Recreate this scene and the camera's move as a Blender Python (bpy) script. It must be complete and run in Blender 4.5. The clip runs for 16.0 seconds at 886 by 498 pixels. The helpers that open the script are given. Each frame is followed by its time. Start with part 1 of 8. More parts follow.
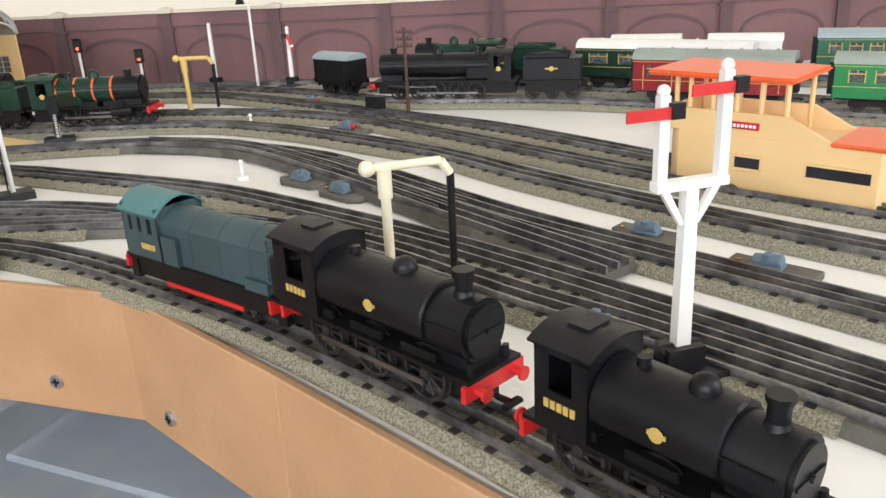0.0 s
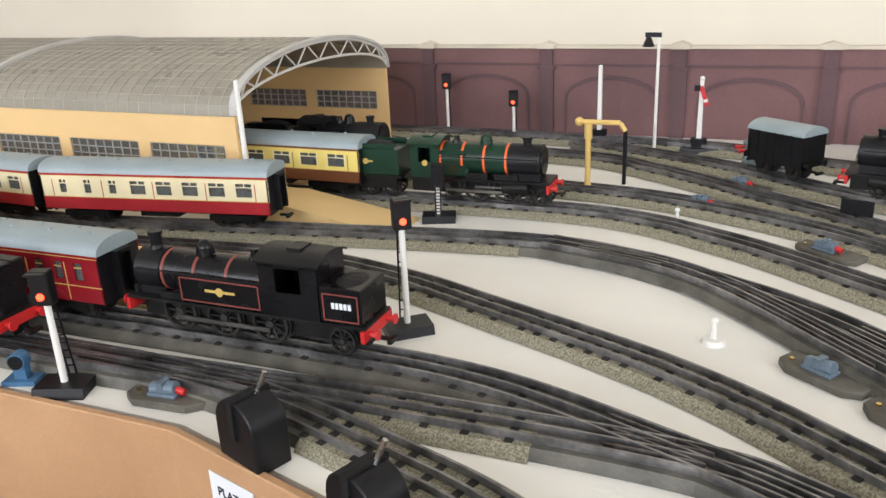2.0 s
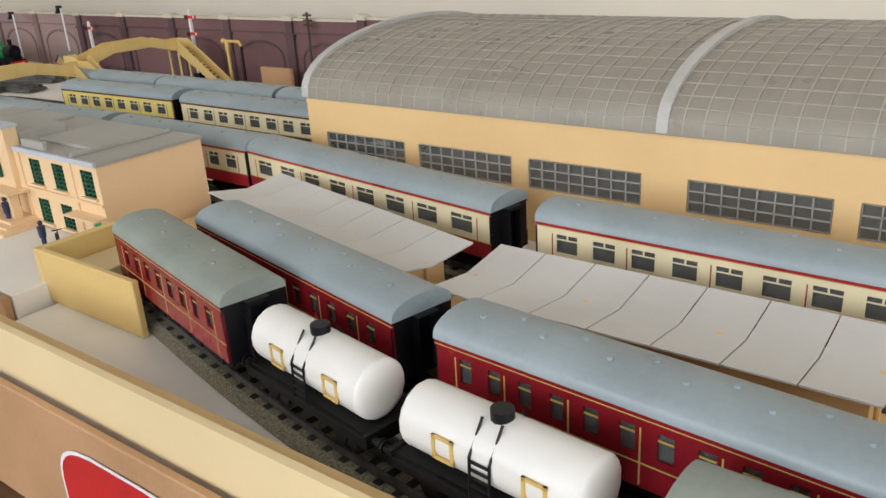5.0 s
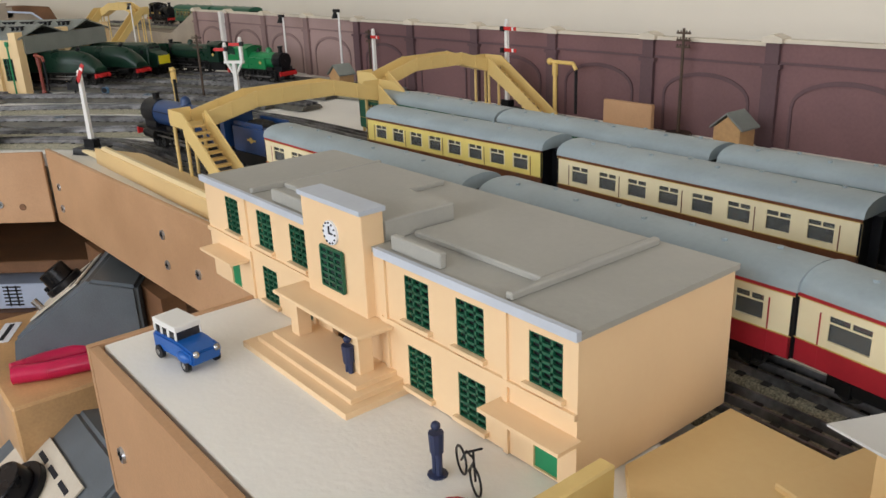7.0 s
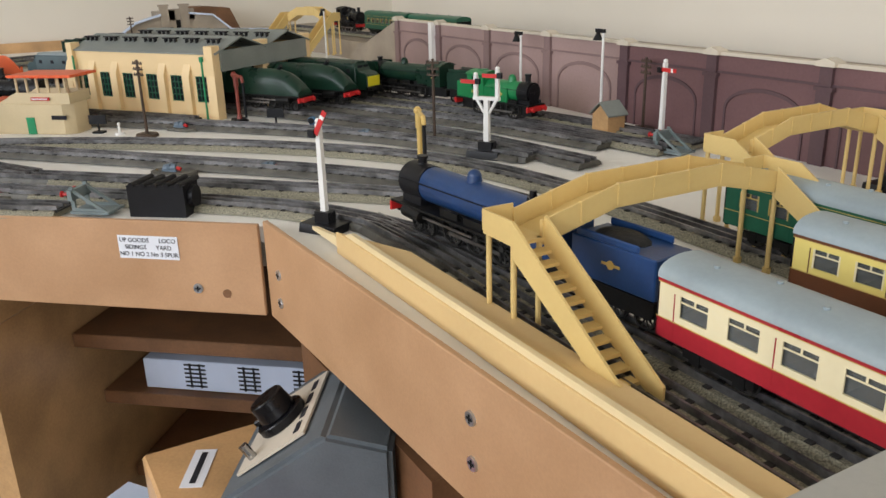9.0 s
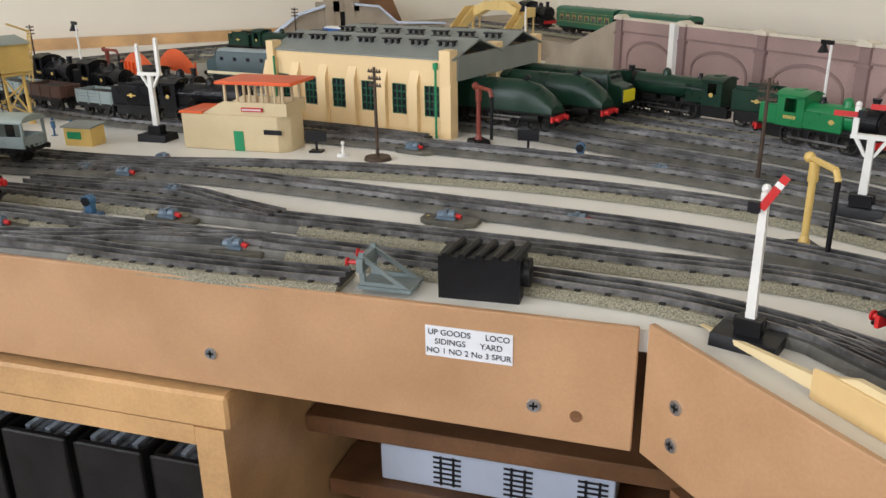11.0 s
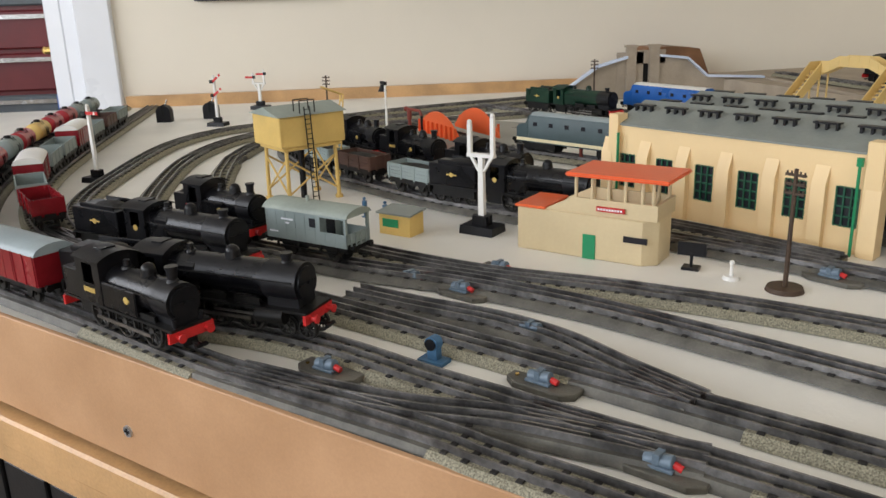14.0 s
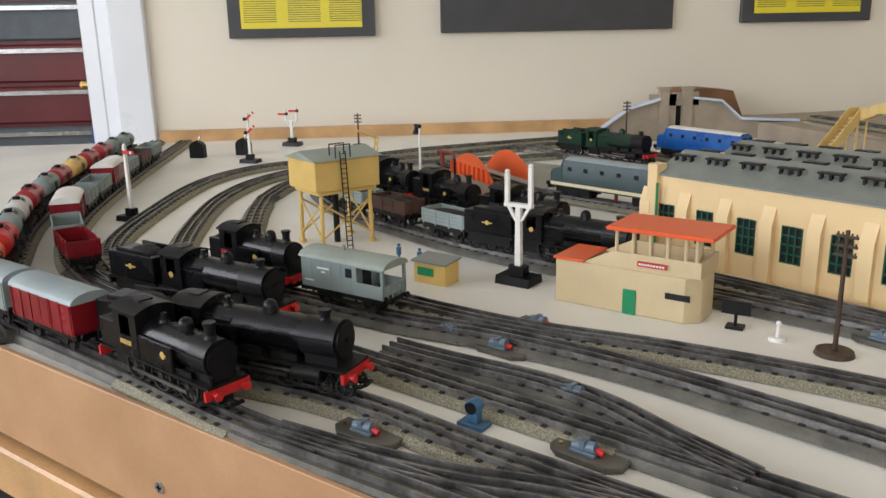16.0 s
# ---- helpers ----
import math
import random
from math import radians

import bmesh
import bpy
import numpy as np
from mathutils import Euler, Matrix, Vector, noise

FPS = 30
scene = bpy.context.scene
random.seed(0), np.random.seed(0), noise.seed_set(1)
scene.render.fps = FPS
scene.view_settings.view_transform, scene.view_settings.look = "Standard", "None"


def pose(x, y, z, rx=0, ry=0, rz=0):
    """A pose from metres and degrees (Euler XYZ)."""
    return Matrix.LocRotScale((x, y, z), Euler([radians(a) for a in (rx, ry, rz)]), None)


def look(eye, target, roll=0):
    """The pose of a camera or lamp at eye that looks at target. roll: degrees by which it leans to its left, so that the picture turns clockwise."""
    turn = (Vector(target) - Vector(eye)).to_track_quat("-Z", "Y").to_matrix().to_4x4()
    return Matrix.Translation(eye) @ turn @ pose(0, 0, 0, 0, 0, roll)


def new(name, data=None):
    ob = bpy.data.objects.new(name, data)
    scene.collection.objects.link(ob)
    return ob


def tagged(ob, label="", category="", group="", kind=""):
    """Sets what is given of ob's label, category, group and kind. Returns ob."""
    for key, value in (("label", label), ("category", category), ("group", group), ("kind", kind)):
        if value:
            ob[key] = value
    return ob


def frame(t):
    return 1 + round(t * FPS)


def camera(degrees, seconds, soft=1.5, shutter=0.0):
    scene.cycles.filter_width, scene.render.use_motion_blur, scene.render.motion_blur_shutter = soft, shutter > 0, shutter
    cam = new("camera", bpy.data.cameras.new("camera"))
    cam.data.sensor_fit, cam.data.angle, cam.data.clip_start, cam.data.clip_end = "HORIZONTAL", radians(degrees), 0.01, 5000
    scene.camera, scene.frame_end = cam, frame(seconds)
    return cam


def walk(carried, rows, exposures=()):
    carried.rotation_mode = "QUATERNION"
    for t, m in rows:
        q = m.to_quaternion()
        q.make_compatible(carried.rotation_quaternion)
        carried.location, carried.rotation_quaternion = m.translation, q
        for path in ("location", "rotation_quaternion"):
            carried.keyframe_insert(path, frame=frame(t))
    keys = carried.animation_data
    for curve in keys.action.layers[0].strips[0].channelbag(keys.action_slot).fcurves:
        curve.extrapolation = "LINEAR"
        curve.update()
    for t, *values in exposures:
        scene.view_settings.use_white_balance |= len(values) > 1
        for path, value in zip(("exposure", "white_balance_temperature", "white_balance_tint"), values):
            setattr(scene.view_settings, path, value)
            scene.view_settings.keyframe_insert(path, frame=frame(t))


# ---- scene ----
cam = camera(57.1, 16.0)
PATH = [
    (0, (0.074, -0.024, 0.147), (-0.050, 1.845, -0.553), -2.9),
    (0.5, (0.024, 0.003, 0.159), (-0.248, 1.860, -0.531), -2.9),
    (1, (-0.025, 0.054, 0.164), (-0.465, 1.882, -0.517), -3.1),
    (1.5, (-0.051, 0.112, 0.176), (-0.651, 1.893, -0.51), -2.7),
    (2, (-0.077, 0.147, 0.183), (-0.828, 1.869, -0.504), -2.6),
    (2.5, (-0.151, 0.162, 0.189), (-1.018, 1.825, -0.508), -2.3),
    (3, (-0.227, 0.171, 0.188), (-1.166, 1.79, -0.517), -2.3),
    (3.5, (-0.297, 0.178, 0.194), (-1.27, 1.77, -0.527), -2.2),
    (4, (-0.367, 0.182, 0.196), (-1.382, 1.748, -0.526), -2.2),
    (4.2, (-0.401, 0.182, 0.197), (-1.431, 1.736, -0.53), -2.3),
    (6.3, (-0.777, 0.346, 0.155), (-2.172, 1.599, -0.54), -3.0),
    (6.5, (-0.801, 0.339, 0.155), (-2.222, 1.576, -0.517), -2.0),
    (7, (-0.87, 0.327, 0.162), (-2.346, 1.496, -0.513), -2.3),
    (7.5, (-0.95, 0.321, 0.172), (-2.473, 1.426, -0.505), -2.3),
    (8, (-1.024, 0.354, 0.175), (-2.601, 1.382, -0.5), -2.1),
    (8.2, (-1.051, 0.364, 0.172), (-2.651, 1.366, -0.489), -1.8),
    (10.3, (-1.335, 0.313, 0.173), (-3.022, 1.128, -0.527), -1.4),
    (10.5, (-1.357, 0.306, 0.172), (-3.056, 1.104, -0.518), -1.1),
    (11, (-1.407, 0.281, 0.174), (-3.143, 1.004, -0.509), -0.9),
    (11.5, (-1.468, 0.272, 0.169), (-3.256, 0.868, -0.5), -1.3),
    (12, (-1.519, 0.272, 0.181), (-3.343, 0.754, -0.484), -1.4),
    (12.5, (-1.561, 0.261, 0.176), (-3.416, 0.632, -0.474), -1.7),
    (13, (-1.596, 0.244, 0.184), (-3.473, 0.527, -0.448), -1.9),
    (13.5, (-1.608, 0.236, 0.189), (-3.498, 0.464, -0.425), -1.9),
    (14, (-1.612, 0.227, 0.193), (-3.512, 0.425, -0.4), -1.7),
    (14.5, (-1.618, 0.228, 0.198), (-3.528, 0.401, -0.37), -1.6),
    (15, (-1.623, 0.224, 0.2), (-3.541, 0.382, -0.345), -1.5),
    (15.5, (-1.626, 0.221, 0.203), (-3.549, 0.37, -0.325), -1.4),
    (16, (-1.626, 0.218, 0.206), (-3.552, 0.364, -0.314), -1.1),
]
walk(cam, [(t, look(eye, target, roll)) for t, eye, target, roll in PATH],
     [(0.0, 0.14), (2.0, 0.06), (3.0, -0.02), (4.0, -0.19), (6.5, -0.32), (8.0, -0.20), (11.0, -0.06), (13.0, -0.08), (16.0, -0.12)])

# ---- light ----
world = bpy.data.worlds.new("sky_world")
scene.world = world
world.use_nodes = True
wt = world.node_tree
sky = wt.nodes.new("ShaderNodeTexSky")
sky.sky_type, sky.sun_disc, sky.sun_elevation, sky.sun_rotation = "NISHITA", False, radians(40), radians(200)
wt.links.new(sky.outputs[0], wt.nodes["Background"].inputs[0])
wt.nodes["Background"].inputs[1].default_value = 0.12


def window_light(x, y, z, rx, rz, sx, sy, watts, colour):
    data = bpy.data.lights.new("window_daylight", "AREA")
    data.shape, data.size, data.size_y, data.energy, data.color = "RECTANGLE", sx, sy, watts, colour
    ob = new("window_daylight", data)
    ob.matrix_world = pose(x, y, z, rx, 0, rz)
    return ob


window_light(-0.3, -2.12, 0.75, 78, 0, 1.7, 1.1, 40, (0.97, 0.995, 1.06))
window_light(-2.2, -2.12, 0.75, 78, 0, 1.3, 1.1, 28, (0.97, 0.995, 1.06))
window_light(1.62, -0.3, 0.75, 78, 90, 1.3, 1.1, 21, (0.98, 0.99, 1.04))
scene.view_settings.exposure = 0.0

# ---- materials ----


def mat(name, col, rough=0.5, metal=0.0, var=0.12, scale=40.0, bump=0.1, fine=400.0, second=None, emit=0.0):
    m = bpy.data.materials.new(name)
    m.use_nodes = True
    nt = m.node_tree
    b = nt.nodes["Principled BSDF"]
    b.inputs["Roughness"].default_value, b.inputs["Metallic"].default_value = rough, metal
    b.inputs["Specular IOR Level"].default_value = 0.3 if max(col) < 0.05 else 0.5
    tc = nt.nodes.new("ShaderNodeTexCoord")
    n1, n2, mix = nt.nodes.new("ShaderNodeTexNoise"), nt.nodes.new("ShaderNodeTexNoise"), nt.nodes.new("ShaderNodeMixRGB")
    for n, sc in ((n1, scale), (n2, fine)):
        n.inputs["Scale"].default_value, n.inputs["Detail"].default_value = sc, 4
        nt.links.new(tc.outputs["Object"], n.inputs["Vector"])
    ramp = nt.nodes.new("ShaderNodeValToRGB")
    lo = [max(0, c * (1 - var)) for c in col]
    hi = second or [min(1, c * (1 + var)) for c in col]
    ramp.color_ramp.elements[0].color, ramp.color_ramp.elements[1].color = (*lo, 1), (*hi, 1)
    ramp.color_ramp.elements[0].position, ramp.color_ramp.elements[1].position = 0.35, 0.65
    nt.links.new(n1.outputs["Fac"], ramp.inputs[0])
    mix.blend_type = "OVERLAY"
    mix.inputs[0].default_value = var
    nt.links.new(ramp.outputs[0], mix.inputs[1])
    nt.links.new(n2.outputs["Fac"], mix.inputs[2])
    nt.links.new(mix.outputs[0], b.inputs["Base Color"])
    if bump:
        bp = nt.nodes.new("ShaderNodeBump")
        bp.inputs["Strength"].default_value, bp.inputs["Distance"].default_value = bump, 0.001
        nt.links.new(n2.outputs["Fac"], bp.inputs["Height"])
        nt.links.new(bp.outputs[0], b.inputs["Normal"])
    rr = nt.nodes.new("ShaderNodeMapRange")
    rr.inputs["To Min"].default_value, rr.inputs["To Max"].default_value = max(0.02, rough - 0.1), min(1, rough + 0.1)
    nt.links.new(n1.outputs["Fac"], rr.inputs["Value"])
    nt.links.new(rr.outputs[0], b.inputs["Roughness"])
    if emit:
        b.inputs["Emission Color"].default_value, b.inputs["Emission Strength"].default_value = (*col, 1), emit
    return m


def per_piece(m, amount=0.3):
    """Vary a material's colour from piece to piece."""
    nt = m.node_tree
    b = nt.nodes["Principled BSDF"]
    link = b.inputs["Base Color"].links[0]
    src = link.from_socket
    oi, mr, hv = nt.nodes.new("ShaderNodeObjectInfo"), nt.nodes.new("ShaderNodeMapRange"), nt.nodes.new("ShaderNodeHueSaturation")
    mr.inputs["To Min"].default_value, mr.inputs["To Max"].default_value = 1 - amount, 1 + amount
    nt.links.new(oi.outputs["Random"], mr.inputs["Value"])
    nt.links.new(mr.outputs[0], hv.inputs["Value"])
    nt.links.new(src, hv.inputs["Color"])
    nt.links.new(hv.outputs[0], b.inputs["Base Color"])
    return m


def glassy(name, col, rough=0.1, alpha=0.35):
    m = mat(name, col, rough, 0, 0.05, 30, 0)
    b = m.node_tree.nodes["Principled BSDF"]
    b.inputs["Alpha"].default_value = alpha
    return m


M_BOARD = mat("cream_board_paint", (0.84, 0.82, 0.76), 0.45, 0, 0.05, 9, 0.15)
M_HARD = mat("hardboard", (0.50, 0.285, 0.145), 0.45, 0, 0.10, 14, 0.12, 650, (0.545, 0.32, 0.17))
M_PINE = mat("varnished_pine", (0.55, 0.33, 0.15), 0.35, 0, 0.2, 14, 0.1)
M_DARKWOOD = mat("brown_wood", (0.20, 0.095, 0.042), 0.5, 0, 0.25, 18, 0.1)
M_WALL = mat("cream_wall_paint", (0.80, 0.74, 0.63), 0.8, 0, 0.03, 3, 0.1)
M_CEIL = mat("white_ceiling_paint", (0.82, 0.80, 0.76), 0.9, 0, 0.03, 3, 0.05)
M_CARPET = mat("grey_carpet", (0.18, 0.16, 0.15), 0.95, 0, 0.2, 60, 0.5)
M_ROADBED = mat("track_bed", (0.16, 0.145, 0.095), 0.6, 0.0, 0.25, 1100, 0.4, 1800, (0.36, 0.335, 0.24))
M_TURNBED = mat("turnout_bed", (0.085, 0.080, 0.066), 0.5, 0.1, 0.25, 60, 0.25, 700, (0.13, 0.122, 0.10))
M_SLEEPER = per_piece(mat("sleeper_black", (0.022, 0.02, 0.018), 0.55, 0, 0.2, 60, 0.1), 0.4)
M_RAIL = mat("nickel_rail", (0.24, 0.23, 0.22), 0.32, 0.9, 0.25, 60, 0.1)
M_RAILDK = mat("dull_rail", (0.20, 0.195, 0.195), 0.34, 0.7, 0.45, 60, 0.1)
M_CHECK = mat("rusty_check_rail", (0.075, 0.055, 0.045), 0.5, 0.4, 0.4, 90, 0.1, 500, (0.16, 0.15, 0.15))
M_BLACK = mat("black_paint", (0.005, 0.005, 0.0062), 0.28, 0, 0.3, 50, 0.08)
M_SATIN = mat("satin_black", (0.007, 0.007, 0.0085), 0.40, 0, 0.3, 30, 0.1)
M_CHASSIS = mat("black_diecast", (0.009, 0.0085, 0.008), 0.5, 0.2, 0.3, 80, 0.15)
M_GREEN = mat("loco_green", (0.010, 0.035, 0.021), 0.3, 0, 0.2, 30, 0.05)
M_BRGREEN = mat("bright_green", (0.01, 0.19, 0.06), 0.3, 0, 0.12, 30, 0.05)
M_TEAL = mat("diesel_teal", (0.041, 0.071, 0.077), 0.45, 0, 0.12, 30, 0.08)
M_BLUE = mat("express_blue", (0.015, 0.05, 0.15), 0.32, 0, 0.15, 30, 0.05)
M_ELBLUE = mat("electric_blue", (0.01, 0.10, 0.38), 0.3, 0, 0.1, 30, 0.05)
M_RED = mat("red_paint", (0.55, 0.02, 0.02), 0.4, 0, 0.12, 40, 0.05)
M_MAROON = mat("maroon_coach", (0.23, 0.012, 0.018), 0.25, 0, 0.12, 30, 0.03)
M_CRIMSON = mat("crimson_coach", (0.36, 0.02, 0.03), 0.3, 0, 0.12, 30, 0.03)
M_CREAM = mat("coach_cream", (0.80, 0.71, 0.46), 0.35, 0, 0.06, 30, 0.03)
M_YELCREAM = mat("coach_yellow_cream", (0.80, 0.66, 0.20), 0.35, 0, 0.06, 30, 0.03)
M_CHOC = mat("coach_brown", (0.13, 0.045, 0.018), 0.35, 0, 0.12, 30, 0.03)
M_COACHGREEN = mat("coach_green", (0.015, 0.11, 0.06), 0.35, 0, 0.12, 30, 0.03)
M_ROOF = mat("coach_roof_grey", (0.30, 0.36, 0.38), 0.42, 0, 0.08, 30, 0.05)
M_ROOFG = mat("van_roof_grey", (0.28, 0.32, 0.28), 0.55, 0, 0.1, 30, 0.05)
M_VAN = mat("van_grey", (0.25, 0.30, 0.29), 0.5, 0, 0.07, 30, 0.05)
M_BAUX = mat("bauxite_brown", (0.23, 0.065, 0.038), 0.5, 0, 0.1, 30, 0.08)
M_BROWNW = mat("wagon_brown", (0.085, 0.04, 0.028), 0.5, 0, 0.15, 30, 0.1)
M_WHITE = mat("white_plastic", (0.80, 0.79, 0.75), 0.35, 0, 0.04, 30, 0.03)
M_GOLD = mat("gold_transfer", (0.60, 0.42, 0.12), 0.4, 0.1, 0.1, 60, 0)
M_BRASS = mat("polished_brass", (0.75, 0.52, 0.18), 0.2, 1.0, 0.1, 60, 0)
M_STEEL = mat("bright_steel", (0.45, 0.45, 0.45), 0.25, 1.0, 0.15, 60, 0.05)
M_DARKGLASS = mat("coach_window_glass", (0.03, 0.03, 0.035), 0.08, 0, 0.2, 20, 0)
M_INTERIOR = mat("coach_interior_tan", (0.30, 0.20, 0.10), 0.6, 0, 0.3, 60, 0.1)
M_BUFF = mat("building_buff", (0.80, 0.55, 0.26), 0.5, 0, 0.04, 12, 0.05)
M_BUFFLT = mat("shed_buff", (0.84, 0.62, 0.33), 0.5, 0, 0.04, 12, 0.05)
M_STONE = mat("station_buff", (0.84, 0.60, 0.35), 0.5, 0, 0.04, 12, 0.05)
M_PLAT = mat("platform_buff", (0.74, 0.52, 0.24), 0.5, 0, 0.05, 10, 0.08)
M_PLATLT = mat("platform_edge_cream", (0.82, 0.66, 0.38), 0.5, 0, 0.04, 12, 0.05)
M_BRIDGE = mat("bridge_yellow", (0.72, 0.52, 0.20), 0.45, 0, 0.05, 16, 0.05)
M_SIGBOX = mat("signal_box_buff", (0.62, 0.50, 0.30), 0.5, 0, 0.06, 20, 0.08)
M_ORANGE = mat("orange_roof", (0.80, 0.13, 0.035), 0.35, 0, 0.06, 16, 0.03)
M_SLATE = mat("grey_shed_roof", (0.22, 0.24, 0.22), 0.55, 0, 0.1, 25, 0.15)
M_STROOF = mat("station_roof_grey", (0.38, 0.37, 0.33), 0.55, 0, 0.06, 20, 0.1)
M_STEDGE = mat("station_edge_grey", (0.52, 0.56, 0.62), 0.5, 0, 0.06, 20, 0.05)
M_WINGREEN = mat("window_green", (0.01, 0.10, 0.05), 0.45, 0, 0.1, 30, 0.05)
M_GDOOR = mat("door_green", (0.01, 0.25, 0.10), 0.45, 0, 0.1, 30, 0.05)
M_BRICK = mat("printed_brick_plum", (0.17, 0.085, 0.085), 0.7, 0, 0.15, 10, 0.2, 350)
M_BRICKDK = mat("printed_brick_dark", (0.11, 0.06, 0.065), 0.7, 0, 0.15, 10, 0.2, 350)
M_BRICKPK = mat("printed_brick_pink", (0.34, 0.23, 0.21), 0.7, 0, 0.12, 10, 0.2, 350)
M_BRICKPKDK = mat("printed_brick_pink_dark", (0.23, 0.15, 0.14), 0.7, 0, 0.12, 10, 0.2, 350)
M_CAP = mat("wall_capping", (0.62, 0.55, 0.44), 0.6, 0, 0.08, 20, 0.1)
M_CAPGREY = mat("wall_capping_grey", (0.26, 0.20, 0.19), 0.6, 0, 0.08, 20, 0.1)
M_TUNNEL = mat("tunnel_stone", (0.36, 0.30, 0.23), 0.7, 0, 0.12, 20, 0.2)
M_PALEBLUE = mat("pale_blue_cap", (0.62, 0.70, 0.85), 0.6, 0, 0.05, 20, 0.05)
# near-black that paints the shade inside openings which are not hollowed out
M_DARK = mat("recess_shade_black", (0.01, 0.01, 0.01), 0.9, 0, 0.1, 20, 0)
M_GREYBLUE = mat("blue_grey_motor", (0.13, 0.18, 0.23), 0.45, 0.1, 0.2, 60, 0.1)
M_BUFFERGREY = mat("buffer_grey", (0.17, 0.21, 0.21), 0.5, 0, 0.15, 40, 0.1)
M_FIGURE = mat("blue_figure_paint", (0.05, 0.14, 0.26), 0.55, 0, 0.2, 60, 0.1)
M_NAVY = mat("navy_figure_paint", (0.02, 0.03, 0.08), 0.55, 0, 0.2, 60, 0.1)
M_YELCRANE = mat("crane_yellow", (0.70, 0.48, 0.15), 0.4, 0, 0.08, 30, 0.05)
M_CREAMCRANE = mat("crane_cream", (0.75, 0.68, 0.50), 0.4, 0, 0.06, 30, 0.05)
M_REDCRANE = mat("crane_red_brown", (0.22, 0.04, 0.025), 0.45, 0, 0.12, 30, 0.05)
M_POLE = mat("brown_pole", (0.06, 0.035, 0.02), 0.6, 0, 0.2, 40, 0.1)
M_LABEL = mat("white_paper", (0.78, 0.80, 0.84), 0.7, 0, 0.03, 20, 0.02)
M_INK = mat("black_ink", (0.02, 0.02, 0.025), 0.7, 0, 0.1, 20, 0)
M_POWER = mat("controller_grey", (0.12, 0.14, 0.155), 0.5, 0.1, 0.1, 30, 0.25, 700)
M_SCREW = mat("zinc_screw", (0.55, 0.58, 0.62), 0.3, 0.9, 0.15, 200, 0.1)
M_SEALED = glassy("roof_glazing", (0.36, 0.33, 0.27), 0.3, 0.80)
M_PANE = glassy("window_glass", (0.20, 0.22, 0.22), 0.08, 0.35)
M_REDLAMP = mat("red_signal_lamp", (1.0, 0.05, 0.02), 0.3, 0, 0.0, 20, 0, 300, None, 6.0)
M_COAL = mat("coal", (0.012, 0.012, 0.012), 0.6, 0, 0.4, 120, 0.8)
M_MILKY = mat("milky_grey_canopy", (0.64, 0.63, 0.60), 0.5, 0, 0.05, 20, 0.05)
M_POSTERY = mat("poster_yellow", (0.80, 0.68, 0.03), 0.35, 0, 0.04, 8, 0)
M_POSTERK = mat("poster_frame_grey", (0.05, 0.05, 0.055), 0.45, 0, 0.1, 20, 0.05)
M_POSTERW = mat("poster_print", (0.55, 0.60, 0.50), 0.4, 0, 0.4, 30, 0, 200, (0.8, 0.8, 0.75))
M_DOORW = mat("white_gloss_door", (0.78, 0.80, 0.84), 0.3, 0, 0.03, 6, 0.02)
M_TOOLRED = mat("tool_chest_red", (0.16, 0.016, 0.020), 0.35, 0, 0.1, 12, 0.03)
M_BINDER = mat("black_binder", (0.015, 0.014, 0.014), 0.4, 0, 0.2, 40, 0.2)
M_PAGES = mat("binder_sleeves", (0.33, 0.38, 0.44), 0.3, 0, 0.35, 90, 0.4, 500)
M_PINK = mat("pink_handle", (0.55, 0.01, 0.07), 0.3, 0, 0.1, 30, 0)
M_TURNT = mat("turntable_deck_grey", (0.20, 0.20, 0.17), 0.3, 0.2, 0.1, 20, 0.1)
M_PLASTIC = mat("pale_translucent_box", (0.40, 0.44, 0.46), 0.2, 0, 0.25, 14, 0)

# ---- helpers for building ----


def bx(bm, x, y, z, sx, sy, sz, rz=0.0):
    """A box by its middle and full size."""
    m = Matrix.Translation((x, y, z)) @ Matrix.Rotation(radians(rz), 4, "Z") @ Matrix.Diagonal((sx, sy, sz, 1))
    return bmesh.ops.create_cube(bm, size=1, matrix=m)


def bxr(bm, x0, x1, y0, y1, z0, z1):
    return bx(bm, (x0 + x1) / 2, (y0 + y1) / 2, (z0 + z1) / 2, abs(x1 - x0), abs(y1 - y0), abs(z1 - z0))


def cyl(bm, p, q, r, r2=None, seg=12):
    """A rod, or a cone, from p to q."""
    p, q = Vector(p), Vector(q)
    d = q - p
    m = Matrix.Translation((p + q) / 2) @ d.to_track_quat("Z", "Y").to_matrix().to_4x4()
    return bmesh.ops.create_cone(bm, cap_ends=True, segments=seg, radius1=r, radius2=r if r2 is None else r2, depth=d.length, matrix=m)


def ball(bm, p, r, sx=1, sy=1, sz=1, seg=12):
    m = Matrix.Translation(p) @ Matrix.Diagonal((sx, sy, sz, 1))
    return bmesh.ops.create_uvsphere(bm, u_segments=seg, v_segments=max(6, seg // 2), radius=r, matrix=m)


def prism(bm, profile, x0, x1, axis="x"):
    """A closed outline in (y, z), drawn out along x; or in (x, z) along y; or in (x, y) along z."""
    def at3(a, b, c):
        return {"x": (c, a, b), "y": (a, c, b), "z": (a, b, c)}[axis]
    v0 = [bm.verts.new(at3(a, b, x0)) for a, b in profile]
    v1 = [bm.verts.new(at3(a, b, x1)) for a, b in profile]
    n = len(profile)
    faces = [bm.faces.new(v0), bm.faces.new(v1[::-1])]
    for i in range(n):
        faces.append(bm.faces.new((v0[(i + 1) % n], v0[i], v1[i], v1[(i + 1) % n])))
    bmesh.ops.recalc_face_normals(bm, faces=faces)


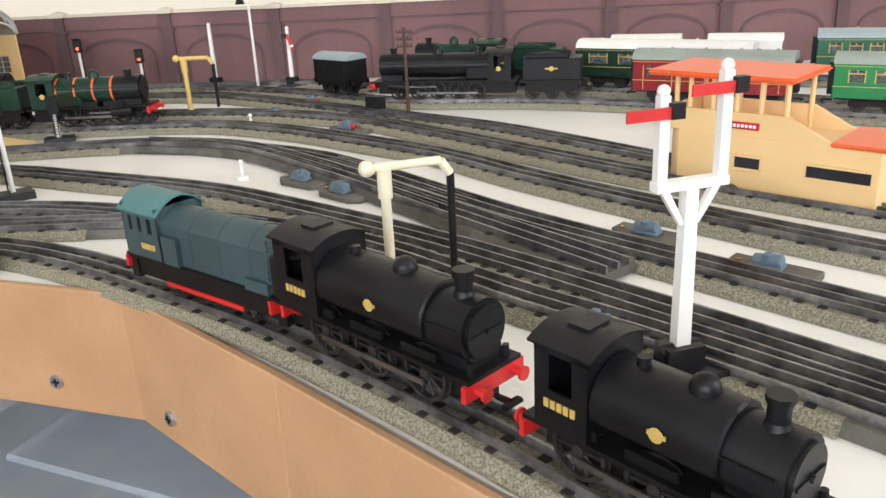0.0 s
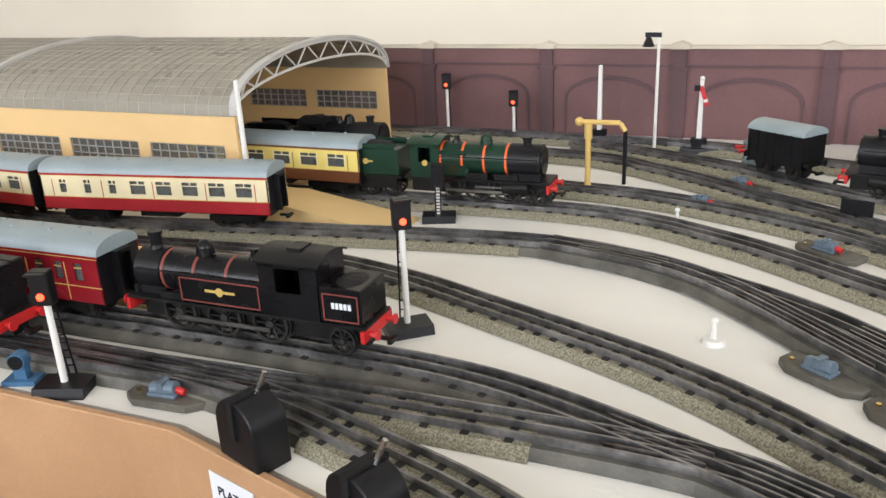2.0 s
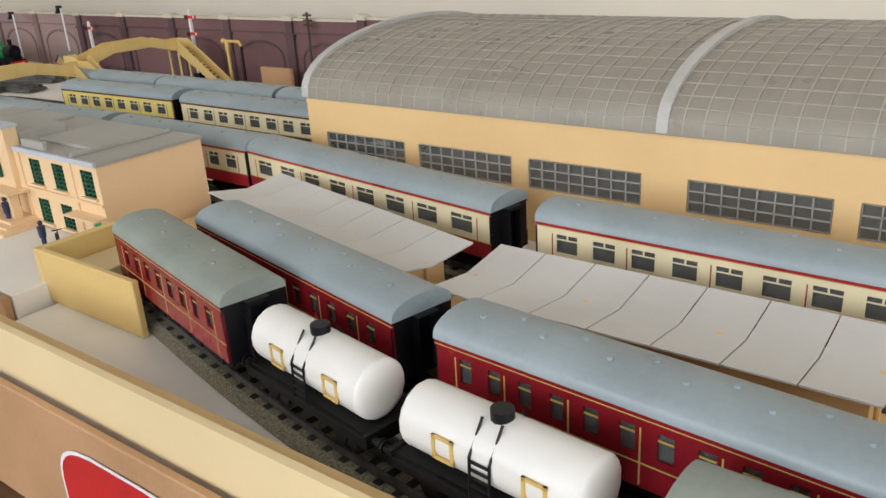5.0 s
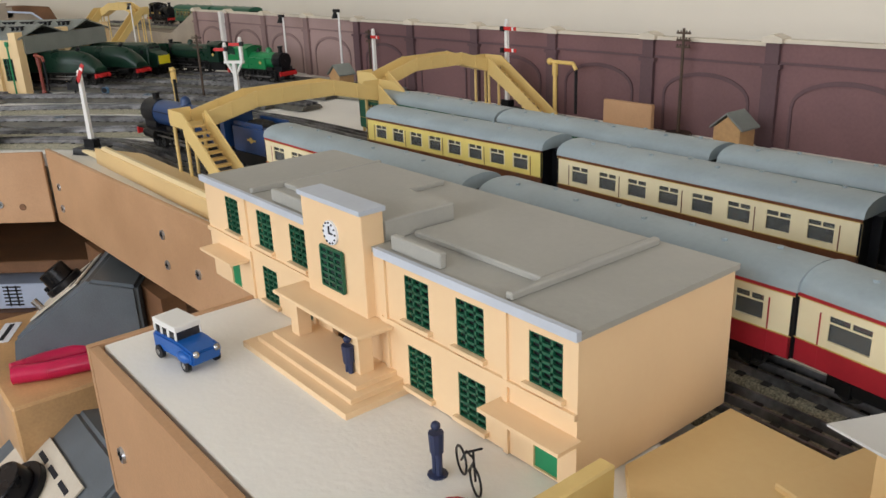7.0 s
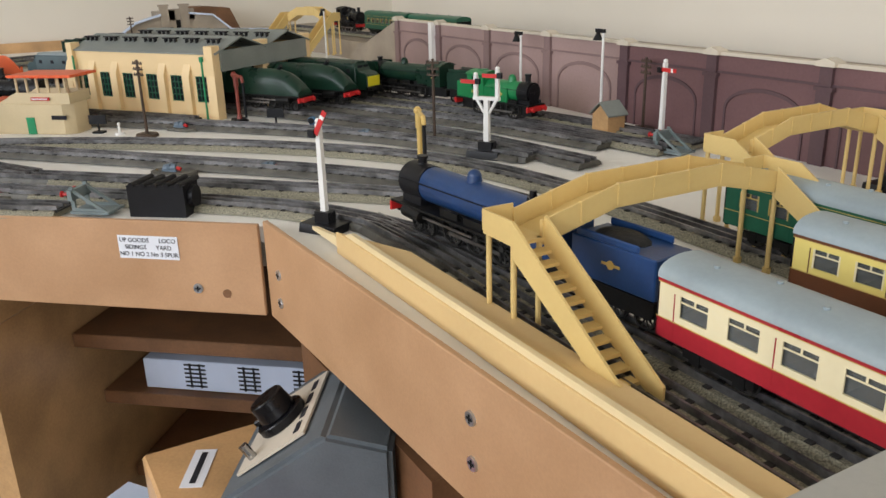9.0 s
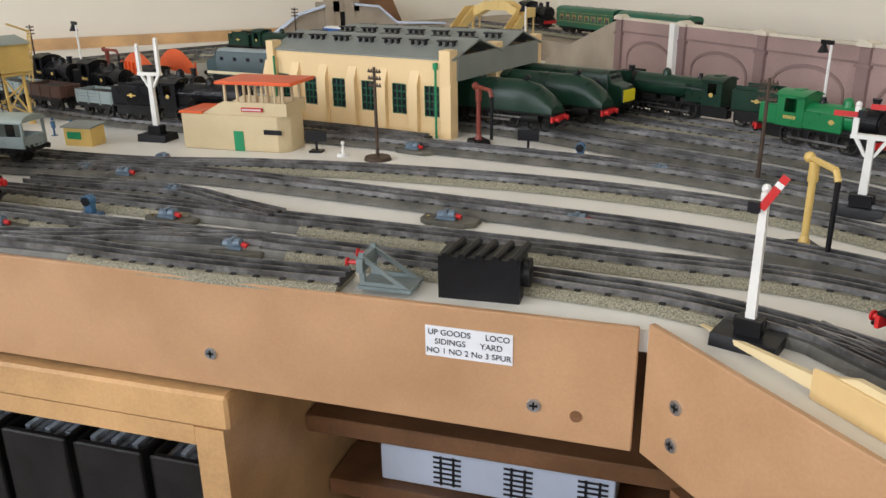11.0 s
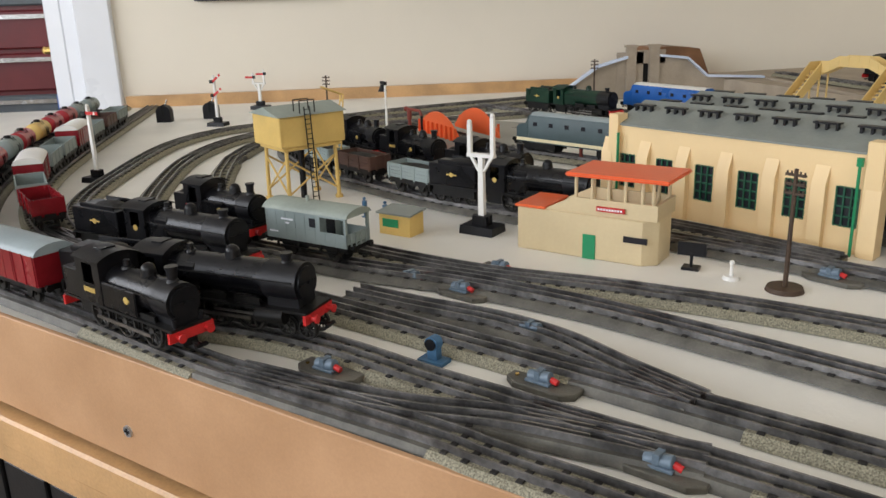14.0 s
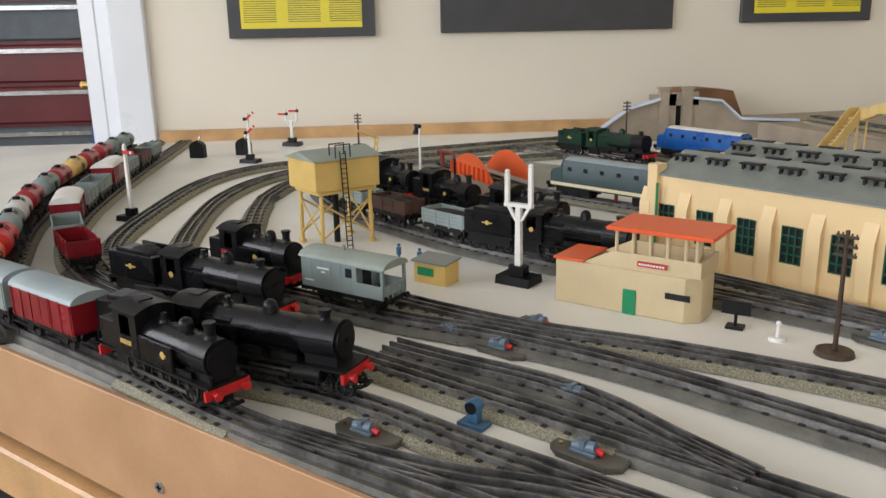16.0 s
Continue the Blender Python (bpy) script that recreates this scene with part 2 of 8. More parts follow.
def arc_profile(w, z0, rise, n=10, t=0.001):
    """A bowed roof's section, w wide, springing at z0."""
    top = [(-w / 2 + w * i / n, z0 + rise * (1 - (2 * i / n - 1) ** 2)) for i in range(n + 1)]
    return top + [(a, b - t) for a, b in reversed(top)]


def bevel(bm, amount, seg=1, angle=40):
    edges = [e for e in bm.edges if len(e.link_faces) == 2 and e.calc_face_angle(0) > radians(angle)]
    bmesh.ops.bevel(bm, geom=edges, offset=amount, segments=seg, affect="EDGES", clamp_overlap=True)


def finish(me, angle=35):
    for p in me.polygons:
        p.use_smooth = True
    me.set_sharp_from_angle(angle=radians(angle))
    return me


def obj(name, bm, material, parent=None, label="", m=None, smooth=True):
    me = bpy.data.meshes.new(name)
    bm.to_mesh(me)
    bm.free()
    me.materials.append(material)
    if smooth:
        finish(me)
    ob = new(name, me)
    if m is not None:
        ob.matrix_basis = m
    if parent is not None:
        ob.parent = parent
    return tagged(ob, label)


def part(name, bm, material, parent, label="", m=None):
    return obj(name, bm, material, parent, label, m)


def shared(name, me, parent, m):
    ob = new(name, me)
    ob.parent = parent
    ob.matrix_basis = m
    return ob


def thing(name, label, category, group="", m=None, kind=""):
    ob = new(name)
    ob.empty_display_size = 0.01
    if m is not None:
        ob.matrix_basis = m
    return tagged(ob, label, category, group, kind)


def B():
    return bmesh.new()


def words(name, text, size, material, parent, m):
    """Lettering in the built-in font, as a mesh."""
    cu = bpy.data.curves.new(name, "FONT")
    cu.body, cu.size, cu.align_x, cu.align_y, cu.extrude = text, size, "CENTER", "CENTER", 0.0001
    tmp = bpy.data.objects.new("tmp_text", cu)
    scene.collection.objects.link(tmp)
    me = bpy.data.meshes.new_from_object(tmp.evaluated_get(bpy.context.evaluated_depsgraph_get()))
    bpy.data.objects.remove(tmp)
    me.materials.clear()
    me.materials.append(material)
    ob = new(name, me)
    ob.parent, ob.matrix_basis = parent, m
    return ob

# ---- room ----


def structure(name, bm, material, label, category):
    return tagged(obj(name, bm, material), label, category, kind="structure")


FLOOR, TOPZ = -0.95, 1.45
WX0, WX1, WY0, WY1 = -3.30, 1.70, -2.20, 1.40
b = B(); bxr(b, WX0 - 1.2, WX1 + 0.1, WY0 - 0.1, WY1 + 0.1, FLOOR - 0.1, FLOOR); structure("floor", b, M_CARPET, "dark grey carpeted floor of the room", "floor")
b = B(); bxr(b, WX0 - 1.2, WX1 + 0.1, WY0 - 0.1, WY1 + 0.1, TOPZ, TOPZ + 0.1); structure("ceiling", b, M_CEIL, "plain white painted ceiling", "ceiling")
b = B(); bxr(b, WX0 - 0.1, WX1 + 0.1, WY1, WY1 + 0.1, FLOOR, TOPZ); structure("wall_north", b, M_WALL, "plain cream painted plaster wall behind the backscene", "wall")
b = B()
bxr(b, WX0 - 0.1, WX0, -0.235, WY1, FLOOR, TOPZ)
bxr(b, WX0 - 0.1, WX0, WY0, -1.08, FLOOR, TOPZ)
bxr(b, WX0 - 0.1, WX0, -1.08, -0.235, 1.10, TOPZ)
structure("wall_west", b, M_WALL, "cream painted wall with posters and a doorway", "wall")
b = B()
for x0, x1 in ((WX0 - 0.1, -2.85), (-1.55, -1.15), (0.55, WX1 + 0.1)):
    bxr(b, x0, x1, WY0 - 0.1, WY0, FLOOR, TOPZ)
for x0, x1 in ((-2.85, -1.55), (-1.15, 0.55)):
    bxr(b, x0, x1, WY0 - 0.1, WY0, FLOOR, 0.2)
    bxr(b, x0, x1, WY0 - 0.1, WY0, 1.3, TOPZ)
structure("wall_south", b, M_WALL, "cream painted wall with two windows", "wall")
b = B()
bxr(b, WX1, WX1 + 0.1, WY0, -0.95, FLOOR, TOPZ); bxr(b, WX1, WX1 + 0.1, 0.35, WY1, FLOOR, TOPZ)
bxr(b, WX1, WX1 + 0.1, -0.95, 0.35, FLOOR, 0.2); bxr(b, WX1, WX1 + 0.1, -0.95, 0.35, 1.3, TOPZ)
structure("wall_east", b, M_WALL, "cream painted wall with one window", "wall")
# passage behind the doorway
b = B(); bxr(b, WX0 - 1.3, WX0 - 1.2, -2.2, 0.6, FLOOR, TOPZ); bxr(b, WX0 - 1.2, WX0 - 0.1, 0.1, 0.2, FLOOR, TOPZ); bxr(b, WX0 - 1.2, WX0 - 0.1, -2.2, -2.1, FLOOR, TOPZ)
structure("wall_passage", b, M_WALL, "cream walls of the store beyond the doorway", "wall")

# ---- baseboard and fascia ----
FRONT = [(1.2, -0.95), (0.30, -0.03), (0.080, 0.165), (-0.005, 0.242), (-0.098, 0.322), (-0.30, 0.376), (-0.98, 0.372), (-0.985, 0.50), (-1.215, 0.50), (-1.22, 0.530), (-1.697, 0.514), (-2.187, -0.060), (-2.75, -0.72)]
b = B()
prism(b, FRONT + [(-3.298, -0.72), (-3.298, 1.398), (1.2, 1.398)], -0.012, 0.0, "z")
board = structure("baseboard", b, M_BOARD, "cream painted plywood baseboard of the model railway", "baseboard")


def fascia_run(name, pts, z0, z1, t=0.004):
    for (xa, ya), (xb, yb) in zip(pts, pts[1:]):
        d = math.hypot(xb - xa, yb - ya)
        bm = B()
        bxr(bm, 0.0, d, -t, 0, z0, z1)
        bevel(bm, 0.0006)
        ob = obj(name, bm, M_HARD, m=pose(xa, ya, 0, 0, 0, math.degrees(math.atan2(yb - ya, xb - xa))))
        tagged(ob, "brown hardboard fascia strip screwed to the baseboard edge", "fascia", "fascia strips", "structure")


fascia_run("fascia", [(-2.75, -0.724), (-2.187, -0.064), (-1.7005, 0.5062)], -0.066, 0.003)
fascia_run("fascia", [(-1.6955, 0.511), (-1.213, 0.528)], -0.066, 0.006)
fascia_run("fascia", [(-0.982, 0.368), (-0.30, 0.372), (-0.098, 0.318)], -0.066, 0.002)
fascia_run("fascia", [(-0.098, 0.318), (-0.005, 0.238), (0.080, 0.161), (0.30, -0.034), (1.2, -0.954)], -0.066, 0.002)

# frame battens below the board
b = B()
for x in (-2.6, -1.9, -1.3, -0.7, -0.1, 0.5):
    bxr(b, x - 0.01, x + 0.01, 0.56, 0.95, -0.06, -0.012)
structure("trim", b, M_PINE, "pine battens under the baseboard", "battens")

# ---- track ----
TRACKS = {}
RAILZ = 0.0088


def smooth_line(pts, step):
    """A soft curve through a few points, cut at even steps."""
    p = [Vector((*a, 0)) for a in pts]
    p = [2 * p[0] - p[1]] + p + [2 * p[-1] - p[-2]]
    fine = []
    for i in range(1, len(p) - 2):
        for k in range(24):
            t = k / 24
            a, b_, c, d = p[i - 1:i + 3]
            fine.append(0.5 * (2 * b_ + (c - a) * t + (2 * a - 5 * b_ + 4 * c - d) * t * t + (3 * b_ - a - 3 * c + d) * t ** 3))
    fine.append(p[-2])
    out, acc = [fine[0]], 0.0
    for u, v in zip(fine, fine[1:]):
        acc += (v - u).length
        if acc >= step:
            out.append(v)
            acc = 0.0
    return out


def sweep(bm, line, section, closed=True):
    """Draws a section of (sideways, up) along a line."""
    rows = []
    for i, p in enumerate(line):
        d = (line[min(i + 1, len(line) - 1)] - line[max(i - 1, 0)]).normalized()
        n = Vector((-d.y, d.x, 0))
        rows.append([bm.verts.new((p.x + n.x * s, p.y + n.y * s, h)) for s, h in section])
    k = len(section)
    for r0, r1 in zip(rows, rows[1:]):
        for j in range(k):
            bm.faces.new((r0[j], r0[(j + 1) % k], r1[(j + 1) % k], r1[j]))
    bm.faces.new(rows[0][::-1]); bm.faces.new(rows[-1])


bmS = B()
bx(bmS, 0, 0, 0, 0.0036, 0.0224, 0.0014)
bevel(bmS, 0.0003)
SLEEPER = bpy.data.meshes.new("sleeper"); bmS.to_mesh(SLEEPER); bmS.free(); SLEEPER.materials.append(M_SLEEPER)
ROADS = []


def track(name, pts, bed=M_ROADBED, shiny=False, z=0.0):
    """Notes a road; the roads are laid once all of them are known."""
    TRACKS[name] = smooth_line(pts, 0.006)
    ROADS.append((name, bed, z))


def lay_tracks():
    cells = {}
    for name, bed, z in ROADS:
        for v in TRACKS[name]:
            cells.setdefault((int(v.x // 0.03), int(v.y // 0.03)), []).append((v.x, v.y, name))

    def joined(v, name, reach):
        i, j = int(v.x // 0.03), int(v.y // 0.03)
        return any(n != name and math.hypot(x - v.x, y - v.y) < reach
                   for di in (-1, 0, 1) for dj in (-1, 0, 1) for x, y, n in cells.get((i + di, j + dj), ()))

    for k, (name, bed, z) in enumerate(ROADS):
        line = TRACKS[name]
        z += 0.00005 * k
        t = thing("railway_track", "three-rail tinplate track with black sleepers on a khaki bed", "track", "railway tracks", kind="structure")
        pointwork = [joined(v, name, 0.0205) for v in line]
        # plain track and turnout castings follow one another along the road
        runs, i = [], 0
        while i < len(line) - 1:
            j = i + 1
            while j < len(line) - 1 and pointwork[j] == pointwork[i]:
                j += 1
            runs.append((i, j, pointwork[i]))
            i = j
        for i, j, points in runs:
            piece = line[i:j + 1]
            w = 0.0138 if points else 0.0158
            bm = B(); sweep(bm, piece, [(-w, z + 0.0002), (-w + 0.0012, z + 0.0026), (-0.0116, z + 0.0050), (0.0116, z + 0.0050), (w - 0.0012, z + 0.0026), (w, z + 0.0002)][::-1])
            part("turnout_base" if points else "roadbed", bm, M_TURNBED if points else bed, t, "plain grey turnout base" if points else "")
            if points and len(piece) > 8:
                # check rails and wing rails beside the crossing
                for off in (-0.0040, 0.0040):
                    for a in range(3, len(piece) - 5, 13):
                        bm = B(); sweep(bm, piece[a:a + 6 + (a + k) % 4], [(off - 0.0005, z + 0.005), (off - 0.0005, z + 0.0082), (off + 0.0005, z + 0.0082), (off + 0.0005, z + 0.005)][::-1])
                        part("check_rail", bm, M_CHECK if (a + k) % 3 else M_RAIL, t)
        for s in (-0.0078, 0.0, 0.0078):
            bm = B(); sweep(bm, line, [(s - 0.0007, z + 0.005), (s - 0.0006, z + 0.0084), (s + 0.0006, z + 0.0084), (s + 0.0007, z + 0.005)][::-1])
            part("rail", bm, M_RAILDK, t)
        acc = 0.0
        for n, (u, v) in enumerate(zip(line, line[1:])):
            acc += (v - u).length
            if acc > 0.0096:
                acc = 0.0
                if not pointwork[n + 1]:
                    d = v - u
                    shared("sleeper", SLEEPER, t, pose(v.x, v.y, z + 0.0049, 0, 0, math.degrees(math.atan2(d.y, d.x))))


track("front", [(-0.43, 0.404), (-0.30, 0.402), (-0.19, 0.374), (-0.146, 0.356), (-0.116, 0.339), (-0.085, 0.319), (-0.029, 0.282), (0.019, 0.243), (0.081, 0.187), (0.158, 0.109), (0.408, -0.141)])
track("T1", [(-0.95, 0.462), (-0.80, 0.426), (-0.68, 0.407), (-0.56, 0.402), (-0.40, 0.402), (-0.30, 0.407), (-0.2, 0.411), (-0.10, 0.411), (-0.055, 0.399), (0.012, 0.360), (0.084, 0.295), (0.165, 0.225), (0.40, 0.0)])
track("T2", [(-0.95, 0.503), (-0.80, 0.465), (-0.66, 0.446), (-0.55, 0.441), (-0.426, 0.443), (-0.282, 0.446), (-0.188, 0.441), (-0.102, 0.414), (-0.05, 0.392)], M_TURNBED)
track("T3", [(-1.66, 0.572), (-1.56, 0.576), (-1.45, 0.571), (-1.30, 0.569), (-0.98, 0.567), (-0.80, 0.545), (-0.612, 0.535), (-0.42, 0.549), (-0.348, 0.553), (-0.277, 0.540), (-0.214, 0.517), (-0.11, 0.474), (-0.034, 0.424), (0.05, 0.36), (0.143, 0.275), (0.25, 0.17), (0.5, -0.08)])
track("T4", [(-2.30, -0.10), (-2.151, 0.035), (-2.058, 0.185), (-1.987, 0.262), (-1.87, 0.39), (-1.753, 0.506), (-1.704, 0.546), (-1.636, 0.578), (-1.549, 0.596), (-1.35, 0.600), (-1.10, 0.602), (-0.95, 0.595), (-0.80, 0.577), (-0.58, 0.572), (-0.39, 0.598), (-0.215, 0.620), (-0.132, 0.596), (-0.062, 0.559), (-0.007, 0.507), (0.087, 0.400), (0.187, 0.305), (0.30, 0.20), (0.6, -0.08)])
track("T5", [(-2.33, -0.04), (-2.248, 0.035), (-2.165, 0.140), (-2.061, 0.255), (-1.948, 0.374), (-1.84, 0.485), (-1.77, 0.555), (-1.692, 0.628), (-1.58, 0.668), (-1.35, 0.693), (-1.10, 0.696), (-0.80, 0.691), (-0.46, 0.684), (-0.33, 0.69), (-0.19, 0.690), (-0.104, 0.655), (-0.031, 0.604), (0.042, 0.545), (0.10, 0.48), (0.18, 0.40), (0.28, 0.31), (0.7, -0.05)])
track("T6", [(-2.643, 0.071), (-2.531, 0.074), (-2.437, 0.091), (-2.28, 0.18), (-2.167, 0.293), (-2.10, 0.40), (-2.028, 0.497), (-1.92, 0.61), (-1.80, 0.695), (-1.657, 0.733), (-1.45, 0.742), (-1.10, 0.743), (-0.80, 0.745), (-0.45, 0.742), (-0.30, 0.75), (-0.17, 0.74), (-0.05, 0.69), (0.03, 0.62), (0.10, 0.55), (0.18, 0.47), (0.30, 0.37), (0.8, -0.05)])
track("inner", [(-2.643, 0.071), (-2.738, 0.092), (-2.83, 0.15), (-2.88, 0.25), (-2.90, 0.36), (-2.93, 0.52)])
track("back", [(-0.95, 0.862), (-0.5, 0.860), (-0.257, 0.851), (-0.17, 0.815), (-0.07, 0.743), (0.006, 0.687), (0.09, 0.62), (0.2, 0.50)])
track("r4", [(-0.26, 0.905), (-0.12, 0.84), (-0.05, 0.79), (0.0, 0.765), (0.097, 0.748), (0.178, 0.720), (0.313, 0.655), (0.5, 0.56), (0.8, 0.38)])
track("r5", [(-0.10, 0.885), (0.05, 0.835), (0.196, 0.785), (0.313, 0.72), (0.6, 0.55)])
track("r6", [(-0.02, 0.90), (0.20, 0.86), (0.45, 0.78), (0.9, 0.60)])
track("r7", [(-0.9, 0.925), (-0.5, 0.925), (-0.2, 0.915), (-0.1, 0.90)])
track("siding_a", [(-2.60, -0.60), (-2.35, -0.23), (-2.22, -0.067), (-2.121, 0.045), (-2.028, 0.141), (-1.939, 0.249), (-1.914, 0.275), (-1.882, 0.311), (-1.855, 0.342), (-1.815, 0.392)])
track("d1", [(-2.26, 0.05), (-2.33, -0.01), (-2.437, -0.050), (-2.596, -0.050), (-2.783, -0.028), (-2.90, 0.04), (-2.972, 0.188), (-3.045, 0.32), (-3.123, 0.542), (-3.17, 0.70)])
track("d2", [(-2.20, 0.12), (-2.29, 0.055), (-2.382, 0.026), (-2.50, 0.014), (-2.65, 0.016), (-2.78, 0.05), (-2.88, 0.13), (-2.945, 0.27), (-3.0, 0.40), (-3.06, 0.55), (-3.10, 0.70)])
track("stock_outer", [(-2.18, -0.045), (-2.25, -0.09), (-2.345, -0.115), (-2.557, -0.172), (-2.862, -0.204), (-3.26, -0.215)])
track("stock_inner", [(-2.24, 0.03), (-2.30, -0.022), (-2.40, -0.078), (-2.548, -0.121), (-2.80, -0.142), (-3.25, -0.158)])
track("coal", [(-2.76, 0.135), (-2.66, 0.145), (-2.542, 0.186), (-2.45, 0.245), (-2.36, 0.311), (-2.25, 0.42), (-2.17, 0.50), (-2.05, 0.605), (-1.92, 0.70), (-1.75, 0.775)], M_TURNBED)
track("loco_row", [(-2.74, 0.175), (-2.618, 0.226), (-2.528, 0.276), (-2.423, 0.338), (-2.32, 0.42), (-2.22, 0.50), (-2.13, 0.565)])
track("ladder_a", [(-2.30, 0.085), (-2.242, 0.150), (-2.179, 0.227), (-2.135, 0.295), (-2.079, 0.361), (-2.025, 0.412), (-1.93, 0.495), (-1.80, 0.605), (-1.70, 0.665), (-1.6, 0.69)], M_TURNBED)
track("ladder_c", [(-2.016, 0.157), (-1.984, 0.204), (-1.960, 0.246), (-1.941, 0.291), (-1.915, 0.333), (-1.892, 0.369)], M_TURNBED)
track("ladder_d", [(-2.128, 0.220), (-2.097, 0.257), (-2.061, 0.304), (-2.026, 0.335), (-1.985, 0.357), (-1.940, 0.384)], M_TURNBED)
track("shed_1", [(-2.33, 0.525), (-2.14, 0.655), (-2.0, 0.72), (-1.87, 0.77), (-1.70, 0.80)], M_TURNBED)
track("shed_2", [(-2.37, 0.575), (-2.18, 0.70), (-2.05, 0.765), (-1.92, 0.82), (-1.75, 0.86)], M_TURNBED)
track("shed_3", [(-2.42, 0.625), (-2.22, 0.745), (-2.07, 0.805), (-1.93, 0.85), (-1.70, 0.89)])
track("shed_4", [(-2.40, 0.72), (-2.21, 0.80), (-2.05, 0.855), (-1.90, 0.90), (-1.70, 0.93)])
track("cross_r2", [(-0.21, 0.619), (-0.12, 0.590), (-0.03, 0.503), (0.06, 0.40), (0.13, 0.32)], M_TURNBED)

track("deltic_road", [(-2.66, 0.385), (-2.599, 0.435), (-2.50, 0.515), (-2.36, 0.62)])
track("bulleid_road", [(-3.05, 0.45), (-2.947, 0.509), (-2.75, 0.627), (-2.50, 0.76)])
track("upper_road", [(-3.0, 0.60), (-2.85, 0.68), (-2.65, 0.78), (-2.45, 0.86)])
track("hill", [(-3.1, 1.03), (-2.6, 1.07), (-1.6, 1.10), (-1.2, 1.10)], z=0.030)
lay_tracks()

# ---- backscene wall, printed brick panels on card with piers ----


def backscene(x0, x1, y, h, pitch, brick, dark, cap, capz, label):
    w = thing("backscene_wall", label, "model wall", "backscene walls", kind="structure")
    bm = B(); bxr(bm, x0, x1, y, y + 0.006, 0, h); part("panel", bm, brick, w)
    n = max(1, round((x1 - x0) / pitch))
    p = (x1 - x0) / n
    bm = B(); bxr(bm, x0, x1, y - 0.0022, y + 0.007, h, h + 0.003); part("coping", bm, cap, w)
    bm = B(); bxr(bm, x0, x1, y - 0.0012, y - 0.0001, h * 0.80, h * 0.825); part("string_course", bm, dark, w)
    for i in range(n + 1 if x1 > 0 else n):
        x = x0 + i * p
        bm = B()
        bxr(bm, x - 0.007, x + 0.007, y - 0.004, y - 0.0002, 0, h * 0.76)
        bxr(bm, x - 0.009, x + 0.009, y - 0.005, y - 0.0002, h * 0.76, h * 0.80)
        bxr(bm, x - 0.006, x + 0.006, y - 0.0035, y - 0.0002, h * 0.80, h)
        part("pier", bm, dark, w)
        bm = B()
        prism(bm, [(-0.009, h), (0.009, h), (0.009, h + 0.004), (0.0, h + 0.007), (-0.009, h + 0.004)], y - 0.006, y + 0.008, "y")
        bmesh.ops.translate(bm, vec=(x, 0, 0), verts=bm.verts)
        part("pier_cap", bm, cap, w)
        if i < n:
            cx, r = x + p / 2, p * 0.36
            bm = B()
            k = 14
            hs = h * 0.42
            outer = [(cx + r * math.cos(math.pi * j / k), hs + r * 0.5 * math.sin(math.pi * j / k)) for j in range(k + 1)]
            inner = [(cx + r * 0.94 * math.cos(math.pi * j / k), hs + r * 0.42 * math.sin(math.pi * j / k)) for j in range(k + 1)]
            for j in range(k):
                prism(bm, [outer[j], outer[j + 1], inner[j + 1], inner[j]], y - 0.0015, y - 0.0001, "y")
            bxr(bm, cx - r, cx - r * 0.95, y - 0.0012, y - 0.0001, 0, hs); bxr(bm, cx + r * 0.95, cx + r, y - 0.0012, y - 0.0001, 0, hs)
            part("arch", bm, dark, w)
    return w


backscene(-1.2295, 1.1375, 0.966, 0.086, 0.1315, M_BRICK, M_BRICKDK, M_CAP, 0, "plum printed brick retaining wall with arches and piers")
backscene(-1.847, -1.2305, 0.966, 0.083, 0.1236, M_BRICK, M_BRICKDK, M_CAP, 0, "plum printed brick retaining wall behind the station")
backscene(-2.393, -1.8480, 0.9655, 0.084, 0.1365, M_BRICKPK, M_BRICKPKDK, M_CAP, 0, "pinkish grey retaining wall with arches and piers")
b = B(); prism(b, [(-2.60, 0.0), (-2.400, 0.0), (-2.400, 0.082), (-2.56, 0.025)], 0.962, 0.970, "y")
tagged(obj("wing_wall", b, M_TUNNEL), "sloping grey stone wing wall beside the tunnel", "model wall", kind="structure")
b = B(); bxr(b, -2.272, -2.262, 0.955, 0.962, 0, 0.087)
tagged(obj("white_post", b, M_WHITE), "tall white post in front of the pink wall", "post")

# ---- rolling stock, drawn in millimetres of 4 mm scale and brought to size ----
S = 0.00095
KEEP = 0.905


def sp(name, bm, material, parent, label="", m=None):
    bmesh.ops.scale(bm, vec=(S, S, S), verts=bm.verts)
    return part(name, bm, material, parent, label, m)


